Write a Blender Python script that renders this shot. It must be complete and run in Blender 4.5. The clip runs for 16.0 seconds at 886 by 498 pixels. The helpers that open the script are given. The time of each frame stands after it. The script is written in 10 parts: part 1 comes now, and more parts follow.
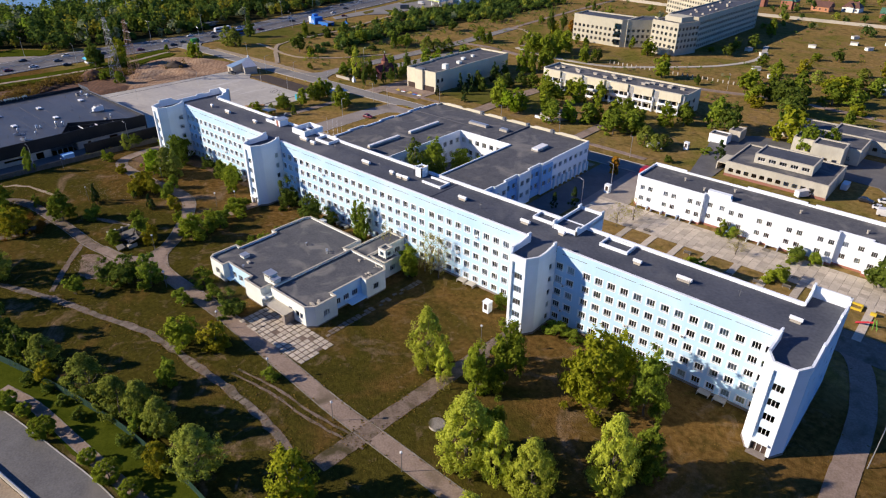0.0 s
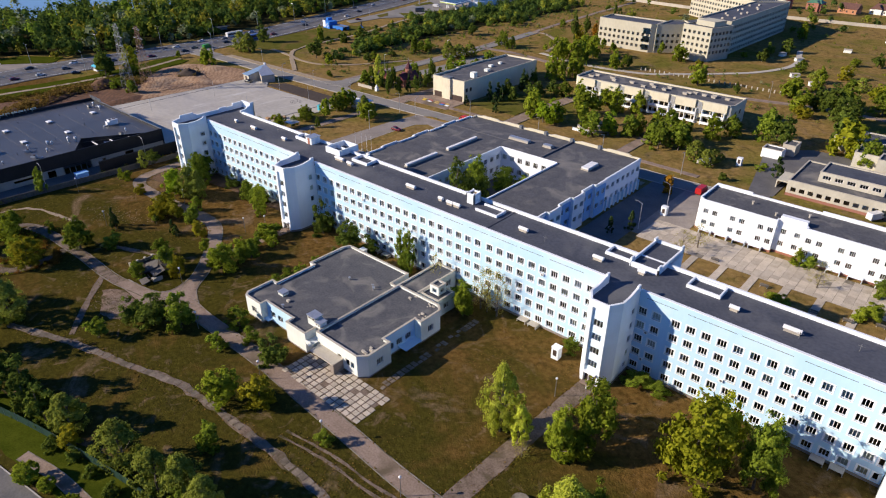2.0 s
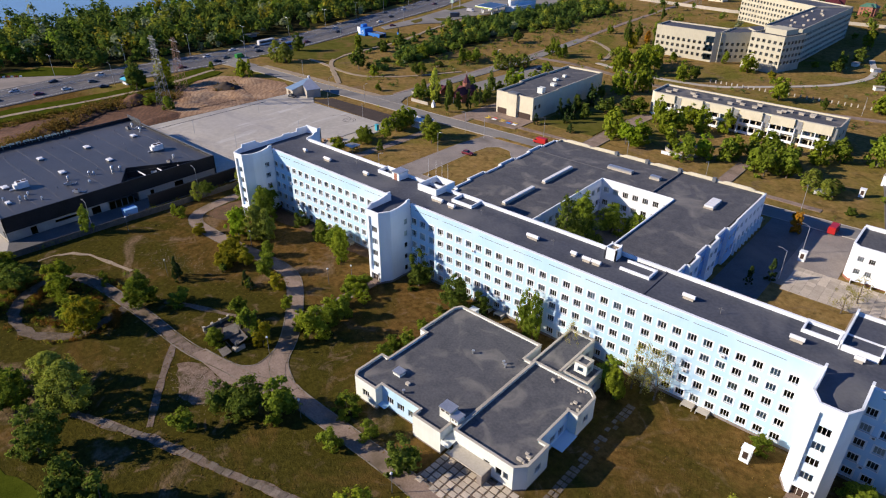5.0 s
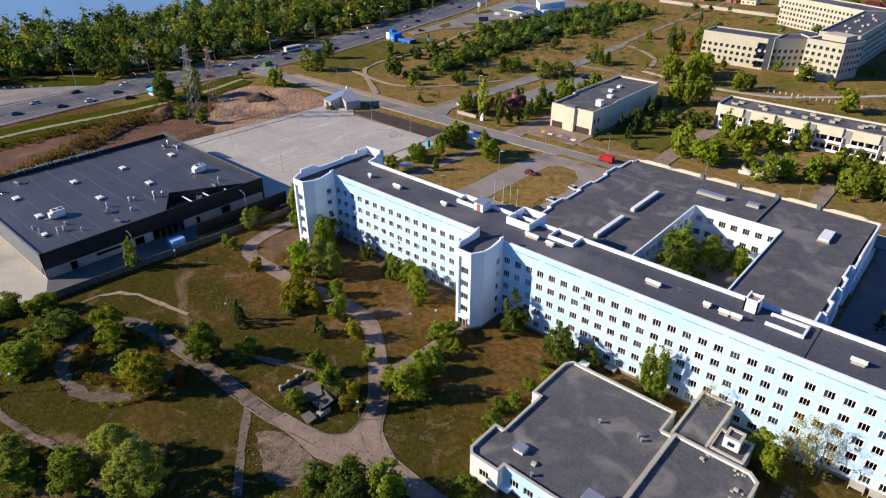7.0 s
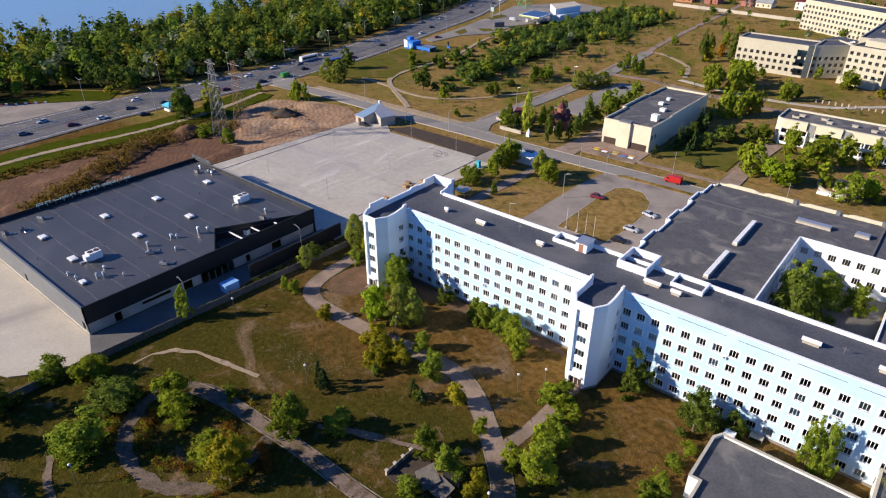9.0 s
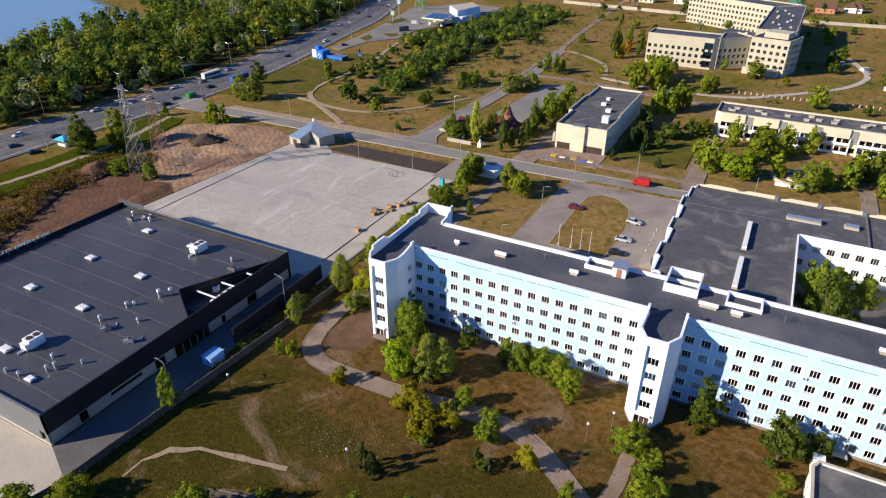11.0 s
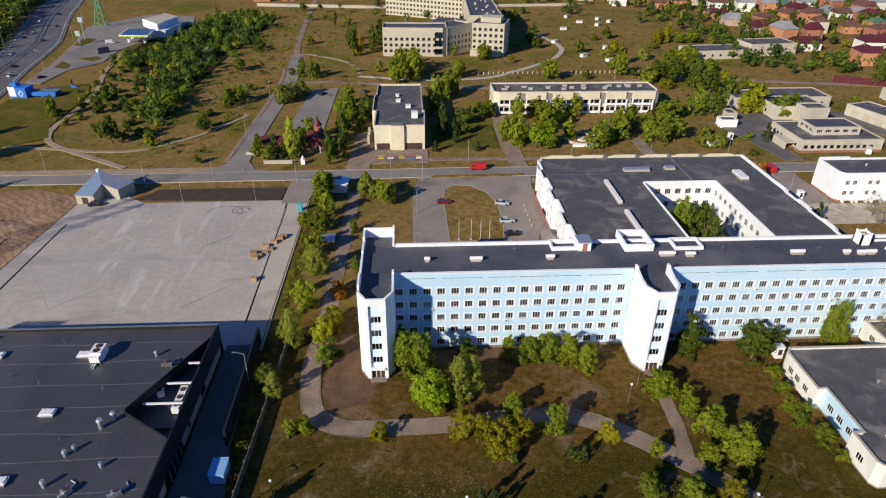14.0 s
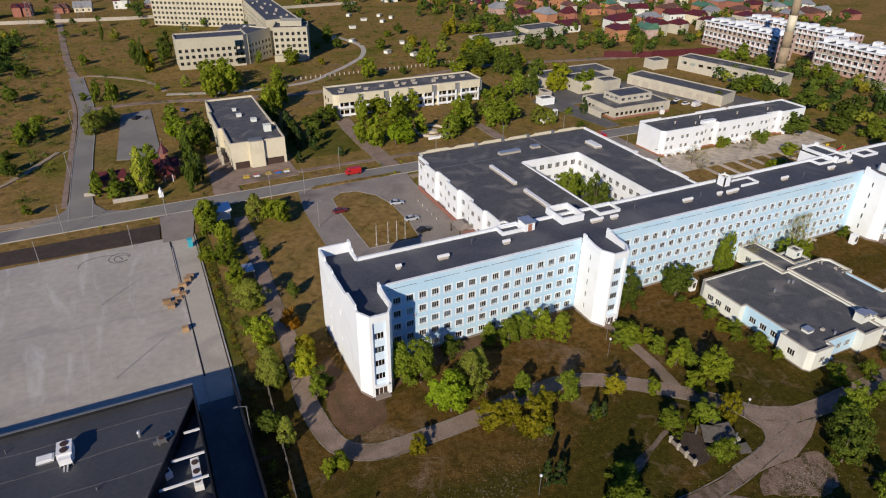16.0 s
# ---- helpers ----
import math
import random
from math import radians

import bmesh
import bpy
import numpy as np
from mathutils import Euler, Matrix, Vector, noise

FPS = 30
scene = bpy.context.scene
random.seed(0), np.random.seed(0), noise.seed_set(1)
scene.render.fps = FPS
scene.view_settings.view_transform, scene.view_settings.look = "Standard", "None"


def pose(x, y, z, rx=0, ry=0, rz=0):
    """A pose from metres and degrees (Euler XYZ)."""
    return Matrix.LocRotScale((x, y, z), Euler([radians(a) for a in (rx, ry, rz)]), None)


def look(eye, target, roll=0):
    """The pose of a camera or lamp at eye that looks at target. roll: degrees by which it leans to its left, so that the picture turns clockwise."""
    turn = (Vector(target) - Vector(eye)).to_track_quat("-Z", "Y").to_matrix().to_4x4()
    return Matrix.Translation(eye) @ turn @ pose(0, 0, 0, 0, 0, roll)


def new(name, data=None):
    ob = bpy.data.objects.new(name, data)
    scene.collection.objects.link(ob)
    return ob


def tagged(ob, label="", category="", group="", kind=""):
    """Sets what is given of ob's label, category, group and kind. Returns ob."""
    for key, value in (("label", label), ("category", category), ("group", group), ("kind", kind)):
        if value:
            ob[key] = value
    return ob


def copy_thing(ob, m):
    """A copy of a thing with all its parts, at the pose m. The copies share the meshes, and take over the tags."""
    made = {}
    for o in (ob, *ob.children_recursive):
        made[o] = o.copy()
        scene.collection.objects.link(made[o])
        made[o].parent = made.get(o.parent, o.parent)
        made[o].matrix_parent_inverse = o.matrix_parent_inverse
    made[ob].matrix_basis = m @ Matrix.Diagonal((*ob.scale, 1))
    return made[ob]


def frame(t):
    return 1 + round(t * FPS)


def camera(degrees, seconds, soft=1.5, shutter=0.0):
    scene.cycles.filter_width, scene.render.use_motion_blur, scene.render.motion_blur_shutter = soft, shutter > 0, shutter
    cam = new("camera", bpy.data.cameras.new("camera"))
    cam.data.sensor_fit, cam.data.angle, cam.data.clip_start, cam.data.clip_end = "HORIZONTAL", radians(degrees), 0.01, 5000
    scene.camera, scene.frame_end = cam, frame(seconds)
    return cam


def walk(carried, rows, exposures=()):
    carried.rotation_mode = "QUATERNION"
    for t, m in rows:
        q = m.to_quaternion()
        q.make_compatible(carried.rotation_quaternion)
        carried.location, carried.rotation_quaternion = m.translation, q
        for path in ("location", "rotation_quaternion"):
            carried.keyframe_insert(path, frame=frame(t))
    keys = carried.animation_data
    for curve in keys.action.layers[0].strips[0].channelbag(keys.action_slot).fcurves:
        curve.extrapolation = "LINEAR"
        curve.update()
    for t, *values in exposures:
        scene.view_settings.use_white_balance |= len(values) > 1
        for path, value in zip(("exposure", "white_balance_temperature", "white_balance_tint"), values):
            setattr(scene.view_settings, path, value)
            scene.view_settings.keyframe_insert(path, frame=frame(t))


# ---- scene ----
cam = camera(69.5, 16.0, soft=1.15)
METRES, EYE, TILT, LEAN, TURN = 246.9, 83.3, 0.0, 0.0, 41.4
ROWS = [
    (0.0, 0.0, 0.0, 0.0, 0.17, -29.27, -0.3),
    (0.5, -0.0123, 0.0156, -0.0001, 0.16, -29.3, -0.29),
    (1.0, -0.025, 0.0318, -0.0001, 0.15, -29.3, -0.26),
    (1.5, -0.0381, 0.0489, 0.0002, 0.14, -29.32, -0.24),
    (2.0, -0.0531, 0.0667, 0.0004, 0.12, -29.32, -0.22),
    (2.5, -0.0697, 0.0851, 0.0007, 0.12, -29.35, -0.19),
    (3.0, -0.0877, 0.1034, 0.0013, 0.11, -29.4, -0.18),
    (3.5, -0.1065, 0.1217, 0.0016, 0.1, -29.42, -0.17),
    (4.0, -0.1259, 0.1398, 0.0014, 0.08, -29.4, -0.18),
    (6.5, -0.2268, 0.2329, -0.0002, -0.0, -29.42, -0.15),
    (7.0, -0.2488, 0.2524, -0.0002, -0.01, -29.41, -0.14),
    (7.5, -0.2717, 0.2715, -0.0003, -0.02, -29.41, -0.16),
    (8.0, -0.2953, 0.2914, 0.0, -0.11, -29.4, -0.16),
    (8.5, -0.3204, 0.3111, 0.0005, -0.47, -29.39, -0.15),
    (9.0, -0.3455, 0.3309, 0.001, -1.7, -29.37, -0.16),
    (9.5, -0.3704, 0.3514, 0.0011, -4.4, -29.33, -0.18),
    (12.0, -0.5102, 0.4522, -0.0013, -21.68, -29.34, -0.18),
    (12.5, -0.5439, 0.4709, -0.0004, -27.07, -29.34, -0.22),
    (13.0, -0.577, 0.4917, 0.0009, -32.9, -29.33, -0.27),
    (13.5, -0.6086, 0.5153, 0.0026, -38.71, -29.34, -0.33),
    (14.0, -0.6382, 0.5413, 0.0044, -44.38, -29.33, -0.38),
    (14.5, -0.6654, 0.5699, 0.0061, -50.03, -29.33, -0.42),
    (15.0, -0.6901, 0.6009, 0.0069, -55.69, -29.34, -0.48),
    (15.5, -0.7118, 0.6344, 0.0077, -61.38, -29.33, -0.57),
    (16.0, -0.7304, 0.6695, 0.0081, -67.06, -29.28, -0.63),
]
walk(cam, [(t, pose(0, 0, EYE, TILT, LEAN, TURN) @ pose(METRES * x, METRES * y, METRES * z, 90 + pitch, roll, yaw)) for t, x, y, z, yaw, pitch, roll in ROWS],
     [(0.0, 0.44, 6760, 14.0), (4.0, 0.39, 6740, 13.8), (7.5, 0.54, 6760, 13.8), (9.5, 0.59, 6800, 13.4), (12.5, 0.40, 6860, 12.4), (14.0, 0.15, 6820, 11.8), (16.0, -0.10, 6760, 11.6)])

# ---- world, sun ----
SUN_AZ, SUN_EL = (0.70, 0.714), 25.0      # way the light travels over the ground, height of the sun
world = bpy.data.worlds.new("sky_world")
scene.world = world
world.use_nodes = True
_wn = world.node_tree.nodes
_sky = _wn.new("ShaderNodeTexSky")
_sky.sky_type, _sky.sun_disc = "NISHITA", False
_sky.sun_elevation, _sky.sun_rotation = radians(SUN_EL), math.atan2(-SUN_AZ[0], -SUN_AZ[1])
_sky.air_density, _sky.dust_density, _sky.ozone_density = 1.0, 0.0, 3.0
_tint = _wn.new("ShaderNodeMix")        # a deep, clear autumn blue
_tint.data_type, _tint.blend_type = "RGBA", "MULTIPLY"
_tint.inputs[0].default_value, _tint.inputs[7].default_value = 1.0, (0.34, 0.77, 1.46, 1.0)
world.node_tree.links.new(_sky.outputs[0], _tint.inputs[6])
world.node_tree.links.new(_tint.outputs[2], _wn["Background"].inputs[0])
_wn["Background"].inputs[1].default_value = 0.067
_sun = bpy.data.lights.new("sun", "SUN")
_sun.energy, _sun.angle, _sun.color = 5.0, radians(0.55), (1.0, 0.90, 0.75)
sun = new("sun", _sun)
sun.matrix_world = look((0, 0, 300), (SUN_AZ[0], SUN_AZ[1], 300 - math.tan(radians(SUN_EL))))

# ---- materials ----
def rgba(c):
    return (c[0], c[1], c[2], 1.0)


def surface(name, c1, c2, scale=0.5, fine=8.0, rough=0.85, bump=0.15, metallic=0.0, streak=0.0, dirt=None, amount=0.35, rand=0.0, coords="pos", spec=0.3):
    """A surface of two colours mixed by coarse and fine noise, with relief; dirt: a third colour in blotches."""
    m = bpy.data.materials.new(name)
    m.use_nodes = True
    nt = m.node_tree
    n, l = nt.nodes, nt.links
    bs = n["Principled BSDF"]
    bs.inputs["Roughness"].default_value, bs.inputs["Metallic"].default_value = rough, metallic
    bs.inputs["Specular IOR Level"].default_value = spec
    if coords == "pos":
        co = n.new("ShaderNodeNewGeometry").outputs["Position"]
    else:
        co = n.new("ShaderNodeTexCoord").outputs["Object"]
    a = n.new("ShaderNodeTexNoise")
    a.inputs["Scale"].default_value, a.inputs["Detail"].default_value, a.inputs["Roughness"].default_value = scale, 5.0, 0.6
    b = n.new("ShaderNodeTexNoise")
    b.inputs["Scale"].default_value, b.inputs["Detail"].default_value = fine, 4.0
    l.new(co, a.inputs["Vector"])
    if streak:
        mp = n.new("ShaderNodeMapping")
        mp.inputs["Scale"].default_value = (1.0, 1.0, streak)
        l.new(co, mp.inputs["Vector"])
        l.new(mp.outputs[0], b.inputs["Vector"])
    else:
        l.new(co, b.inputs["Vector"])
    add = n.new("ShaderNodeMath")
    add.operation = "ADD"
    l.new(a.outputs["Fac"], add.inputs[0])
    l.new(b.outputs["Fac"], add.inputs[1])
    r = n.new("ShaderNodeMapRange")
    r.inputs["From Min"].default_value, r.inputs["From Max"].default_value = 0.75, 1.25
    l.new(add.outputs[0], r.inputs["Value"])
    mix = n.new("ShaderNodeMix")
    mix.data_type = "RGBA"
    mix.inputs[6].default_value, mix.inputs[7].default_value = rgba(c1), rgba(c2)
    l.new(r.outputs[0], mix.inputs[0])
    out = mix.outputs[2]
    if dirt:
        d = n.new("ShaderNodeTexNoise")
        d.inputs["Scale"].default_value, d.inputs["Detail"].default_value = scale * 0.37, 7.0
        d.inputs["Distortion"].default_value = 0.8
        l.new(co, d.inputs["Vector"])
        dr = n.new("ShaderNodeMapRange")
        dr.inputs["From Min"].default_value, dr.inputs["From Max"].default_value = 0.52, 0.72
        dr.inputs["To Max"].default_value = amount * 2
        l.new(d.outputs["Fac"], dr.inputs["Value"])
        mx = n.new("ShaderNodeMix")
        mx.data_type = "RGBA"
        mx.inputs[7].default_value = rgba(dirt)
        l.new(dr.outputs[0], mx.inputs[0])
        l.new(out, mx.inputs[6])
        out = mx.outputs[2]
    if rand:
        oi = n.new("ShaderNodeObjectInfo")
        hv = n.new("ShaderNodeHueSaturation")
        rr = n.new("ShaderNodeMapRange")
        rr.inputs["To Min"].default_value, rr.inputs["To Max"].default_value = 1 - rand, 1 + rand
        l.new(oi.outputs["Random"], rr.inputs["Value"])
        l.new(rr.outputs[0], hv.inputs["Value"])
        l.new(out, hv.inputs["Color"])
        out = hv.outputs[0]
    l.new(out, bs.inputs["Base Color"])
    if bump:
        bp = n.new("ShaderNodeBump")
        bp.inputs["Strength"].default_value, bp.inputs["Distance"].default_value = bump, 0.06
        l.new(b.outputs["Fac"], bp.inputs["Height"])
        l.new(bp.outputs[0], bs.inputs["Normal"])
    return m


def leaf_material(name, c1, c2, rand=0.22, through_light=0.48):
    """Leaves: two greens varied leaf by leaf and tree by tree, some light shining through."""
    m = bpy.data.materials.new(name)
    m.use_nodes = True
    n, l = m.node_tree.nodes, m.node_tree.links
    n.remove(n["Principled BSDF"])
    geo, oi = n.new("ShaderNodeNewGeometry"), n.new("ShaderNodeObjectInfo")
    ns = n.new("ShaderNodeTexNoise")
    ns.inputs["Scale"].default_value, ns.inputs["Detail"].default_value = 0.55, 2.0
    l.new(geo.outputs["Position"], ns.inputs["Vector"])
    s = n.new("ShaderNodeMath")
    s.operation = "ADD"
    l.new(geo.outputs["Random Per Island"], s.inputs[0])
    l.new(ns.outputs["Fac"], s.inputs[1])
    r = n.new("ShaderNodeMapRange")
    r.inputs["From Min"].default_value, r.inputs["From Max"].default_value = 0.3, 1.35
    l.new(s.outputs[0], r.inputs["Value"])
    mix = n.new("ShaderNodeMix")
    mix.data_type = "RGBA"
    mix.inputs[6].default_value, mix.inputs[7].default_value = rgba(c1), rgba(c2)
    l.new(r.outputs[0], mix.inputs[0])
    hv = n.new("ShaderNodeHueSaturation")
    rr = n.new("ShaderNodeMapRange")
    rr.inputs["To Min"].default_value, rr.inputs["To Max"].default_value = 1 - rand, 1 + rand
    l.new(oi.outputs["Random"], rr.inputs["Value"])
    l.new(rr.outputs[0], hv.inputs["Value"])
    l.new(mix.outputs[2], hv.inputs["Color"])
    d, t, ad = n.new("ShaderNodeBsdfDiffuse"), n.new("ShaderNodeBsdfTranslucent"), n.new("ShaderNodeMixShader")
    ad.inputs[0].default_value = through_light
    l.new(hv.outputs[0], d.inputs[0])
    l.new(hv.outputs[0], t.inputs[0])
    l.new(d.outputs[0], ad.inputs[1])
    l.new(t.outputs[0], ad.inputs[2])
    l.new(ad.outputs[0], n["Material Output"].inputs[0])
    return m


def glass_material(name, tint=(0.75, 0.85, 0.88)):
    m = bpy.data.materials.new(name)
    m.use_nodes = True
    n, l = m.node_tree.nodes, m.node_tree.links
    n.remove(n["Principled BSDF"])
    tr, gl, mx, fr = n.new("ShaderNodeBsdfTransparent"), n.new("ShaderNodeBsdfGlossy"), n.new("ShaderNodeMixShader"), n.new("ShaderNodeFresnel")
    tr.inputs[0].default_value = rgba(tint)
    gl.inputs["Roughness"].default_value = 0.02
    fr.inputs[0].default_value = 1.5
    l.new(fr.outputs[0], mx.inputs[0])
    l.new(tr.outputs[0], mx.inputs[1])
    l.new(gl.outputs[0], mx.inputs[2])
    l.new(mx.outputs[0], n["Material Output"].inputs[0])
    return m


M_WHITE = surface("white_paint", (0.815, 0.855, 0.885), (0.77, 0.81, 0.84), 0.25, 2.0, 0.8, 0.05, streak=0.15, dirt=(0.52, 0.54, 0.50), amount=0.16)
M_TOWER = surface("soft_white_paint", (0.84, 0.875, 0.90), (0.80, 0.835, 0.855), 0.25, 2.0, 0.8, 0.05, streak=0.15, dirt=(0.60, 0.62, 0.55), amount=0.16)
M_CREAM = surface("cream_white_paint", (0.76, 0.79, 0.735), (0.70, 0.73, 0.675), 0.25, 2.0, 0.8, 0.05, streak=0.15, dirt=(0.50, 0.50, 0.42), amount=0.2)
M_BLUE = surface("pale_blue_paint", (0.475, 0.69, 0.835), (0.44, 0.65, 0.81), 0.2, 2.0, 0.8, 0.05, streak=0.15, dirt=(0.66, 0.76, 0.84), amount=0.25)
M_ICE = surface("ice_blue_paint", (0.66, 0.79, 0.88), (0.62, 0.755, 0.86), 0.2, 2.0, 0.8, 0.05, streak=0.15)
M_BLUE2 = surface("strong_blue_paint", (0.22, 0.45, 0.74), (0.19, 0.40, 0.68), 0.2, 2.0, 0.8, 0.05, streak=0.2)
M_BITUMEN = surface("bitumen_roofing", (0.054, 0.060, 0.076), (0.089, 0.096, 0.116), 0.12, 1.6, 0.75, 0.2, dirt=(0.18, 0.18, 0.18), amount=0.32)
M_WAREROOF = surface("dark_membrane_roofing", (0.047, 0.049, 0.052), (0.070, 0.072, 0.076), 0.10, 1.4, 0.46, 0.12, dirt=(0.10, 0.10, 0.105), amount=0.28, spec=0.6)
M_BITUMEN2 = surface("dusty_old_roofing", (0.066, 0.069, 0.078), (0.110, 0.111, 0.119), 0.4, 2.2, 0.85, 0.25, dirt=(0.25, 0.235, 0.21), amount=0.36)
M_SEAM = surface("roofing_seam", (0.10, 0.10, 0.11), (0.16, 0.16, 0.165), 0.4, 3.0, 0.8, 0.1)
M_CONC = surface("pale_concrete", (0.405, 0.37, 0.305), (0.505, 0.46, 0.385), 0.15, 2.5, 0.9, 0.2, dirt=(0.24, 0.22, 0.20), amount=0.3)
M_PLINTH = surface("plinth_render", (0.20, 0.17, 0.15), (0.28, 0.24, 0.21), 0.4, 3.0, 0.9, 0.2)
M_BEIGE = surface("beige_cladding", (0.61, 0.565, 0.42), (0.69, 0.635, 0.48), 0.3, 2.5, 0.85, 0.1, streak=0.2, dirt=(0.48, 0.43, 0.32), amount=0.25)
M_YELLOWISH = surface("yellowish_tile_cladding", (0.45, 0.42, 0.32), (0.53, 0.495, 0.38), 0.2, 2.5, 0.85, 0.1, streak=0.2, dirt=(0.36, 0.33, 0.26), amount=0.25)
M_DULL = surface("dull_grey_cream_render", (0.45, 0.425, 0.345), (0.54, 0.51, 0.42), 0.25, 2.5, 0.9, 0.1, streak=0.25, dirt=(0.34, 0.32, 0.27), amount=0.3)
M_REDPLINTH = surface("red_brown_facing", (0.26, 0.115, 0.085), (0.33, 0.155, 0.115), 0.4, 3.0, 0.8, 0.15)
M_BLACK = surface("black_metal_cladding", (0.016, 0.017, 0.020), (0.026, 0.027, 0.031), 0.2, 3.0, 0.45, 0.05, metallic=0.2)
M_GREYCLAD = surface("grey_metal_cladding", (0.16, 0.17, 0.18), (0.2, 0.21, 0.22), 0.2, 3.0, 0.5, 0.05, metallic=0.2)
M_GALV = surface("galvanised_metal", (0.50, 0.51, 0.52), (0.62, 0.63, 0.64), 0.6, 4.0, 0.4, 0.05, metallic=0.7)
M_STEEL = surface("dull_grey_steel", (0.22, 0.22, 0.22), (0.30, 0.30, 0.29), 0.8, 4.0, 0.55, 0.05, metallic=0.6)
M_DARKFRAME = surface("dark_brown_joinery", (0.05, 0.035, 0.03), (0.08, 0.05, 0.04), 1.0, 5.0, 0.5, 0.05)
M_PVC = surface("white_window_frame", (0.78, 0.79, 0.79), (0.72, 0.73, 0.74), 1.0, 5.0, 0.4, 0.02)
M_CURTAIN = surface("pale_curtain", (0.55, 0.56, 0.50), (0.68, 0.67, 0.60), 1.2, 6.0, 0.9, 0.1, rand=0.2)
M_CURTAIN2 = surface("warm_curtain", (0.60, 0.50, 0.30), (0.68, 0.58, 0.38), 1.2, 6.0, 0.9, 0.1, rand=0.2)
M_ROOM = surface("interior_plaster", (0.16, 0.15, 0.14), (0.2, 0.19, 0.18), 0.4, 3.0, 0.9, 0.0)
M_GLASS = glass_material("window_glass")
M_RED = surface("maroon_sheet_roof", (0.075, 0.016, 0.020), (0.12, 0.028, 0.034), 0.5, 4.0, 0.5, 0.1)
M_BRICK = surface("red_brick_wall", (0.30, 0.12, 0.08), (0.38, 0.17, 0.12), 0.4, 5.0, 0.9, 0.2)
M_ASPHALT = surface("grey_asphalt", (0.195, 0.182, 0.163), (0.27, 0.252, 0.226), 0.08, 4.0, 0.9, 0.15, dirt=(0.13, 0.128, 0.125), amount=0.35)
M_ASPHALT3 = surface("dark_patched_asphalt", (0.095, 0.092, 0.09), (0.15, 0.145, 0.14), 0.2, 3.0, 0.66, 0.12, dirt=(0.20, 0.18, 0.155), amount=0.35)
M_ASPHALT2 = surface("old_warm_asphalt", (0.225, 0.195, 0.172), (0.31, 0.272, 0.24), 0.15, 3.0, 0.92, 0.2, dirt=(0.13, 0.115, 0.10), amount=0.4)


def lot_material():
    """Pale worn lot: mottled grey, rain-washed darker sheets, chalky scuffs and wheel-swept streaks."""
    m = surface("pale_lot_paving", (0.385, 0.352, 0.295), (0.49, 0.452, 0.382), 0.06, 0.6, 0.62, 0.10, dirt=(0.33, 0.305, 0.29), amount=0.35, spec=0.5)
    n, l = m.node_tree.nodes, m.node_tree.links
    bs = n["Principled BSDF"]
    out = bs.inputs["Base Color"].links[0].from_socket
    co = n.new("ShaderNodeNewGeometry").outputs["Position"]

    def layer(base, turn, size, scale, dist, lo, hi, colour, most):
        mp, tx, r, mx = n.new("ShaderNodeMapping"), n.new("ShaderNodeTexNoise"), n.new("ShaderNodeMapRange"), n.new("ShaderNodeMix")
        mp.inputs["Rotation"].default_value, mp.inputs["Scale"].default_value = (0, 0, turn), size
        l.new(co, mp.inputs["Vector"])
        l.new(mp.outputs[0], tx.inputs["Vector"])
        tx.inputs["Scale"].default_value, tx.inputs["Detail"].default_value, tx.inputs["Distortion"].default_value = scale, 8.0, dist
        tx.inputs["Roughness"].default_value = 0.65
        r.inputs["From Min"].default_value, r.inputs["From Max"].default_value, r.inputs["To Max"].default_value = lo, hi, most
        l.new(tx.outputs["Fac"], r.inputs["Value"])
        mx.data_type = "RGBA"
        mx.inputs[7].default_value = rgba(colour)
        l.new(r.outputs[0], mx.inputs[0])
        l.new(base, mx.inputs[6])
        return mx.outputs[2]

    out = layer(out, 0.4, (1.0, 0.22, 1.0), 0.075, 2.2, 0.56, 0.68, (0.66, 0.65, 0.61), 0.5)
    out = layer(out, -0.9, (0.3, 1.0, 1.0), 0.09, 1.0, 0.55, 0.66, (0.29, 0.268, 0.255), 0.5)
    out = layer(out, 0.0, (1.0, 1.0, 1.0), 0.35, 2.0, 0.63, 0.74, (0.68, 0.67, 0.65), 0.5)
    l.new(out, bs.inputs["Base Color"])
    return m


M_LOT = lot_material()
M_PATH = surface("worn_path_paving", (0.205, 0.148, 0.112), (0.32, 0.242, 0.193), 0.3, 3.0, 0.95, 0.25, dirt=(0.11, 0.085, 0.05), amount=0.45)
M_OLDPATH = surface("broken_overgrown_paving", (0.110, 0.078, 0.054), (0.245, 0.186, 0.148), 0.6, 4.0, 0.95, 0.35, dirt=(0.062, 0.050, 0.020), amount=0.65)
M_OLDKERB = surface("sunken_mossy_kerb", (0.16, 0.135, 0.10), (0.30, 0.27, 0.23), 0.5, 5.0, 0.95, 0.3, dirt=(0.07, 0.06, 0.03), amount=0.5)
M_SLAB = surface("concrete_slab", (0.39, 0.335, 0.265), (0.54, 0.47, 0.38), 0.6, 5.0, 0.92, 0.2, rand=0.18)
M_SLAB2 = surface("brown_weathered_slab", (0.125, 0.10, 0.077), (0.23, 0.19, 0.152), 0.7, 5.0, 0.95, 0.25, rand=0.25, dirt=(0.09, 0.075, 0.04), amount=0.45)
M_BARE = surface("bare_pinkish_earth", (0.082, 0.052, 0.026), (0.31, 0.22, 0.165), 0.7, 5.0, 0.95, 0.5, dirt=(0.070, 0.052, 0.015), amount=1.0)
M_RINGPATH = surface("weed_grown_ring_paving", (0.070, 0.052, 0.032), (0.19, 0.145, 0.112), 0.5, 4.0, 0.95, 0.35, dirt=(0.058, 0.046, 0.016), amount=0.85)
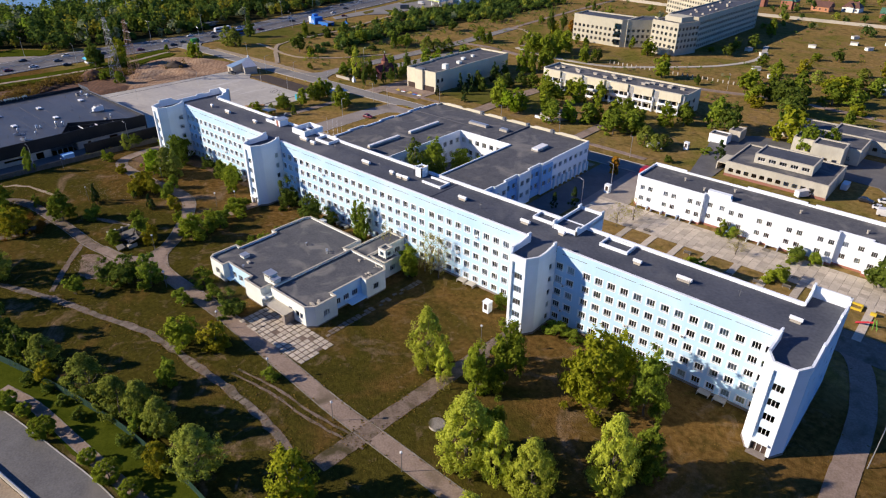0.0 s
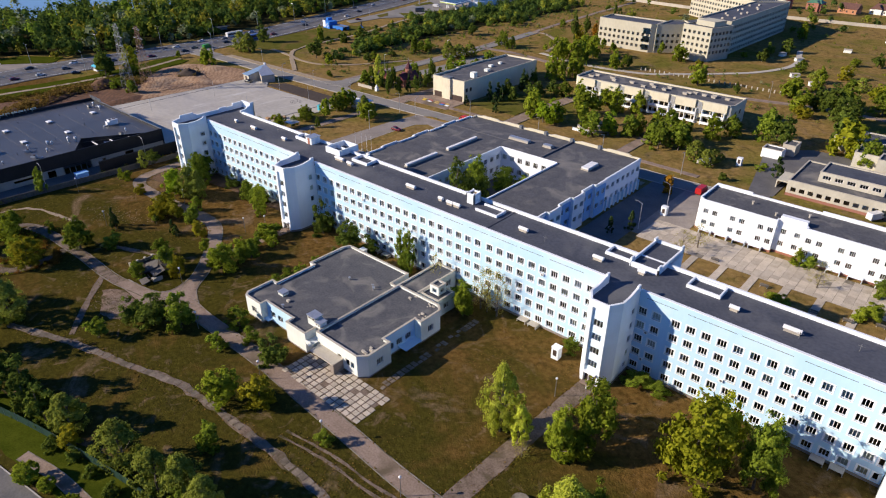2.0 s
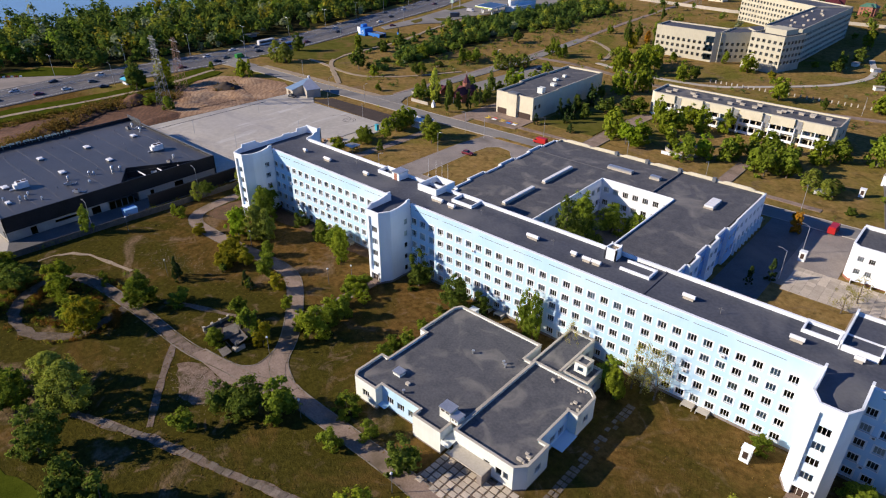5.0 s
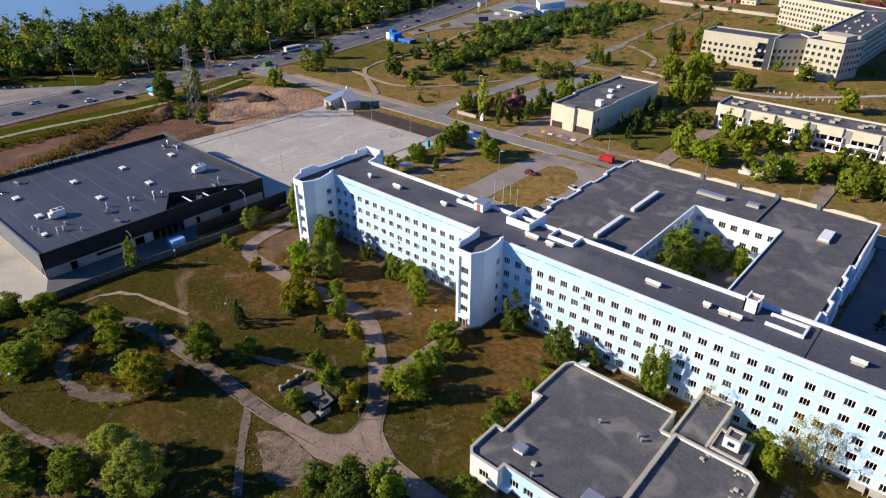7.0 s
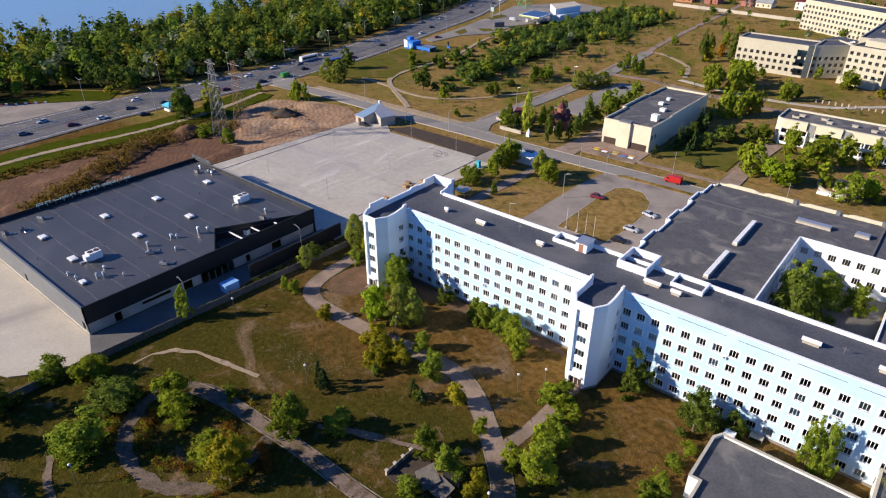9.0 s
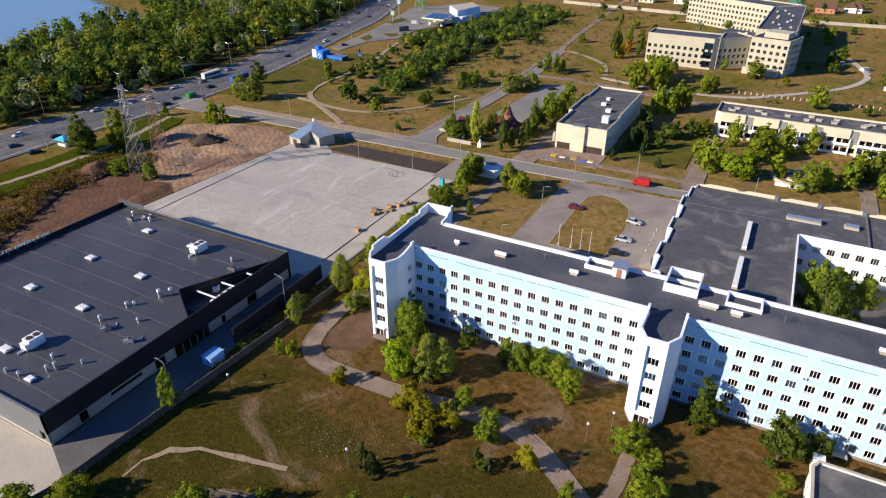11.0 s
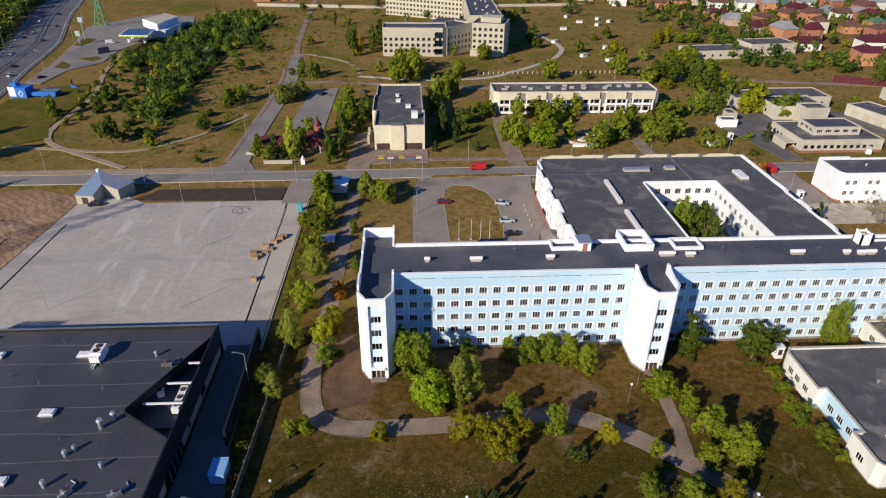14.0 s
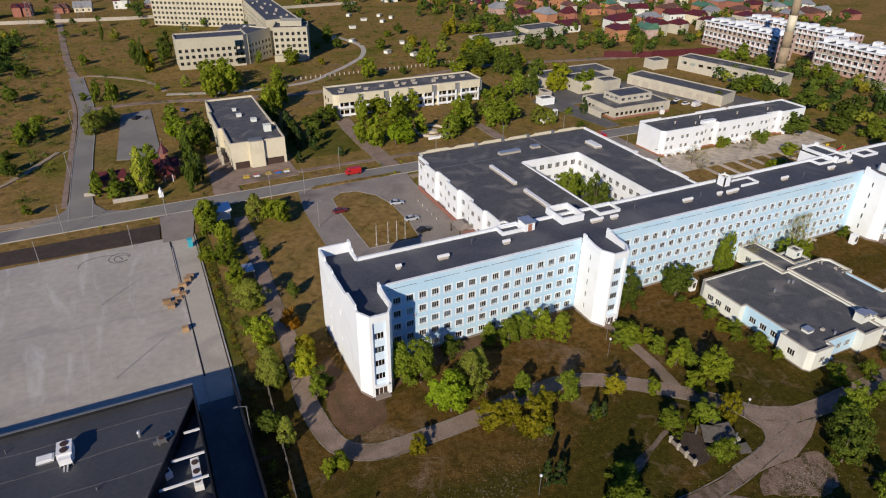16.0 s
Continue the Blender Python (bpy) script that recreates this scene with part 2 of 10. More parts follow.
M_BROWN = surface("trodden_red_brown_soil", (0.082, 0.046, 0.024), (0.165, 0.095, 0.055), 0.35, 3.0, 0.95, 0.4, dirt=(0.075, 0.060, 0.020), amount=0.7)
M_KERB = surface("kerb_concrete", (0.34, 0.32, 0.29), (0.44, 0.42, 0.38), 0.6, 5.0, 0.9, 0.2)


def earth_material(name, c1, c2, pale, amount, furrow):
    """Bulldozed soil in two tones with paler patches, raked into wavering bands with loose clods."""
    m = surface(name, c1, c2, 0.12, 1.2, 0.95, 0.9, dirt=pale, amount=amount)
    n, l = m.node_tree.nodes, m.node_tree.links
    bs = n["Principled BSDF"]
    out = bs.inputs["Base Color"].links[0].from_socket
    co = n.new("ShaderNodeNewGeometry").outputs["Position"]
    w, r, mx = n.new("ShaderNodeTexWave"), n.new("ShaderNodeMapRange"), n.new("ShaderNodeMix")
    w.bands_direction = "DIAGONAL"
    for k, v in (("Scale", 0.22), ("Distortion", 22.0), ("Detail", 5.0), ("Detail Scale", 0.22), ("Detail Roughness", 0.6)):
        w.inputs[k].default_value = v
    l.new(co, w.inputs["Vector"])
    r.inputs["From Min"].default_value, r.inputs["From Max"].default_value, r.inputs["To Max"].default_value = 0.4, 0.9, 0.45
    l.new(w.outputs["Fac"], r.inputs["Value"])
    mx.data_type = "RGBA"
    mx.inputs[7].default_value = rgba(furrow)
    l.new(r.outputs[0], mx.inputs[0])
    l.new(out, mx.inputs[6])
    l.new(mx.outputs[2], bs.inputs["Base Color"])
    return m


M_DIRT = earth_material("red_brown_earth", (0.085, 0.040, 0.021), (0.180, 0.090, 0.048), (0.27, 0.16, 0.09), 0.35, (0.075, 0.038, 0.022))
M_TANDIRT = earth_material("sandy_tan_earth", (0.235, 0.135, 0.075), (0.40, 0.26, 0.155), (0.50, 0.35, 0.22), 0.5, (0.15, 0.08, 0.045))
M_SOIL = surface("dark_topsoil", (0.045, 0.033, 0.026), (0.075, 0.055, 0.042), 0.3, 2.5, 0.95, 0.6)
M_FENCEC = surface("dark_weathered_concrete", (0.085, 0.078, 0.068), (0.15, 0.138, 0.12), 0.5, 4.0, 0.95, 0.25, streak=0.3)
M_RUST = surface("rusty_steel", (0.20, 0.11, 0.07), (0.30, 0.18, 0.12), 0.6, 4.0, 0.8, 0.1)
M_BOARD = surface("brown_cardboard", (0.30, 0.185, 0.095), (0.40, 0.26, 0.15), 1.0, 6.0, 0.95, 0.1, rand=0.25)
M_SAND = surface("trodden_sand", (0.27, 0.205, 0.135), (0.38, 0.30, 0.205), 0.3, 2.5, 0.95, 0.3)
M_BARK = surface("grey_brown_bark", (0.10, 0.08, 0.06), (0.18, 0.15, 0.12), 2.0, 9.0, 0.95, 0.4, coords="obj")
M_FADED = surface("faded_lane_paint", (0.24, 0.24, 0.235), (0.42, 0.42, 0.41), 0.5, 3.0, 0.85, 0.1)
M_MARK = surface("road_marking_paint", (0.62, 0.62, 0.60), (0.75, 0.75, 0.72), 0.8, 5.0, 0.8, 0.1)
LEAF = {
    "green": leaf_material("green_leaves", (0.076, 0.115, 0.013), (0.260, 0.326, 0.038)),
    "dark": leaf_material("dark_green_leaves", (0.052, 0.085, 0.015), (0.172, 0.222, 0.037)),
    "lime": leaf_material("yellow_green_leaves", (0.119, 0.158, 0.013), (0.323, 0.381, 0.037)),
    "birch": leaf_material("light_airy_leaves", (0.300, 0.350, 0.037), (0.614, 0.647, 0.091)),
    "bright": leaf_material("bright_green_leaves", (0.130, 0.202, 0.013), (0.320, 0.428, 0.030)),
    "yellow": leaf_material("autumn_yellow_leaves", (0.175, 0.167, 0.012), (0.384, 0.343, 0.029)),
    "orange": leaf_material("autumn_orange_leaves", (0.211, 0.108, 0.010), (0.489, 0.250, 0.029)),
    "oak": leaf_material("ochre_green_leaves", (0.171, 0.204, 0.014), (0.419, 0.430, 0.033)),
    "silver": leaf_material("silvery_green_leaves", (0.132, 0.167, 0.024), (0.360, 0.398, 0.070)),
    "pale": leaf_material("sparse_pale_leaves", (0.201, 0.187, 0.033), (0.441, 0.396, 0.099)),
    "rust": leaf_material("rusty_dry_weeds", (0.135, 0.068, 0.014), (0.30, 0.155, 0.034)),
    "weed": leaf_material("dry_brown_weeds", (0.073, 0.050, 0.013), (0.218, 0.150, 0.043)),
    "turf": leaf_material("brown_turf_blades", (0.109, 0.068, 0.016), (0.250, 0.160, 0.043)),
    "turf_green": leaf_material("olive_turf_blades", (0.064, 0.060, 0.009), (0.142, 0.124, 0.021)),
    "conifer": leaf_material("conifer_needles", (0.015, 0.031, 0.008), (0.057, 0.088, 0.025), through_light=0.1),
}
LEAF["bush"], LEAF["ball"], LEAF["conifer2"] = LEAF["green"], LEAF["lime"], LEAF["conifer"]


# ---- builders ----
class Solid:
    """Collects the faces of one mesh."""

    def __init__(self):
        self.v, self.f, self.m = [], [], []

    def face(self, pts, mat=0):
        k = len(self.v)
        self.v += [tuple(p) for p in pts]
        self.f.append(tuple(range(k, k + len(pts))))
        self.m.append(mat)

    def box(self, x0, y0, z0, x1, y1, z1, mat=0):
        k = len(self.v)
        self.v += [(x0, y0, z0), (x1, y0, z0), (x1, y1, z0), (x0, y1, z0), (x0, y0, z1), (x1, y0, z1), (x1, y1, z1), (x0, y1, z1)]
        for q in ((0, 3, 2, 1), (4, 5, 6, 7), (0, 1, 5, 4), (1, 2, 6, 5), (2, 3, 7, 6), (3, 0, 4, 7)):
            self.f.append(tuple(k + i for i in q))
            self.m.append(mat)
        return self

    def prism(self, poly, z0, z1, mat=0, top=None):
        """An upright prism over a polygon given against the clock."""
        k, n = len(self.v), len(poly)
        self.v += [(x, y, z0) for x, y in poly] + [(x, y, z1) for x, y in poly]
        for i in range(n):
            j = (i + 1) % n
            self.f.append((k + i, k + j, k + n + j, k + n + i))
            self.m.append(mat)
        self.f.append(tuple(k + n + i for i in range(n)))
        self.m.append(mat if top is None else top)
        self.f.append(tuple(k + i for i in reversed(range(n))))
        self.m.append(mat)
        return self

    def rod(self, a, b, r0, r1=None, n=8, mat=0):
        """A round bar from a to b."""
        r1 = r0 if r1 is None else r1
        a, b = Vector(a), Vector(b)
        d = (b - a).normalized()
        u = d.orthogonal().normalized()
        w = d.cross(u)
        k = len(self.v)
        for p, r in ((a, r0), (b, r1)):
            for i in range(n):
                t = 2 * math.pi * i / n
                q = p + (u * math.cos(t) + w * math.sin(t)) * r
                self.v.append((q.x, q.y, q.z))
        for i in range(n):
            j = (i + 1) % n
            self.f.append((k + i, k + j, k + n + j, k + n + i))
            self.m.append(mat)
        self.f.append(tuple(k + n + i for i in range(n)))
        self.f.append(tuple(k + i for i in reversed(range(n))))
        self.m += [mat, mat]
        return self

    def slope(self, p0, p1, profile, thick, mat=0):
        """A wall from p0 to p1 whose outline (s, z) runs along it; it is thick to the left of the way."""
        d = Vector((p1[0] - p0[0], p1[1] - p0[1], 0)).normalized()
        nrm = Vector((-d.y, d.x, 0))
        k, n = len(self.v), len(profile)
        for off in (0.0, thick):
            for s, z in profile:
                self.v.append((p0[0] + d.x * s + nrm.x * off, p0[1] + d.y * s + nrm.y * off, z))
        self.f.append(tuple(k + i for i in range(n)))
        self.f.append(tuple(k + n + i for i in reversed(range(n))))
        self.m += [mat, mat]
        for i in range(n):
            j = (i + 1) % n
            self.f.append((k + i, k + n + i, k + n + j, k + j))
            self.m.append(mat)
        return self

    def wall(self, p0, p1, z0, z1, thick, holes=(), mat=0):
        """A wall from p0 to p1, its outer face on the right of the way, with openings (s0, s1, z0, z1) that go through it."""
        d = Vector((p1[0] - p0[0], p1[1] - p0[1], 0))
        length = d.length
        d.normalize()
        nrm = Vector((-d.y, d.x, 0))
        holes = [h for h in holes if h[0] > 0.02 and h[1] < length - 0.02]
        ss = sorted({0.0, length, *(round(h[0], 4) for h in holes), *(round(h[1], 4) for h in holes)})
        zs = sorted({z0, z1, *(round(h[2], 4) for h in holes), *(round(h[3], 4) for h in holes)})
        idx, k0 = {}, len(self.v)

        def pt(i, j, o):
            key = (i, j, o)
            if key not in idx:
                idx[key] = len(self.v)
                off = thick * o
                self.v.append((p0[0] + d.x * ss[i] + nrm.x * off, p0[1] + d.y * ss[i] + nrm.y * off, zs[j]))
            return idx[key]

        solid = np.ones((len(ss) - 1, len(zs) - 1), bool)
        for h in holes:
            i0, i1 = ss.index(round(h[0], 4)), ss.index(round(h[1], 4))
            j0, j1 = zs.index(round(h[2], 4)), zs.index(round(h[3], 4))
            solid[i0:i1, j0:j1] = False
        ni, nj = solid.shape
        # merge solid cells along the wall into long faces row by row
        for j in range(nj):
            for i in range(ni):
                if not solid[i, j]:
                    continue
                self.f.append((pt(i, j, 0), pt(i + 1, j, 0), pt(i + 1, j + 1, 0), pt(i, j + 1, 0)))
                self.f.append((pt(i, j, 1), pt(i, j + 1, 1), pt(i + 1, j + 1, 1), pt(i + 1, j, 1)))
                self.m += [mat, mat]
                for di, dj, e in ((-1, 0, ((i, j), (i, j + 1))), (1, 0, ((i + 1, j + 1), (i + 1, j))), (0, -1, ((i + 1, j), (i, j))), (0, 1, ((i, j + 1), (i + 1, j + 1)))):
                    a, b = i + di, j + dj
                    if 0 <= a < ni and 0 <= b < nj and solid[a, b]:
                        continue
                    (a0, b0), (a1, b1) = e
                    self.f.append((pt(a0, b0, 0), pt(a1, b1, 0), pt(a1, b1, 1), pt(a0, b0, 1)))
                    self.m.append(mat)
        return self

    def mesh(self, name, mats):
        me = bpy.data.meshes.new(name)
        me.from_pydata(self.v, [], self.f)
        for x in mats:
            me.materials.append(x)
        me.polygons.foreach_set("material_index", self.m)
        me.update()
        return me


def part(name, solid, mats, parent=None, label="", smooth=False):
    """Links a Solid (or a ready mesh) as one object, under its thing."""
    mats = mats if isinstance(mats, (list, tuple)) else [mats]
    me = solid if isinstance(solid, bpy.types.Mesh) else solid.mesh(name, mats)
    ob = new(name, me)
    if smooth:
        me.polygons.foreach_set("use_smooth", [True] * len(me.polygons))
    if parent:
        ob.parent = parent
        if parent.type == "EMPTY":
            ob.matrix_parent_inverse = parent.matrix_basis.inverted()
    if label:
        ob["label"] = label
    return ob


def thing(name, label, category, at=(0, 0, 0), turn=0.0, group="", kind=""):
    e = new(name)
    e.empty_display_size = 0.5
    e.matrix_world = pose(at[0], at[1], at[2], 0, 0, turn)
    return tagged(e, label, category, group, kind)


def smooth_line(pts, step=2.0):
    """A smooth line through plan points."""
    p = [Vector((x, y)) for x, y in pts]
    if len(p) == 2:
        return p
    q = [p[0] * 2 - p[1], *p, p[-1] * 2 - p[-2]]
    out = []
    for i in range(1, len(q) - 2):
        a, b, c, d = q[i - 1:i + 3]
        k = max(1, int((c - b).length / step))
        for j in range(k):
            t = j / k
            out.append(0.5 * ((2 * b) + (c - a) * t + (2 * a - 5 * b + 4 * c - d) * t * t + (3 * b - a - 3 * c + d) * t ** 3))
    out.append(p[-1])
    return out


def ribbon(solid, pts, width, z0, z1, mat=0, offset=0.0, step=2.0, ragged=0.0, seed=1):
    """A flat band with depth along a smooth line."""
    ln = smooth_line(pts, step)
    rnd = random.Random(seed)
    rows = []
    for i, p in enumerate(ln):
        d = (ln[min(i + 1, len(ln) - 1)] - ln[max(i - 1, 0)]).normalized()
        n = Vector((-d.y, d.x))
        h = width / 2
        rows.append((p + n * (offset + h + rnd.uniform(-ragged, ragged)), p + n * (offset - h + rnd.uniform(-ragged, ragged))))
    k = len(solid.v)
    for a, b in rows:
        solid.v += [(a.x, a.y, z1), (b.x, b.y, z1), (a.x, a.y, z0), (b.x, b.y, z0)]
    for i in range(len(rows) - 1):
        a = k + 4 * i
        solid.f += [(a, a + 1, a + 5, a + 4), (a + 2, a, a + 4, a + 6), (a + 1, a + 3, a + 7, a + 5)]
        solid.m += [mat] * 3
    e = k + 4 * (len(rows) - 1)
    solid.f += [(k + 1, k, k + 2, k + 3), (e, e + 1, e + 3, e + 2)]
    solid.m += [mat, mat]
    return solid


WINDOWS = {}


def window_parts(w, h, panes=3, style="white", border=0.26, depth=0.16):
    """Meshes of a window for an opening w x h: casement, pane, surround, sill, curtain. Origin at the middle of the opening's foot; y runs inwards."""
    key = (round(w, 2), round(h, 2), panes, style, border)
    if key in WINDOWS:
        return WINDOWS[key]
    if style == "far":      # one mesh: dark frame with a mullion, glass behind
        s = Solid().wall((-w / 2, 0.1), (w / 2, 0.1), 0.0, h, 0.06, [(0.08, w / 2 - 0.05, 0.08, h - 0.08), (w / 2 + 0.05, w - 0.08, 0.08, h - 0.08)])
        s.face([(-w / 2, 0.15, 0), (w / 2, 0.15, 0), (w / 2, 0.15, h), (-w / 2, 0.15, h)], 1)
        WINDOWS[key] = dict(frame=s.mesh("window", [M_STEEL, M_GLASS]))
        return WINDOWS[key]
    f, fr = 0.07, (M_PVC if style == "white" else M_DARKFRAME)
    holes = [(w * i / panes + (f if i == 0 else 0.04), w * (i + 1) / panes - (f if i == panes - 1 else 0.04), f, h - f) for i in range(panes)]
    frame = Solid().wall((-w / 2, depth - 0.05), (w / 2, depth - 0.05), 0.0, h, 0.08, holes).mesh("window", [fr])
    s = Solid()
    s.face([(-w / 2, depth, 0), (w / 2, depth, 0), (w / 2, depth, h), (-w / 2, depth, h)])
    pane = s.mesh("pane", [M_GLASS])
    ring = None
    if border:
        b = border
        ring = Solid().wall((-w / 2 - b, -0.035), (w / 2 + b, -0.035), -b, h + b, 0.039, [(b, w + b, 0.0, h)]).mesh("surround", [M_WHITE])
    sill = Solid().box(-w / 2 - 0.06, -0.12, -0.05, w / 2 + 0.06, 0.02, -0.012).mesh("sill", [M_GALV])
    s = Solid().wall((-w / 2, depth + 0.14), (w / 2, depth + 0.14), 0.0, h, 0.02)
    cur = s.mesh("curtain", [M_CURTAIN])
    s = Solid().wall((-w / 2, depth + 0.14), (-w / 6, depth + 0.14), 0.0, h, 0.02)
    half = s.mesh("curtain", [M_CURTAIN])
    s = Solid().wall((-w / 2, depth + 0.14), (w / 2, depth + 0.14), 0.0, h, 0.02)
    warm = s.mesh("curtain", [M_CURTAIN2])
    WINDOWS[key] = dict(frame=frame, pane=pane, ring=ring, sill=sill, curtain=cur, half=half, warm=warm)
    return WINDOWS[key]


RW = random.Random(7)


def put_window(parent, m, w, h, panes, style, border, sill=True):
    k = window_parts(w, h, panes, style, border)
    win = new("window", k["frame"])
    win.parent = parent
    if parent.type == "EMPTY":
        win.matrix_parent_inverse = parent.matrix_basis.inverted()
    win.matrix_basis = m
    if style == "far":
        return win
    names = [("pane", "pane")] + ([("surround", "ring")] if border else []) + ([("sill", "sill")] if sill and border else [])
    c = RW.choices((None, "half", "curtain", "warm"), (66, 15, 16, 3))[0]
    if c:
        names.append(("curtain", c))
    for nm, key in names:
        o = new(nm, k[key])
        o.parent = win
    return win


def trim(p0, p1, by=0.006):
    """The stretch p0 to p1 a little shorter at both ends, so that walls meet at a corner without sharing a plane."""
    k = by / math.dist(p0, p1)
    return (p0[0] + (p1[0] - p0[0]) * k, p0[1] + (p1[1] - p0[1]) * k), (p1[0] - (p1[0] - p0[0]) * k, p1[1] - (p1[1] - p0[1]) * k)


def windowed(parent, name, p0, p1, z0, z1, mat, spots, w, h, panes=3, style="white", border=0.26, thick=0.4, label="", sill=True):
    """A wall part with an opening and a window at each spot (s, sill height, own width if any)."""
    s = Solid()
    p0, p1 = trim(p0, p1)
    ln = math.dist(p0, p1)
    spots = [q for q in spots if q[0] - (q[2] if len(q) > 2 else w) / 2 > 0.03 and q[0] + (q[2] if len(q) > 2 else w) / 2 < ln - 0.03]
    holes = [(q[0] - (q[2] if len(q) > 2 else w) / 2, q[0] + (q[2] if len(q) > 2 else w) / 2, q[1], q[1] + h) for q in spots]
    s.wall(p0, p1, z0, z1, thick, holes)
    ob = part(name, s, mat, parent, label)
    d = Vector((p1[0] - p0[0], p1[1] - p0[1], 0)).normalized()
    ang = math.degrees(math.atan2(d.y, d.x))
    for q in spots:
        ww = q[2] if len(q) > 2 else w
        put_window(parent, pose(p0[0] + d.x * q[0], p0[1] + d.y * q[0], q[1], 0, 0, ang), ww, h, panes if ww > 1.2 else 1, style, border, sill)
    return ob


def rect(x0, y0, x1, y1):
    return [(x0, y0), (x1, y0), (x1, y1), (x0, y1)]


# ---- the long ward block ----
FY, NY = 103.2, 116.3            # south face, north face
ROOF = 17.6
ROWS_Z = [1.0 + 3.15 * k for k in range(5)]
ward = thing("hospital_building", "long five-storey hospital block, white and pale blue render, dark flat roof", "building", (-112, 110, 0))


def bays(x0, cols, rows=ROWS_Z):
    return [((c[0] if isinstance(c, tuple) else c) - x0, z, *(c[1:] if isinstance(c, tuple) else ())) for c in cols for z in rows]


SECTIONS = [
    (-210.2, -162.3, [-209.35 + 2.816 * k for k in range(17)]),
    (-155.4, -66.0, [-154.48 + 2.82 * k for k in range(21)] + [-94.74 + 2.82 * k for k in range(10)]),
    (-59.2, -15.0, [-58.2, -55.4] + [-51.7 + 2.82 * k for k in range(13)] + [(-15.75, 0.7)]),
]
for x0, x1, cols in SECTIONS:
    if x1 > -20:
        cols = cols[:-1] + [(-15.95, 0.8)]
    windowed(ward, "facade_wall", (x0, FY), (x1, FY), 0.55, 17.3, M_BLUE, [q for q in bays(x0, cols) if 0.82 < q[0] < x1 - x0 - 0.5 or len(q) > 2], 1.55, 1.5, label="pale blue rendered front with white window surrounds")
    s = Solid().wall((x0, FY - 0.06), (x1, FY - 0.06), 0.0, 0.55, 0.5)
    part("plinth", s, M_PLINTH, ward, "brown rendered base course")
    s = Solid().box(x0, FY - 0.05, 17.3, x1, FY + 0.35, 18.6).box(x0, FY - 0.14, 18.6, x1, FY + 0.45, 18.72, 1)
    part("parapet", s, [M_BLUE, M_WHITE], ward, "pale blue parapet with a white coping")
    k = x0 + 1.5
    rr = random.Random(int(-x0))
    while k < x1 - 6:
        e = k + rr.uniform(5, 9)
        part("flashing", Solid().box(k, FY - 0.075, 17.42, min(e, x1 - 1), FY - 0.046, 17.5), M_DARKFRAME, ward, "thin dark flashing strip under the parapet")
        k = e + rr.uniform(0.6, 2.0)

# floors, corridor wall and north wall inside
for k in range(1, 6):
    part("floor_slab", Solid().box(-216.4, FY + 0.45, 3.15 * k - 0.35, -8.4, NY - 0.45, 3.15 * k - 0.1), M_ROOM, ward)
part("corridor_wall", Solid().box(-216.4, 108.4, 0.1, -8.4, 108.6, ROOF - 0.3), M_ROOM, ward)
part("north_wall", Solid().wall((-14.6, NY), (-210.2, NY), 0.0, 17.9, 0.4), M_WHITE, ward)
part("north_parapet", Solid().box(-210.2, NY - 0.35, 17.9, -14.6, NY + 0.0, 18.25).box(-210.2, NY - 0.42, 18.25, -14.6, NY + 0.08, 18.33), M_WHITE, ward, "white coping along the roof edge")

# roof: the long deck with its stair bays
s = Solid().box(-216.9, FY + 0.36, ROOF - 0.25, -97.2, NY - 0.36, ROOF).box(-97.2, FY + 0.36, ROOF - 0.25, -8.1, NY - 0.36, ROOF - 0.0)
for cx in (-213.6, -158.85, -62.6, -11.5):
    s.prism([(cx - 3.1, FY + 0.36), (cx - 3.1, 96.7), (cx - 1.6, 94.6), (cx + 1.6, 94.6), (cx + 3.1, 96.7), (cx + 3.1, FY + 0.36)], ROOF - 0.3, ROOF - 0.02)
for x0, x1 in ((-216.9, -210.4), (-14.4, -8.1)):
    s.box(x0, NY - 0.36, ROOF - 0.25, x1, 120.6, ROOF)
part("roof", s, M_BITUMEN, ward, "dark bitumen felt roof deck with dusty patches")
s = Solid().box(-97.5, FY + 0.4, ROOF, -97.1, NY - 0.4, ROOF + 0.12)
part("expansion_joint", s, M_BITUMEN, ward)


def side_profile(length, front, up):
    """Outline of a stair bay's side parapet: level at the front, a slope, and a short raised block at the back."""
    return [(0, 17.4), (length, 17.4), (length, up), (length - 1.0, up), (length - 1.05, up - 0.35), (length - 3.6, front + 0.05), (length - 4.0, front), (0, front)]


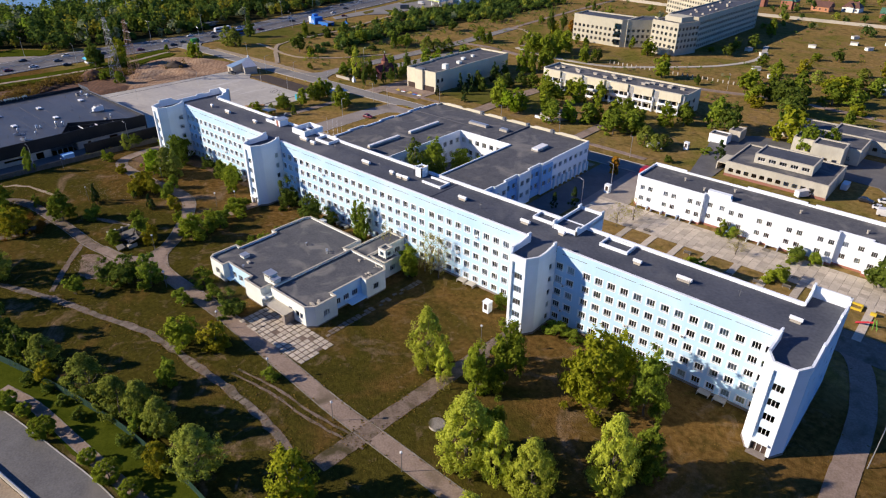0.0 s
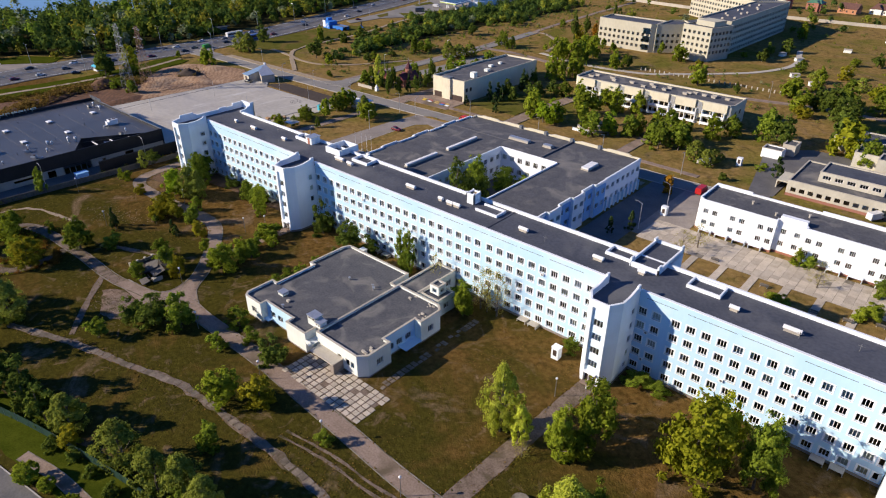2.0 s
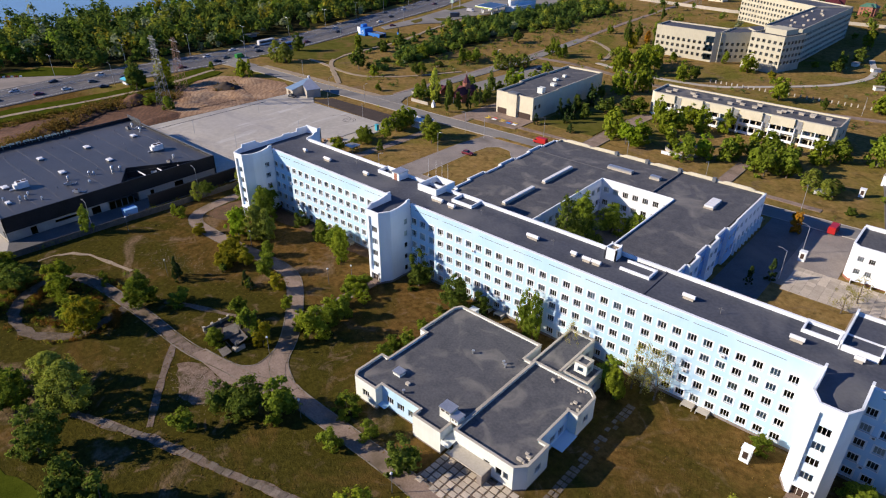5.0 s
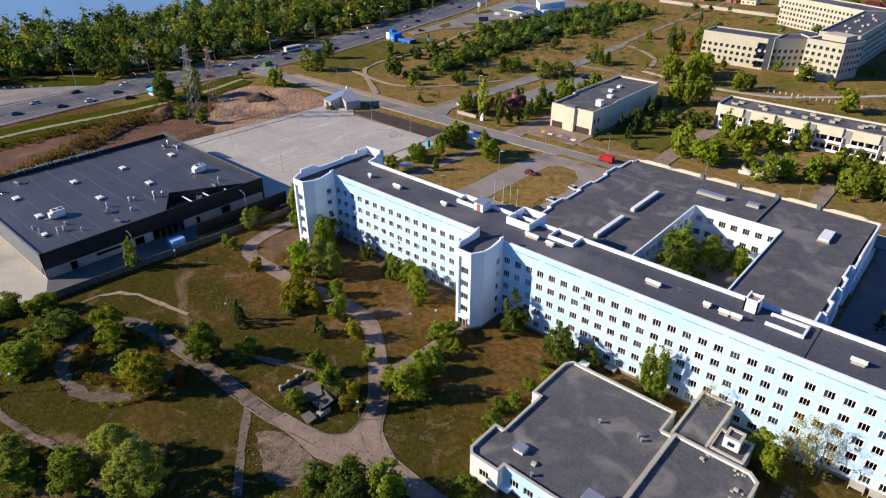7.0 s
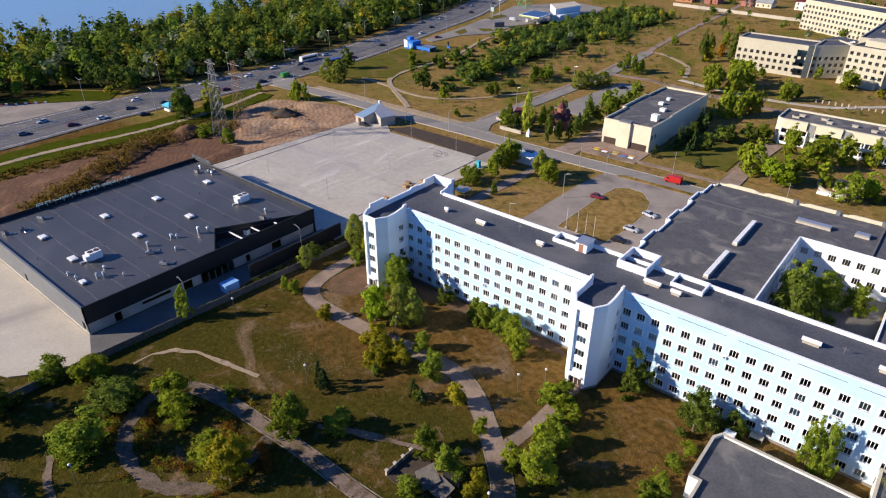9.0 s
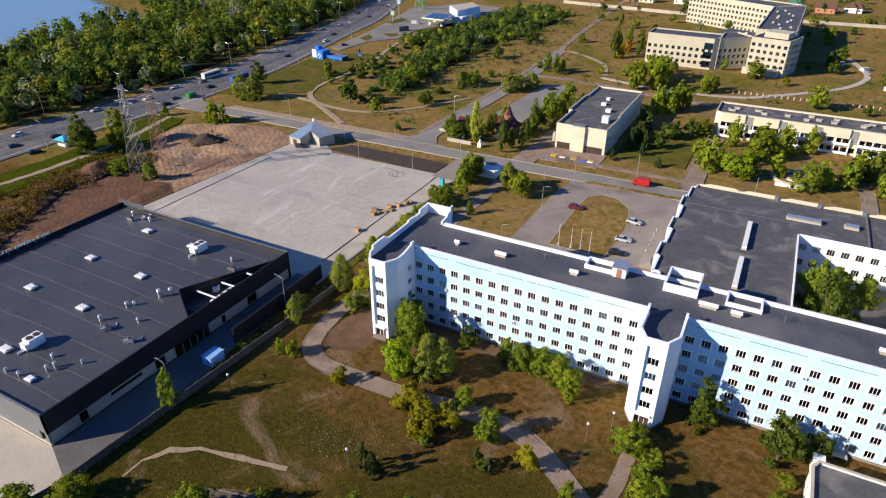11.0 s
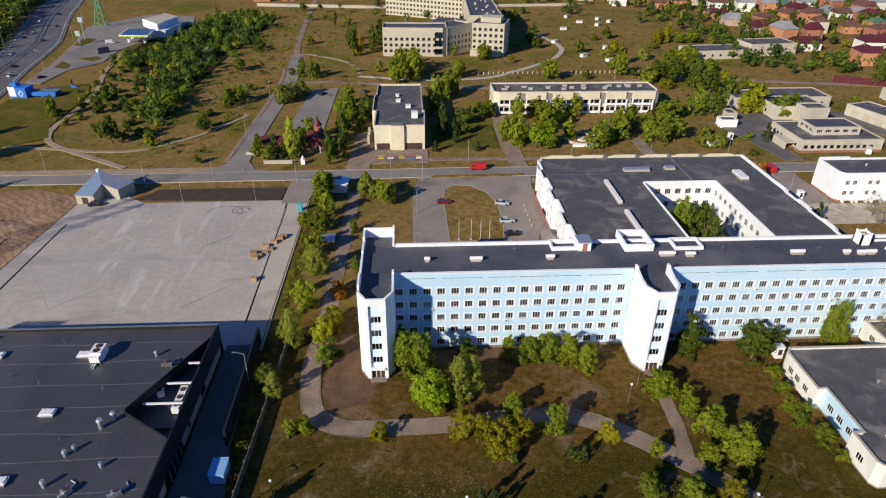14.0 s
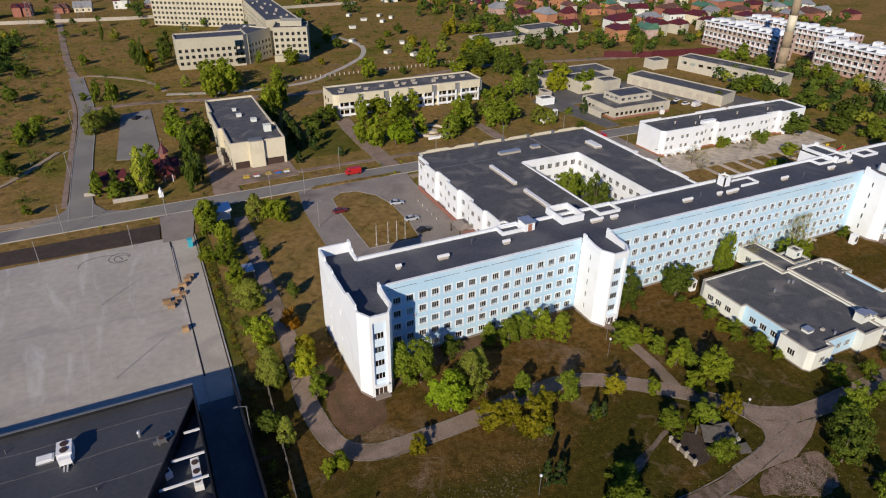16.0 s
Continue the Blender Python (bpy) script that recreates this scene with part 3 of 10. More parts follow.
def stair_bay(cx, west_end=False, east_end=False):
    hw, cy, fy, fw = 3.4, 96.5, 94.0, 1.95
    bay = ward
    zs = [3.3 + 3.15 * k for k in range(4)]
    # west side, chamfers, front fins, east side
    west = [] if west_end else [(3.4, 2.2 + 3.15 * k, 0.5) for k in range(5)]
    east = [] if east_end else [(4.4, 1.2 + 3.15 * k) if west_end else (4.9, 1.3 + 3.15 * k, 1.1) for k in range(5)]

    def side(name, p0, p1, spots, mat):
        return windowed(bay, name, p0, p1, 0.5, 17.4, mat, spots, 1.5, 1.4, border=0.0, thick=0.35)

    if not west_end:
        side("side_wall", (cx - hw, FY), (cx - hw, cy), west, M_TOWER)
    side("chamfer_wall", (cx - hw, cy), (cx - fw, fy), [], M_TOWER)
    side("chamfer_wall", (cx + fw, fy), (cx + hw, cy), [], M_TOWER)
    if not east_end:
        side("side_wall", (cx + hw, cy), (cx + hw, FY), east, M_TOWER)
    front = windowed(bay, "front_wall", (cx - 1.35, fy + 0.45), (cx + 1.35, fy + 0.45), 2.9, 17.4, M_ICE, [(1.35, z + 0.5, 1.9) for z in zs], 1.9, 1.5, border=0.0, thick=0.35)
    for sx in (-1, 1):
        s = Solid().box(min(cx + sx * fw, cx + sx * 1.35), fy, 0.2, max(cx + sx * fw, cx + sx * 1.35), fy + 0.8, 18.2)
        part("fin", s, M_WHITE, bay)
    s = Solid().box(cx - 1.35, fy - 0.5, 2.6, cx + 1.35, fy + 0.8, 2.9)
    part("entrance_canopy", s, M_WHITE, bay)
    s = Solid().box(cx - 1.35, fy + 0.6, 0.2, cx + 1.35, fy + 0.7, 2.6, 0)
    part("entrance_door", s, M_DARKFRAME, bay, "dark glazed entrance door")
    for k in range(4):
        x = cx - 1.3 + 0.86 * k
        part("door_post", Solid().box(x - 0.05, fy + 0.5, 0.2, x + 0.05, fy + 0.6, 2.6), M_PVC, bay)
    part("door_rail", Solid().box(cx - 1.35, fy + 0.48, 2.1, cx + 1.35, fy + 0.5, 2.2), M_PVC, bay)
    s = Solid().box(cx - 1.6, fy - 0.9, 0.0, cx + 1.6, fy + 0.5, 0.16)
    part("door_step", s, M_PLINTH if east_end or west_end else M_PATH, bay)
    s = Solid()
    t = 0.35
    s.prism([(cx - hw - 0.05, FY), (cx - hw - 0.05, cy - 0.05), (cx - fw, fy - 0.05), (cx - fw, fy + 0.3), (cx - hw + 0.3, cy), (cx - hw + 0.3, FY)], 0.0, 0.52)
    s.prism([(cx + fw, fy - 0.05), (cx + hw + 0.05, cy - 0.05), (cx + hw + 0.05, FY), (cx + hw - 0.3, FY), (cx + hw - 0.3, cy), (cx + fw, fy + 0.3)], 0.0, 0.52)
    part("plinth", s, M_PLINTH, bay)
    # parapets
    s = Solid()
    ln = FY - cy
    up = 19.9
    if not west_end:
        s.slope((cx - hw - 0.03, FY - 0.2), (cx - hw - 0.03, cy), [(ln - a - 0.2, z) for a, z in side_profile(ln - 0.2, 19.0, up)][::-1], 0.42)
    if not east_end:
        s.slope((cx + hw + 0.03, cy), (cx + hw + 0.03, FY - 0.2), side_profile(ln - 0.2, 19.0, up), 0.42)
    for a, b in (((cx - hw - 0.03, cy), (cx - fw, fy - 0.03)), ((cx + fw, fy - 0.03), (cx + hw + 0.03, cy))):
        s.wall(a, b, 17.4, 19.0, 0.42)
    s.box(cx - fw, fy - 0.03, 17.4, cx + fw, fy + 0.4, 18.9)
    part("bay_parapet", s, M_WHITE, bay, "white parapet that rises in a curved step")


stair_bay(-213.6, west_end=True)
stair_bay(-158.85)
stair_bay(-62.6)
stair_bay(-11.5, east_end=True)

# gable ends with stepped parapets, and the north stair heads
for xw, sgn, nm in ((-217.05, -1, "west"), (-8.05, 1, "east")):
    if sgn < 0:
        a, b = (xw, 120.9), (xw, 96.5)
    else:
        a, b = (xw, 96.5), (xw, 120.9)
    ln = 24.4
    spots = [(6.2, 2.4 + 3.15 * k, 0.6) for k in range(5)] + ([(13.0, 2.4 + 3.15 * k, 0.6) for k in range(5)] + [(17.8, 2.0 + 3.15 * k, 1.6) for k in range(5)] if sgn > 0 else [(14.0, 2.4 + 3.15 * k, 0.6) for k in (1, 3)])
    windowed(ward, "gable_wall", a, b, 0.5, 17.4, M_WHITE if sgn < 0 else M_BLUE, spots, 1.0, 1.3, border=0.0, label="end wall of the block")
    part("plinth", Solid().wall((a[0] + 0.05 * sgn, a[1]), (b[0] + 0.05 * sgn, b[1]), 0.0, 0.5, 0.4), M_PLINTH, ward)
    if sgn > 0:
        top = [(0, 19.0), (2.4, 19.0), (5.0, 19.45), (5.7, 19.55), (5.75, 19.9), (6.8, 19.9), (6.85, 18.8), (16.0, 18.8), (16.1, 19.2), (17.4, 19.2), (17.5, 19.6), (18.6, 19.6), (18.7, 19.0), (22.8, 19.0), (22.9, 19.9), (ln, 19.9)]
    else:
        top = [(0, 19.0), (0.9, 19.0), (1.0, 19.9), (5.6, 19.9), (5.7, 19.3), (6.6, 19.2), (6.7, 18.8), (15.0, 18.8), (15.1, 19.2), (17.6, 19.2), (17.7, 18.9), (20.2, 18.9), (20.3, 19.7), (ln, 19.7)]
    prof = [(0, 17.4), (ln, 17.4)] + top[::-1]
    if sgn < 0:
        prof = [(ln - p, z) for p, z in prof][::-1]
    s = Solid().slope(a, b, prof, 0.42)
    part("gable_parapet", s, M_WHITE, ward, "white end parapet in steps")
for x0, x1, sgn in ((-216.95, -210.3, 1), (-14.6, -8.15, -1)):
    s = Solid().wall((x1, 120.9), (x0, 120.9), 0.0, 19.9, 0.4)
    xi = x1 if sgn > 0 else x0
    s.wall((xi, NY), (xi, 120.9), 0.0, 17.9, 0.35) if sgn > 0 else s.wall((xi, 120.9), (xi, NY), 0.0, 17.9, 0.35)
    s2 = Solid()
    if sgn > 0:
        s2.slope((xi, NY - 0.6), (xi, 120.9), [(0, 17.9), (5.2, 17.9), (5.2, 20.5), (3.9, 20.5), (3.8, 19.6), (2.6, 19.4), (2.2, 18.9), (0, 18.6)], 0.42)
    else:
        s2.slope((xi, 120.9), (xi, NY - 0.6), [(0, 17.9), (5.2, 17.9), (5.2, 18.6), (3.0, 18.9), (2.6, 19.4), (1.4, 19.6), (1.3, 20.5), (0, 20.5)], 0.42)
    part("stair_head_wall", s, M_WHITE, ward)
    part("stair_head_parapet", s2, M_WHITE, ward)

# roof boxes
def roof_tray(x0, y0, x1, y1, h, open_side=None, z=ROOF):
    s = Solid()
    t = 0.35
    for k, (a, b, c, d) in enumerate(((x0, y0, x1, y0 + t), (x1 - t, y0 + t, x1, y1 - t), (x0, y1 - t, x1, y1), (x0, y0 + t, x0 + t, y1 - t))):
        if open_side != k:
            s.box(a, b, z - 0.01, c, d, z + h)
    s.box(x0 + t, y0 + t, z, x1 - t, y1 - t, z + 0.12, 1)
    return part("roof_kerb_box", s, [M_WHITE, M_BITUMEN], ward, "low white walled box on the roof")


roof_tray(-176.9, 113.0, -171.2, 116.6, 0.9)
roof_tray(-161.4, 112.0, -155.2, 119.0, 1.7)
roof_tray(-150.4, 112.2, -144.2, 116.6, 0.8)
roof_tray(-104.9, 110.6, -98.6, 114.4, 0.6, open_side=3)
roof_tray(-71.8, 112.6, -66.0, 116.6, 0.7)
roof_tray(-53.9, 111.4, -47.4, 115.4, 0.7)
s = Solid().wall((-65.6, 111.6), (-59.6, 111.6), 17.6, 18.7, 0.35).wall((-59.6, 111.6), (-59.6, 123.6), 17.6, 18.9, 0.35).wall((-59.6, 123.6), (-65.8, 123.6), 17.6, 18.9, 0.35).wall((-65.8, 123.6), (-65.8, 111.6), 17.6, 18.9, 0.35)
for y0, y1 in ((111.6, 112.9), (122.3, 123.6)):
    s.box(-59.98, y0, 18.9, -59.6, y1, 19.5).box(-65.8, y0, 18.9, -65.42, y1, 19.5)
s.box(-65.8, 116.4, 0, -59.6, 123.6, 18.0)
part("lift_block", s, M_WHITE, ward, "white walled lift and stair block at the roof edge")
part("lift_block_roof", Solid().box(-65.4, 112.0, 18.0, -60.0, 123.2, 18.25), M_BITUMEN, ward)
s = Solid().box(-171.2, 112.6, ROOF, -168.6, 115.8, 19.6).box(-171.4, 112.4, 19.6, -168.4, 116.0, 19.8, 1).box(-170.4, 112.55, ROOF, -169.4, 112.62, 19.4, 2)
part("roof_access_hut", s, [M_WHITE, M_GALV, M_BRICK], ward, "white roof access hut with a red-brown door")
s = Solid().wall((-109.4, 112.6), (-106.9, 112.6), ROOF - 0.05, 20.2, 0.3).wall((-106.9, 112.6), (-106.9, 115.3), ROOF - 0.05, 20.2, 0.3).wall((-106.9, 115.3), (-109.4, 115.3), ROOF - 0.05, 20.2, 0.3).wall((-109.4, 115.3), (-109.4, 112.6), ROOF - 0.05, 20.2, 0.3)
s.box(-109.1, 112.9, 19.4, -107.2, 115.0, 19.8, 1)
for x in (-109.3, -107.25):
    for y in (112.7, 114.95):
        s.box(x, y, 20.2, x + 0.25, y + 0.25, 20.5)
part("roof_shaft", s, [M_WHITE, M_SAND], ward, "square white shaft with an open sandy top")


def roof_vent(length, at, turn=0.0):
    e = thing("roof_vent", "white metal roof ventilator lying on the bitumen roof", "ventilator", at, turn, group="ventilators on the hospital roof")
    s = Solid()
    s.rod((-length / 2, 0, 0.72), (length / 2, 0, 0.72), 0.40, n=12)
    o = part("drum", s, M_PVC)
    o.parent = e
    s = Solid().box(-length / 2 + 0.2, -0.35, -0.03, length / 2 - 0.2, 0.35, 0.5)
    o = part("curb", s, M_CONC)
    o.parent = e
    return e


for x, y, ln in ((-203.5, 109.6, 1.2), (-193.4, 109.4, 2.6), (-177.9, 109.6, 1.8), (-153.0, 110.0, 3.4), (-148.2, 109.6, 2.0), (-125.0, 109.6, 3.0), (-114.5, 109.2, 1.4), (-111.3, 108.9, 2.0), (-109.2, 109.0, 2.0), (-90.2, 109.4, 2.4), (-71.5, 109.2, 2.4), (-62.4, 110.1, 1.6), (-44.2, 109.6, 1.8), (-34.4, 109.6, 3.0), (-14.2, 109.8, 2.2)):
    roof_vent(ln, (x, y, ROOF), 0)
for x, y in ((-140.5, 111.5), (-120.2, 110.2), (-185.0, 112.5), (-33.0, 108.6), (-24.5, 111.5), (-84.0, 108.5)):
    s = Solid().rod((x, y, ROOF - 0.02), (x, y, ROOF + 1.5), 0.05).rod((x - 0.5, y, ROOF + 1.1), (x + 0.5, y, ROOF + 1.1), 0.03)
    tagged(part("roof_antenna", s, M_STEEL), "thin steel aerial mast on the hospital roof", "antenna", group="aerials")
# entrance canopies along the base
for x in (-178.0, -131.0, -127.5, -92.0, -84.0, -81.2, -24.0, -21.0):
    s = Solid().box(x - 1.1, FY - 1.7, 2.35 - 1.75, x + 1.1, FY + 0.02, 2.47 - 1.75).box(x - 1.1, FY - 1.7, 0.0, x - 0.98, FY - 0.02, 0.62).box(x + 0.98, FY - 1.7, 0.0, x + 1.1, FY - 0.02, 0.62)
    part("cellar_hood", s, M_CONC, ward, "low concrete hood over a cellar window")

# air conditioners on the front
for x, k in ((-56.8, 3), (-56.8, 1), (-203.0, 3), (-150.2, 2), (-136.1, 4), (-127.6, 1), (-119.2, 3), (-86.2, 2), (-80.6, 4), (-41.8, 2), (-30.5, 3), (-187.5, 2)):
    ac = thing("air_conditioner", "small white air conditioner fixed to the front", "air conditioner", (x, FY, 0.4 + 3.15 * k), group="air conditioners")
    part("case", Solid().box(-0.42, -0.36, 0.0, 0.42, -0.06, 0.56), M_PVC).parent = ac
    part("grille", Solid().rod((0.08, -0.39, 0.28), (0.08, -0.35, 0.28), 0.22, n=10), M_STEEL).parent = ac
    part("bracket", Solid().box(-0.36, -0.34, -0.05, -0.30, 0.02, 0.0).box(0.30, -0.34, -0.05, 0.36, 0.02, 0.0), M_STEEL).parent = ac


# ---- single-storey pavilion with its link ----
PH = 5.0
pav = thing("pavilion", "single-storey cream and blue pavilion with a dark felt roof", "building", (-114, 78, 0))


def walled(parent, poly, z0, z1, mats, win=None, thick=0.35, w=1.7, h=1.5, style="white", border=0.0, panes=3, label=""):
    """Closed ring of walls along a plan polygon (against the clock); win: edge number -> list of (s, sill)."""
    win = win or {}
    for i in range(len(poly)):
        a, b = poly[i], poly[(i + 1) % len(poly)]
        m = mats[i % len(mats)] if isinstance(mats, (list, tuple)) else mats
        windowed(parent, "wall", a, b, z0, z1, m, win.get(i, []), w, h, panes, style, border, thick, label)


def inset(poly, d):
    """The polygon moved inwards by d."""
    n, out = len(poly), []
    for i in range(n):
        p, q, r = Vector(poly[i - 1]), Vector(poly[i]), Vector(poly[(i + 1) % n])
        e, f = (q - p).normalized(), (r - q).normalized()
        ne, nf = Vector((-e.y, e.x)), Vector((-f.y, f.x))
        b = ne + nf
        k = d / max(0.3, (1 + ne.dot(nf)) / 2) / 2
        out.append((q.x + b.x * k, q.y + b.y * k))
    return out


def flat_roof(parent, poly, z, mat=None, edge=0.35, lip=0.0, coping=None, thick=0.25, name="roof", label=""):
    """Roof deck within a parapet ring and a coping on the ring."""
    inner = inset(poly, edge)
    s = Solid().prism(inner, z - thick, z)
    part(name, s, mat or M_BITUMEN, parent, label)
    if coping:
        o = inset(poly, -0.06)
        i2 = inset(poly, edge + 0.06)
        s = Solid()
        n = len(poly)
        for k in range(n):
            j = (k + 1) % n
            s.prism([o[k], o[j], i2[j], i2[k]], lip, lip + 0.09)
        part("coping", s, coping, parent)


LP = [(-131.9, 63.6), (-126.4, 63.6), (-126.4, 65.2), (-117.0, 65.2), (-117.0, 63.4), (-110.6, 63.4), (-110.6, 66.4), (-109.2, 66.4), (-109.2, 88.6), (-111.2, 88.6), (-111.2, 94.2), (-131.6, 94.2), (-132.6, 92.6), (-132.6, 82.0), (-131.0, 82.0), (-131.0, 71.4), (-132.8, 71.4), (-132.8, 64.8)]
RP = [(-109.2, 65.2), (-97.0, 65.2), (-95.4, 66.8), (-95.4, 72.8), (-97.2, 72.8), (-97.2, 81.6), (-95.4, 81.6), (-95.4, 87.6), (-97.0, 89.0), (-109.2, 89.0)]
CR, BL = M_CREAM, M_BLUE
walled(pav, LP, 0.4, PH, [CR, CR, BL, CR, CR, CR, CR, CR, CR, CR, CR, CR, CR, CR, BL, CR, CR, CR],
       {0: [(2.8, 1.6)], 2: [(2.0, 1.6), (4.7, 1.6), (7.4, 1.6)], 14: [(2.4, 1.6), (5.2, 1.6), (8.0, 1.6)], 16: [(3.2, 1.6)], 12: [(2.2, 1.6), (4.6, 1.6), (7.4, 1.6)], 10: [(4, 1.6), (8, 1.6), (12, 1.6), (16, 1.6)]})
walled(pav, RP, 0.4, PH + 0.35, [CR, CR, CR, CR, BL, CR, CR, CR, CR, CR],
       {0: [(7.0, 1.7, 1.2), (9.4, 1.7, 1.2), (10.8, 1.7, 1.0)], 2: [(3.0, 1.7)], 4: [(1.6, 1.5), (4.2, 1.5), (6.8, 1.5)], 6: [(3.0, 1.7)]})
part("plinth", Solid().prism(inset(LP, 0.06), 0.0, 0.4), M_PLINTH, pav)
part("plinth", Solid().prism(inset(RP, 0.06), 0.0, 0.4), M_PLINTH, pav)
flat_roof(pav, LP, PH - 0.45, M_BITUMEN2, lip=PH, coping=M_CONC, label="dark felt roof with a sandy patch")
flat_roof(pav, RP, PH - 0.15, M_BITUMEN2, lip=PH + 0.35, coping=M_CONC, label="dark felt roof with rubble in its corners")
# roof shafts
for x0, y0, x1, y1, h in ((-113.6, 66.6, -111.2, 68.6, 6.7), (-110.9, 66.4, -109.4, 68.2, 6.2)):
    s = Solid().box(x0, y0, 4.4, x1, y1, h)
    s.box(x0 - 0.15, y0 - 0.15, h, x1 + 0.15, y1 + 0.15, h + 0.14, 1)
    for k in range(2):
        xa = x0 + 0.3 + k * (x1 - x0 - 0.2) / 2
        s.box(xa, y0 - 0.02, h - 0.6, xa + (x1 - x0) / 2 - 0.4, y0 + 0.0, h - 0.25, 2)
    part("roof_shaft", s, [M_CREAM, M_GALV, M_DARKFRAME], pav, "cream rendered vent shaft with a metal lid")
s = Solid().box(-127.4, 69.0, 4.4, -125.6, 70.6, 5.1).box(-127.5, 68.9, 5.1, -125.5, 70.7, 5.35, 1)
part("roof_hatch", s, [M_CREAM, M_GALV], pav)
s = Solid().box(-123.6, 68.4, 4.4, -122.8, 69.0, 5.0)
part("roof_hatch", s, M_CONC, pav)
for x, y in ((-113.6, 85.0), (-112.8, 84.4), (-120.0, 83.6), (-122.2, 66.6)):
    part("roof_pipe", Solid().rod((x, y, 4.4), (x, y, 5.2), 0.2).rod((x, y, 5.2), (x, y, 5.3), 0.32), M_GALV, pav)
# canopy at the main door, its red brick side and the rear canopy
s = Solid().box(-108.2, 62.4, 2.6, -101.0, 65.3, 2.8)
part("entrance_canopy", s, M_CONC, pav)
s = Solid().box(-102.2, 62.7, 0.0, -101.2, 65.2, 2.6)
part("canopy_wall", s, M_PLINTH, pav, "dark red-brown brick side of the entrance canopy")
s = Solid().box(-110.4, 63.0, 3.0, -108.6, 66.2, 3.2).box(-110.3, 63.2, 3.2, -108.7, 63.35, 3.8)
part("entrance_canopy", s, M_CREAM, pav)
s = Solid().box(-97.4, 76.6, 1.0, -94.9, 81.4, 1.15)
part("side_canopy", s, M_BLUE, pav, "low blue sheet canopy")
part("side_canopy", Solid().box(-126.6, 63.9, 1.0, -124.6, 65.4, 1.12), M_BLUE, pav)
# link to the ward block
link = [(-110.0, 88.8), (-104.2, 88.8), (-104.2, 103.0), (-110.0, 103.0)]
walled(pav, link, 0.3, 4.7, [CR, CR, CR, CR], {1: [(2.5, 1.6), (5.5, 1.6), (8.5, 1.6), (11.5, 1.6)], 3: [(3.5, 1.6), (7.0, 1.6), (10.5, 1.6)]})
flat_roof(pav, link, 4.4, M_BITUMEN2, lip=4.7, coping=M_CONC)
box2 = [(-104.2, 90.6), (-98.6, 90.6), (-98.6, 96.0), (-104.2, 96.0)]
walled(pav, box2, 0.3, 4.6, [CR], {1: [(2.6, 1.6)]})
flat_roof(pav, box2, 4.3, lip=4.6, coping=M_CONC)
tur = [(-102.6, 92.2), (-100.0, 92.2), (-100.0, 94.8), (-102.6, 94.8)]
walled(pav, tur, 4.6, 6.8, [CR], {0: [(1.3, 5.0)], 1: [(1.3, 5.0)]}, w=1.2, h=1.1)
flat_roof(pav, tur, 6.6, lip=6.8, coping=M_CONC)
# rubble on the lower roof
rr = random.Random(5)
for x, y, n in ((-96.8, 68.2, 9), (-97.0, 83.4, 7), (-98.4, 87.0, 5), (-103.0, 87.4, 4)):
    heap = thing("rubble_heap", "pale rubble and broken brick on the pavilion roof", "rubble", (x, y, 4.83), group="rubble heaps")
    for k in range(n):
        a, b = x + rr.uniform(-1.0, 0.9), y + rr.uniform(-1.2, 1.2)
        w = rr.uniform(0.15, 0.45)
        part("rubble_piece", Solid().box(a - w, b - w * 0.6, 4.83, a + w, b + w * 0.6, 4.83 + rr.uniform(0.1, 0.4)), M_CONC, heap)


# ---- two-storey wing with its courtyard ----
WH = 10.4
wing = thing("hospital_wing", "two-storey white hospital wing round a courtyard, dark flat roof", "building", (-132, 150, 0))


def steps(p0, p1, n, out, first=0):
    """Plan points of a wall that steps in and out n times."""
    a, b = Vector(p0), Vector(p1)
    d = (b - a) / n
    nr = Vector((d.y, -d.x)).normalized()
    pts = []
    for i in range(n):
        o = nr * (out if (i + first) % 2 else 0.0)
        pts += [a + d * i + o, a + d * (i + 1) + o]
    return [(p.x, p.y) for p in pts]


east = steps((-99.6, 128.0), (-99.6, 164.0), 6, 0.9) + [(-98.9, 164.0), (-98.9, 186.2)]
west = [(-165.2, 184.0)] + steps((-166.4, 184.0), (-166.4, 131.5), 7, 1.0)
outline = [(-164.8, 117.0), (-99.6, 117.0)] + east + [(-165.2, 186.2)] + west + [(-164.8, 131.5)]
# tidy doubled points
ring = [p for i, p in enumerate(outline) if math.dist(p, outline[i - 1]) > 0.05]
wins = {}
for i, p in enumerate(ring):
    q = ring[(i + 1) % len(ring)]
    ln = math.dist(p, q)
    if ln > 4.5 and not (p[1] < 118 and q[1] < 118) and not (p[1] > 186 and q[1] > 186):
        k = max(1, int(ln / 2.9))
        wins[i] = [((j + 0.5) * ln / k, z) for j in range(k) for z in (2.6, 6.4)]
for i, p in enumerate(ring):
    q = ring[(i + 1) % len(ring)]
    odd = p[0] > -101 and p[1] > 127 and math.dist(p, q) > 4.5 and (round((p[1] - 128) / 6) % 2 == 0 or p[1] > 150) and p[1] < 163
    windowed(wing, "wall", p, q, 0.0, WH - 0.9, M_BLUE2 if odd else M_WHITE, wins.get(i, []), 1.7, 1.6, 3, "white", 0.0, 0.4)
    hgt = WH + (0.35 if (math.dist(p, q) > 4 and i % 4 == 1) else 0.0)
    part("parapet", Solid().wall(*trim(p, q), WH - 0.9, hgt, 0.42), M_BEIGE if p[1] > 185 else M_WHITE, wing)
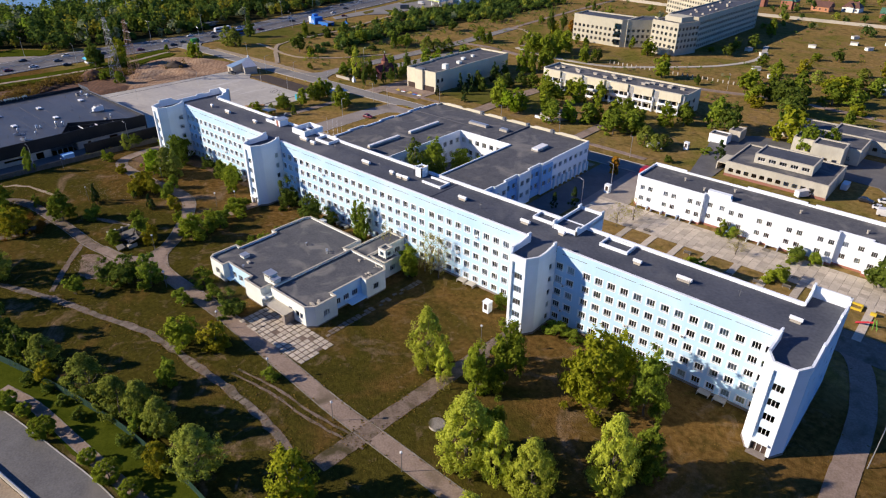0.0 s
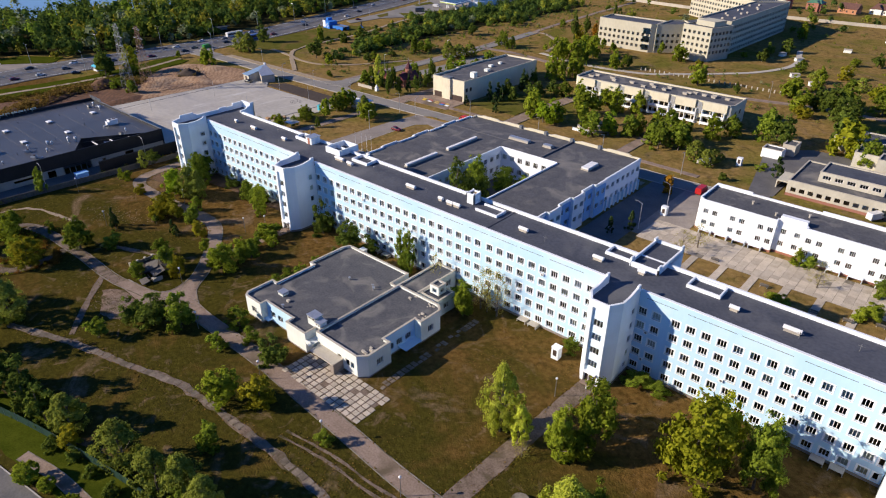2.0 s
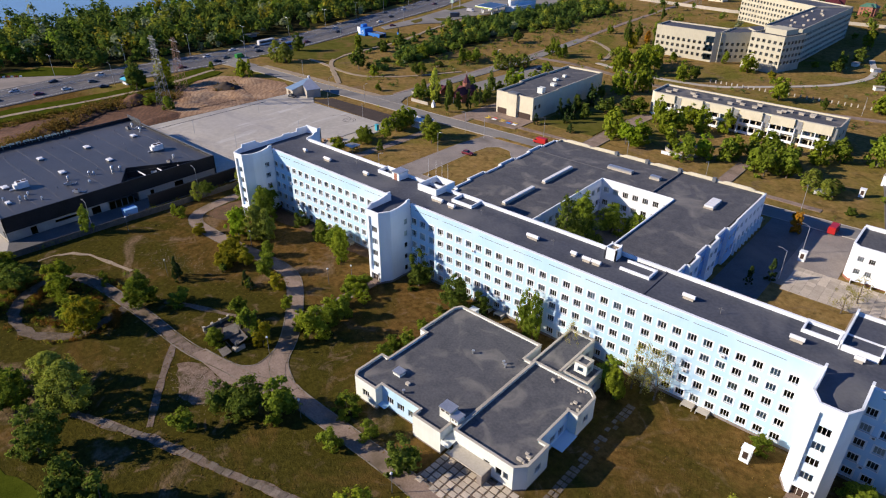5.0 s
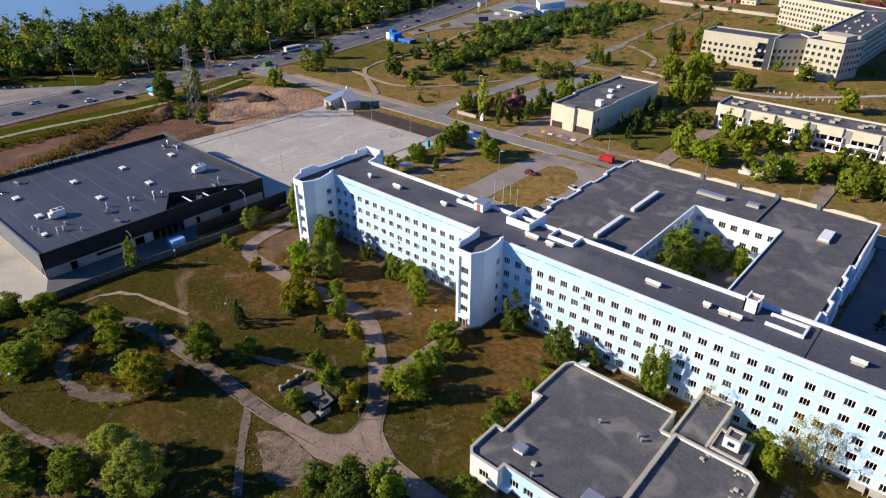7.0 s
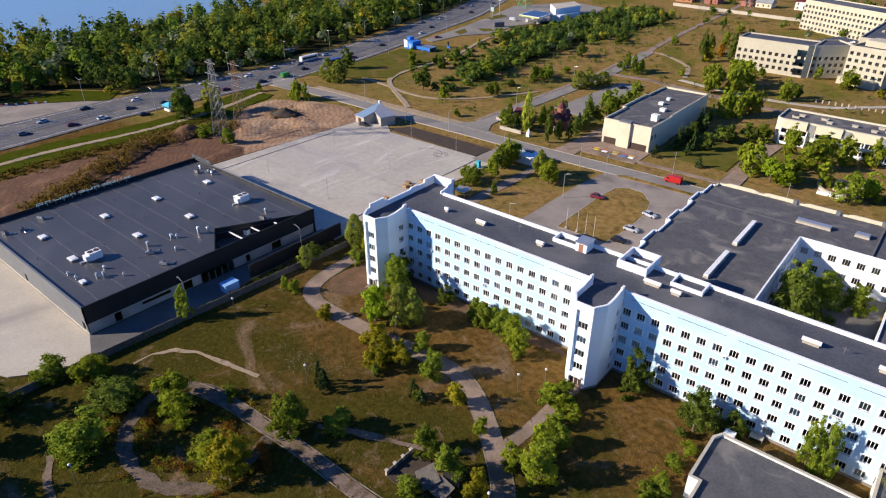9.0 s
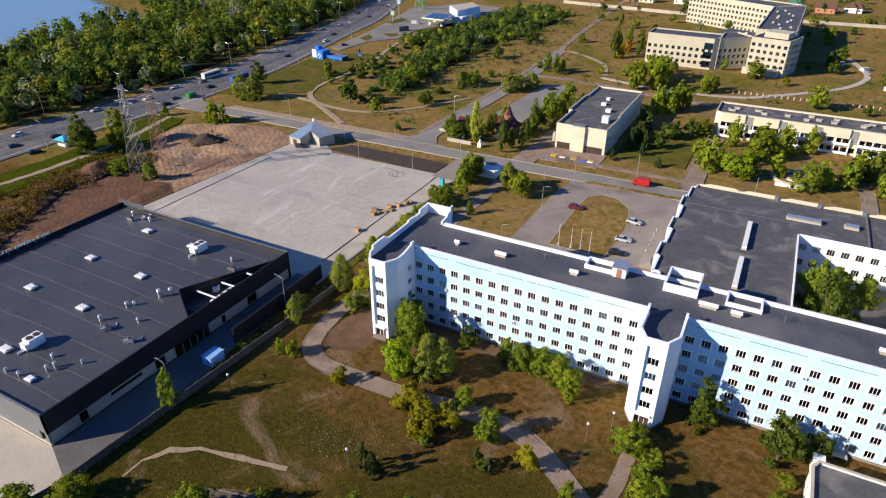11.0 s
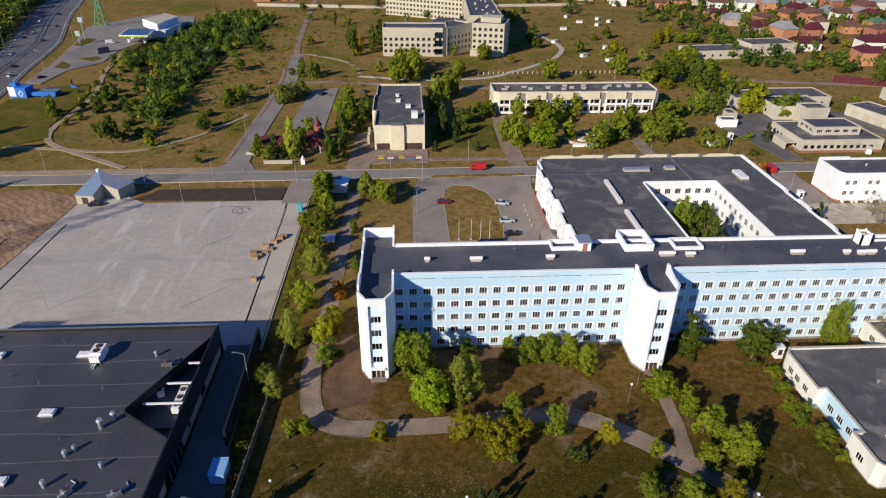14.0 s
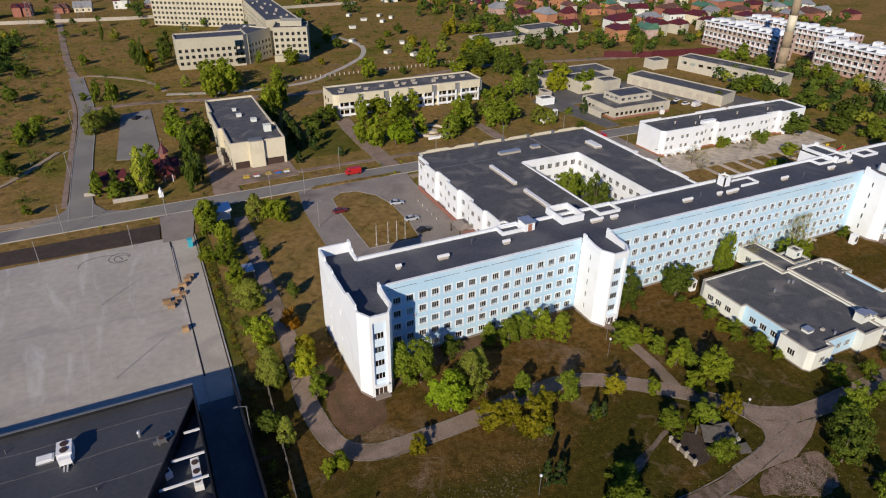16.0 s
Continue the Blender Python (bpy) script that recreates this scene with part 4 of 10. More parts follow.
# north edge: curved raised stretches
for k in range(6):
    x1 = -102.0 - 10.4 * k
    s = Solid()
    s.slope((x1, 186.1), (x1 - 9.0, 186.1), [(0, WH - 0.2), (9.0, WH - 0.2), (9.0, WH + 0.15), (7.8, WH + 0.5), (1.2, WH + 0.5), (0, WH + 0.15)], 0.5)
    part("parapet_crest", s, M_BEIGE, wing, "beige curved parapet crest")
for k in range(4):
    x = -102.0 - 10.4 * (k + 1) - 0.9
    part("parapet_pier", Solid().box(x - 0.5, 185.2, WH - 0.6, x + 0.5, 186.3, WH + 0.7), M_GREYCLAD, wing)
CX0, CX1, CY0, CY1 = -138.2, -116.8, 121.0, 165.6
s = Solid()
s.box(-166.2, 117.3, WH - 0.8, CX0 - 0.35, 185.8, WH - 0.5).box(CX1 + 0.35, 117.3, WH - 0.8, -99.9, 185.8, WH - 0.5)
s.box(CX0 - 0.35, CY1 + 0.35, WH - 0.8, CX1 + 0.35, 185.8, WH - 0.5).box(CX0 - 0.35, 117.3, WH - 0.8, CX1 + 0.35, CY0, WH - 0.5)
part("roof", s, M_BITUMEN2, wing, "dark felt roof with dusty stains")
s = Solid().box(-123.4, CY1 + 1, WH - 0.5, -123.0, 185.6, WH - 0.1).box(-166.0, 172.4, WH - 0.5, CX0, 172.7, WH - 0.42)
part("roof_seam", s, M_SEAM, wing)
# courtyard walls face inwards
for p, q, n in (((CX0, CY0), (CX0, CY1), 14), ((CX0, CY1), (CX1, CY1), 7), ((CX1, CY1), (CX1, CY0), 14), ((CX1, CY0), (CX0, CY0), 0)):
    ln = math.dist(p, q)
    pts = [((j + 0.5) * ln / n, z) for j in range(n) for z in (2.2, 6.2)] if n else []
    windowed(wing, "courtyard_wall", p, q, 0.0, WH - 0.1, M_WHITE, pts, 1.7, 1.7, 3, "white", 0.0, 0.35)
part("floor_slab", Solid().box(-164.4, 117.6, 4.9, CX0 - 0.4, 183.6, 5.1).box(CX1 + 0.4, 117.6, 4.9, -100.0, 185.4, 5.1).box(CX0 - 0.4, CY1 + 0.4, 4.9, CX1 + 0.4, 185.4, 5.1), M_ROOM, wing)
# roof lights
for x, y, lx, ly in ((-149.4, 159.0, 1.2, 15.0), (-149.4, 139.4, 1.2, 14.0), (-137.5, 175.0, 8.0, 1.8), (-126.8, 176.0, 3.2, 1.8), (-107.5, 169.5, 2.6, 6.2)):
    e = thing("roof_light", "long raised rooflight with pale glazed sides on a felt roof", "rooflight", (x, y, WH - 0.5), group="rooflights of the wing")
    s = Solid().box(-lx / 2, -ly / 2, -0.03, lx / 2, ly / 2, 0.5)
    part("curb", s, M_CONC).parent = e
    s = Solid()
    if ly > lx:
        n = max(2, int(ly / 1.5))
        for k in range(n):
            a = -ly / 2 + ly * k / n
            s.slope((lx / 2 - 0.1, a + 0.06), (lx / 2 - 0.1, a + ly / n - 0.06), [(0, 0.5), (ly / n - 0.12, 0.5), (ly / n - 0.12, 0.95), (0, 0.95)], lx - 0.2)
    else:
        s.box(-lx / 2 + 0.1, -ly / 2 + 0.1, 0.5, lx / 2 - 0.1, ly / 2 - 0.1, 0.95)
    part("glazing", s, M_PVC if ly > lx else M_GALV).parent = e
# entrance on the west side
s = Solid().box(-170.6, 137.0, 0.0, -167.6, 143.0, 2.9).box(-171.2, 136.6, 2.9, -167.5, 143.4, 3.15)
part("entrance_porch", s, M_REDPLINTH, wing, "dark red-brown glazed entrance porch")
part("entrance_plinth", Solid().box(-167.9, 150.0, 0.0, -167.45, 181.0, 1.3), M_REDPLINTH, wing, "red-brown lower wall")
# columns of the east side
for k in range(9):
    y = 165.0 + 2.6 * k
    part("column", Solid().box(-98.7, y - 0.2, 0.0, -98.2, y + 0.2, 3.4), M_BLUE, wing)

# ---- two-storey outpatient block ----
out = thing("outpatient_building", "long two-storey white outpatient block with a dark roof", "building", (-36, 178, 0))
OH = 9.4
OP = [(-74.2, 172.8), (-72.8, 171.4), (-53.4, 171.4), (-53.4, 172.6), (-46.6, 172.6), (-46.6, 171.4), (-19.0, 171.4), (-19.0, 172.6), (-12.0, 172.6), (-12.0, 171.4), (1.6, 171.4), (3.0, 173.0), (3.0, 184.4), (-74.2, 184.4)]
ow = {}
for i, p in enumerate(OP):
    q = OP[(i + 1) % len(OP)]
    ln = math.dist(p, q)
    if p[1] < 174 and q[1] < 174 and ln > 5 and p[0] < q[0]:
        k = int(ln / 2.35)
        ow[i] = [((j + 0.5) * ln / k, z) for j in range(k) if (j % 3 != 2 or ln < 8) for z in (2.2, 5.6)]
ow[12] = [(3.0 + 2.6 * k, 5.8) for k in range(3)]
walled(out, OP, 0.6, OH, [M_WHITE], ow, w=1.35, h=1.4)
part("plinth", Solid().prism(inset(OP, -0.05), 0.0, 0.6), M_BRICK, out)
part("floor_slab", Solid().prism(inset(OP, 0.4), 4.6, 4.9), M_ROOM, out)
flat_roof(out, OP, OH - 0.5, M_BITUMEN2, lip=OH, coping=M_WHITE, label="dark felt roof")
for x0, x1 in ((-74.0, -64.0), (-46.0, -30.0), (-28.0, -8.0)):
    part("parapet_crest", Solid().box(x0, 184.0, OH, x1, 184.5, OH + 0.5), M_WHITE, out)
part("roof_box", Solid().box(-53.2, 173.0, OH - 0.5, -46.8, 174.6, OH + 0.9), M_WHITE, out)
for x, y in ((-55.0, 175.2), (-14.0, 177.0), (-48.0, 180.0), (-62.0, 178.6), (-30.0, 178.0)):
    part("roof_pipe", Solid().rod((x, y, OH - 0.5), (x, y, OH + 0.3), 0.25).rod((x, y, OH + 0.3), (x, y, OH + 0.4), 0.4), M_CONC, out)
for k, x in enumerate((-70.5, -66.0, -61.2, -57.0, -44.0, -38.0, -33.0, -27.0, -22.0, -8.0, -3.5)):
    s = Solid().box(x - 1.6, 169.9, 1.0, x + 1.6, 171.5, 1.12).box(x - 1.6, 169.9, 0.0, x - 1.45, 171.4, 1.0).box(x + 1.45, 169.9, 0.0, x + 1.6, 171.4, 1.0)
    part("cellar_hood", s, M_WHITE, out)

# writing and entrance canopy on the west front of the wing
M_BAR = surface("dark_sign_bar", (0.03, 0.03, 0.035), (0.05, 0.05, 0.055), 1.0, 6.0, 0.7, 0.0)
sign = thing("wall_sign", "two lines of dark lettering on the white wall", "sign", (-166.4, 181.0, 8.6))
for z, n in ((9.0, 4), (8.4, 3)):
    for k in range(n):
        y = 183.2 - 1.3 * k
        part("letter_bar", Solid().box(-166.5, y - 1.0, z, -166.38, y, z + 0.3), M_BAR, sign)

can2 = thing("entrance_canopy", "brown hipped canopy over the wing's side entrance", "canopy", (-169.2, 147.0, 0))
s = Solid()
q = [(-171.6, 144.0, 3.0), (-166.9, 144.0, 3.0), (-166.9, 150.4, 3.0), (-171.6, 150.4, 3.0)]
a, b = (-169.0, 145.8, 4.1), (-169.0, 148.6, 4.1)
s.face([q[0], q[1], a]), s.face([q[1], q[2], b, a]), s.face([q[2], q[3], b]), s.face([q[3], q[0], a, b]), s.face(q[::-1])
part("roof", s, M_PLINTH, can2)
for x, y in ((-171.2, 144.4), (-171.2, 150.0)):
    part("post", Solid().box(x - 0.12, y - 0.12, 0.0, x + 0.12, y + 0.12, 3.0), M_DARKFRAME, can2)


# ---- black warehouse ----
ware = thing("warehouse", "low black metal-clad warehouse with a dark flat roof", "building", (-275, 73, 0))
WX0, WX1, WY0, WY1, WZ = -304.6, -246.2, 41.4, 104.0, 7.0
ROOFZ = 6.5
# main walls: south clad grey with pale base, east black
s = Solid().wall((WX0, WY0), (WX1, WY0), 0.9, WZ, 0.3, [(56.2, 57.6, 0.9, 3.0), (26, 27.2, 0.9, 3.0)])
part("south_wall", s, M_GREYCLAD, ware, "grey ribbed metal cladding")
part("base_wall", Solid().box(WX0, WY0 + 0.02, -0.02, WX1, WY0 + 0.4, 0.9), M_CONC, ware)
s = Solid().wall((WX1, WY0), (WX1, WY1), 2.9, WZ + 0.25, 0.3)
part("east_fascia", s, M_BLACK, ware, "deep black metal fascia")
s = Solid().wall((WX1 - 0.5, WY0 + 0.4), (WX1 - 0.5, 69.0), -0.02, 3.1, 0.3, [(5.6, 7.2, 0.02, 2.3), (12, 19, 1.3, 2.1), (22, 24.5, 0.02, 2.3)])
part("base_wall", s, M_CONC, ware, "pale concrete base wall with doors")
s = Solid().wall((WX1 - 0.5, 77.5), (WX1 - 0.5, WY1), -0.02, 3.1, 0.3, [(4, 5.2, 0.02, 2.1), (12, 15.0, 0.02, 2.3)])
part("base_wall", s, M_CONC, ware)
s = Solid().box(WX1 - 6, 69.0, -0.02, WX1 - 5.7, 77.5, 5.0).box(WX1 - 6, 68.7, -0.02, WX1 - 0.5, 69.0, 5.0).box(WX1 - 6, 77.5, -0.02, WX1 - 0.5, 77.8, 5.0)
part("loading_recess", s, M_GREYCLAD, ware)
for y in (70.6, 72.4, 74.2, 76.0):
    part("column", Solid().box(WX1 - 0.4, y - 0.12, -0.02, WX1 - 0.15, y + 0.12, 2.2), M_STEEL, ware)
part("north_wall", Solid().wall((WX1, WY1), (WX0, WY1), -0.02, WZ + 0.2, 0.3), M_BLACK, ware)
part("west_wall", Solid().wall((WX0, WY1), (WX0, WY0), -0.02, WZ + 0.6, 0.3), M_BLACK, ware)
# roof with the sunken triangular plant yard along the east edge
NX = -255.4
s = Solid()
for poly in ([(WX0 + 0.3, WY0 + 0.3), (WX1 - 0.3, WY0 + 0.3), (WX1 - 0.3, 73.4), (NX, 79.2), (WX0 + 0.3, 79.2)],
             [(WX0 + 0.3, 79.2), (NX, 79.2), (WX1 - 0.3, 100.6), (WX1 - 0.3, WY1 - 0.3), (WX0 + 0.3, WY1 - 0.3)]):
    s.prism(poly, ROOFZ - 0.3, ROOFZ)
part("roof", s, M_WAREROOF, ware, "dark bitumen roof with pale lap seams")
part("plant_yard_floor", Solid().prism([(NX, 79.2), (WX1 - 0.3, 73.4), (WX1 - 0.3, 100.6)], 4.2, 4.4), M_WAREROOF, ware)
s = Solid().slope((NX, 79.2), (WX1 - 0.3, 100.6), [(0, 4.3), (23.3, 4.3), (23.3, ROOFZ + 0.3), (0, ROOFZ + 1.3)], 0.2)
s.slope((WX1 - 0.3, 73.4), (NX, 79.2), [(0, 4.3), (10.7, 4.3), (10.7, ROOFZ + 0.9), (0, ROOFZ + 0.25)], 0.2)
part("plant_yard_wall", s, M_BLACK, ware, "black sheet walls of the sunken plant yard")
for y0, y1 in ((82.0, 81.0), (87.2, 86.6), (92.8, 92.4)):
    xa = NX + (y0 - 79.2) * 0.43 + 0.5
    part("beam", Solid().box(xa, y0 - 0.15, 6.2, WX1 - 0.3, y0 + 0.15, 6.5), M_PVC, ware, "white steel beam across the plant yard")
s = Solid()
for k, y in enumerate((45.6, 51.4, 57.6, 63.4, 69.6, 75.4, 81.4, 87.4, 93.6, 99.2)):     # lap seams, laid a little crooked
    end = WX1 - 0.8 if y < 72 or y > 101 else NX + max(0, (y - 79.2)) * 0.43 - 0.8
    rl = random.Random(k)
    n = 7
    pts = [(WX0 + 0.6 + (end - WX0 - 0.6) * j / n, y + rl.uniform(-0.28, 0.28)) for j in range(n + 1)]
    part("roof_lap", ribbon(Solid(), pts, 0.13, ROOFZ - 0.02, ROOFZ + 0.022, step=1.5), M_SEAM, ware)
part("coping", Solid().box(WX0 - 0.05, WY0 - 0.05, WZ, WX1 + 0.05, WY0 + 0.4, WZ + 0.06), M_GREYCLAD, ware)
part("coping", Solid().box(WX0, WY1 - 0.4, WZ + 0.2, WX1, WY1 + 0.06, WZ + 0.28), M_GREYCLAD, ware)
s = Solid()
M_SIGNBACK = surface("pale_green_sign_back", (0.30, 0.42, 0.40), (0.42, 0.54, 0.51), 0.8, 4.0, 0.5, 0.05)
for k in range(12):                        # backs of the raised sign panels on the western roof edge
    y = 55.6 + 2.25 * k
    w = (1.5, 1.2, 1.7)[k % 3]
    s = Solid().box(WX0 + 0.1, y, 7.2, WX0 + 0.3, y + 0.25, 8.2).box(WX0 + 0.1, y + w, 7.2, WX0 + 0.3, y + w + 0.25, 8.2)
    if k % 4 != 2:
        s.box(WX0 + 0.1, y + 0.25, 8.0, WX0 + 0.3, y + w, 8.2)
    if k % 3 != 1:
        s.box(WX0 + 0.1, y + 0.25, 7.6, WX0 + 0.3, y + w, 7.8)
    s.box(WX0 + 0.3, y + 0.3, 6.9, WX0 + 0.4, y + 0.4, 8.1)
    part("sign_panel", s, M_SIGNBACK, ware, "pale green back of a raised sign panel")
s = Solid()
for k in range(16):
    s.box(-305.4 + 0.62 * k, 103.5, 7.0, -305.1 + 0.62 * k, 103.7, 8.6)
s.box(-305.6, 103.55, 7.9, -295.0, 103.65, 8.0)
part("sign_frame", s, M_GREYCLAD, ware, "grey slatted sign frame seen from behind")

for x, y in ((-285.5, 96.0), (-286.0, 80.1), (-286.1, 65.4), (-286.2, 49.7), (-268.7, 80.0), (-269.0, 65.6), (-269.4, 49.7), (-257.0, 46.6), (-269.2, 95.6)):
    k = 0.75 if (x, y) == (-257.0, 46.6) else 1.0
    e = thing("smoke_vent", "square white dome rooflight on the dark warehouse roof", "rooflight", (x, y, ROOFZ), group="rooflights on the warehouse")
    part("curb", Solid().box(-1.15 * k, -0.8 * k, -0.02, 1.15 * k, 0.8 * k, 0.4), M_GREYCLAD).parent = e
    part("dome", Solid().prism([(-1.25 * k, -0.9 * k), (1.25 * k, -0.9 * k), (1.25 * k, 0.9 * k), (-1.25 * k, 0.9 * k)], 0.4, 0.52).prism([(-1.0 * k, -0.65 * k), (1.0 * k, -0.65 * k), (1.0 * k, 0.65 * k), (-1.0 * k, 0.65 * k)], 0.52, 0.66), M_PVC).parent = e
for x, y, t in ((-266.2, 95.0, 90), (-266.0, 53.2, 90)):
    e = thing("rooftop_air_unit", "white boxy air handling unit with twin fans", "air unit", (x, y, ROOFZ), t, group="air units on the warehouse")
    part("housing", Solid().box(-1.3, -1.1, 0.3, 1.7, 1.1, 2.1).box(-2.1, -0.9, 0.4, -1.3, 0.9, 1.6), M_PVC).parent = e
    part("base_frame", Solid().box(-2.1, -1.0, -0.02, 1.7, -0.8, 0.3).box(-2.1, 0.8, -0.02, 1.7, 1.0, 0.3), M_STEEL).parent = e
    for dx in (-0.5, 0.9):
        part("fan", Solid().rod((dx, 0, 2.1), (dx, 0, 2.22), 0.6, n=14), M_DARKFRAME).parent = e
    part("side_grille", Solid().box(1.7, -0.9, 0.5, 1.74, 0.9, 1.9), M_GREYCLAD).parent = e
    part("duct", Solid().box(-3.4, -0.3, 0.1, -2.0, -0.05, 0.35).box(-3.2, 0.2, 0.1, -2.1, 0.45, 0.3), M_GALV).parent = e
for x, y, t, mat in ((-295.6, 44.4, 20, M_STEEL), (-294.4, 48.0, -15, M_STEEL), (-297.8, 54.0, 30, M_GALV), (-294.6, 98.4, 10, M_STEEL), (-292.2, 101.2, 80, M_GALV), (-250.6, 62.6, 35, M_GALV), (-258.0, 63.2, 60, M_GALV), (-252.4, 92.0, 15, M_STEEL)):
    e = thing("roof_fan_unit", "small grey roof fan box with pipes on the warehouse roof", "fan unit", (x, y, ROOFZ), t, group="fan units on the warehouse")
    part("housing", Solid().box(-0.6, -0.5, 0.15, 0.6, 0.5, 1.0).box(-1.3, -0.25, 0.25, -0.6, 0.25, 0.7), mat).parent = e
    part("fan", Solid().rod((0, 0, 1.0), (0, 0, 1.14), 0.42, n=10), M_DARKFRAME).parent = e
    part("foot", Solid().box(-0.7, -0.55, -0.02, -0.45, 0.55, 0.15).box(0.45, -0.55, -0.02, 0.7, 0.55, 0.15), M_STEEL).parent = e
    part("pipe", Solid().rod((0.6, 0.2, 0.3), (1.8, 0.5, 0.12), 0.1, n=6).rod((1.8, 0.5, 0.12), (1.8, 1.6, 0.12), 0.1, n=6), M_GALV).parent = e
rr = random.Random(11)
for x, y, r, h in ((-258.4, 76.4, 0.55, 1.7), (-257.0, 78.2, 0.5, 1.5), (-261.6, 70.6, 0.45, 0.9), (-260.6, 71.6, 0.4, 0.8), (-262.0, 64.6, 0.45, 1.1), (-255.0, 68.0, 0.4, 0.7), (-260.0, 46.4, 0.35, 0.8), (-256.6, 49.6, 0.4, 1.2), (-256.4, 51.0, 0.4, 1.0), (-259.6, 52.6, 0.4, 0.6), (-263.2, 46.0, 0.35, 0.6), (-255.6, 95.0, 0.4, 0.9), (-297.0, 101.0, 0.5, 0.9), (-290.0, 100.6, 0.5, 0.9), (-253.0, 54.0, 0.3, 0.7)):
    e = thing("vent_stack", "short galvanised vent with a cowl on the warehouse roof", "vent", (x, y, ROOFZ), group="vents on the warehouse")
    part("pipe", Solid().rod((0, 0, -0.02), (0, 0, h), r * 0.75, n=10), M_GALV, smooth=False).parent = e
    part("cowl", Solid().rod((0, 0, h - 0.05), (0, 0, h + 0.35), r, r * 0.6, n=10), M_GALV).parent = e
for x, y in ((-296, 94), (-292, 86), (-280, 90), (-278, 72), (-294, 72), (-296, 58), (-280, 58), (-274, 88), (-262, 86), (-275, 100), (-258, 60), (-292, 44.6), (-276, 44.4), (-264, 74), (-271, 58), (-300, 80)):
    tagged(part("vent_pipe", Solid().rod((x, y, ROOFZ - 0.02), (x, y, ROOFZ + 0.7), 0.09, n=6), M_STEEL), "thin grey vent pipe on the warehouse roof", "pipe", group="pipes on the warehouse")
e = thing("condenser", "long white condenser with three round fans in the plant yard", "condenser", (-248.2, 84.2, 4.4))
part("housing", Solid().box(-0.65, -3.0, 0.12, 0.65, 3.0, 1.4), M_PVC).parent = e
part("foot", Solid().box(-0.7, -2.6, -0.02, 0.7, -2.3, 0.12).box(-0.7, 2.3, -0.02, 0.7, 2.6, 0.12), M_STEEL).parent = e
for y in (-1.95, 0.0, 1.95):
    part("fan", Solid().rod((0, y, 1.4), (0, y, 1.5), 0.52, n=14), M_DARKFRAME).parent = e
e = thing("condenser", "small white condenser with one round fan in the plant yard", "condenser", (-252.4, 86.4, 4.4), 20)
part("housing", Solid().box(-0.55, -0.75, 0.0, 0.55, 0.75, 1.2), M_PVC).parent = e
part("fan", Solid().rod((0, 0, 1.2), (0, 0, 1.28), 0.4, n=12), M_DARKFRAME).parent = e
# screen wall of the loading lane, the lane, fence along the park
s = Solid().box(-239.4, 77.4, -0.02, -239.0, 107.0, 4.0)
tagged(part("screen_wall", s, M_BLACK), "tall black sheet screen wall beside the loading lane", "wall", kind="structure")
fence = thing("concrete_fence", "dark weathered concrete panel fence along the park edge", "fence", (-236.6, 60, 0))
n = 34
for k in range(n):
    y = 2.65 + 3.05 * k
    x = -237.6 + (y - 24) * 0.055
    s = Solid().wall((x, y), (x + 0.16, y + 2.9), -0.02, 1.7, 0.12)
    part("panel", s, M_FENCEC, fence)
    part("post", Solid().box(x - 0.12, y + 2.88, -0.02, x + 0.2, y + 3.05, 1.85), M_FENCEC, fence)


# ---- beige block ----
beige = thing("office_block", "beige two-storey block with a dark flat roof", "building", (-210, 250, 0))
BP = [(-219.6, 222.0), (-213.4, 222.0), (-213.4, 221.0), (-208.6, 221.0), (-208.6, 222.0), (-201.0, 222.0), (-200.6, 240.0), (-201.2, 240.0), (-201.2, 279.0), (-220.2, 279.0), (-220.2, 262.0), (-221.0, 262.0), (-221.0, 240.0), (-219.6, 240.0)]
walled(beige, BP, 0.0, 9.5, [M_BEIGE], {5: [(1.8, 4.4, 1.4), (4.6, 4.4, 1.4)], 6: [(3 + 3 * k, z) for k in range(5) for z in (1.4, 5.0)], 8: [(3 + 3.2 * k, z) for k in range(11) for z in (1.4, 5.0)], 11: [(2.5 + 3.2 * k, z) for k in range(6) for z in (1.4, 5.0)], 13: [(2.5 + 3.0 * k, z) for k in range(5) for z in (1.4, 5.0)], 9: [(3 + 3 * k, 5.0) for k in range(5)]}, w=1.6, h=1.7, style="dark")
part("floor_slab", Solid().prism(inset(BP, 0.5), 4.2, 4.5), M_ROOM, beige)
flat_roof(beige, BP, 8.8, M_BITUMEN2, lip=9.5, coping=M_CONC)
# flat dark panels on the wall, painted as the shade inside open porches
for x0, x1 in ((-218.8, -214.0), (-208.2, -202.0)):
    part("porch_recess", Solid().box(x0, 221.9, 0.0, x1, 221.98, 2.6), M_DARKFRAME, beige, "flat dark panel painted as the shade of an open porch")
part("stair_cap", Solid().box(-213.2, 221.2, 8.0, -208.8, 224.0, 10.0), M_GREYCLAD, beige)
for x, y, a, h in ((-207.0, 246.0, 1.0, 1.0), (-211.0, 254.0, 0.9, 0.9), (-204.6, 233.0, 1.2, 2.2), (-211.4, 262.0, 0.7, 0.8)):
    part("roof_vent", Solid().box(x - a, y - a, 8.8, x + a, y + a, 8.8 + h).box(x - a - .1, y - a - .1, 8.8 + h, x + a + .1, y + a + .1, 8.95 + h), M_CREAM, beige)
s = Solid()
for k in range(5):
    s.box(-222.6, 228 + 2.2 * k, 0.0, -221.8, 229.6 + 2.2 * k, 2.4 if k % 2 else 3.4)
part("side_stair", s, M_CONC, beige)

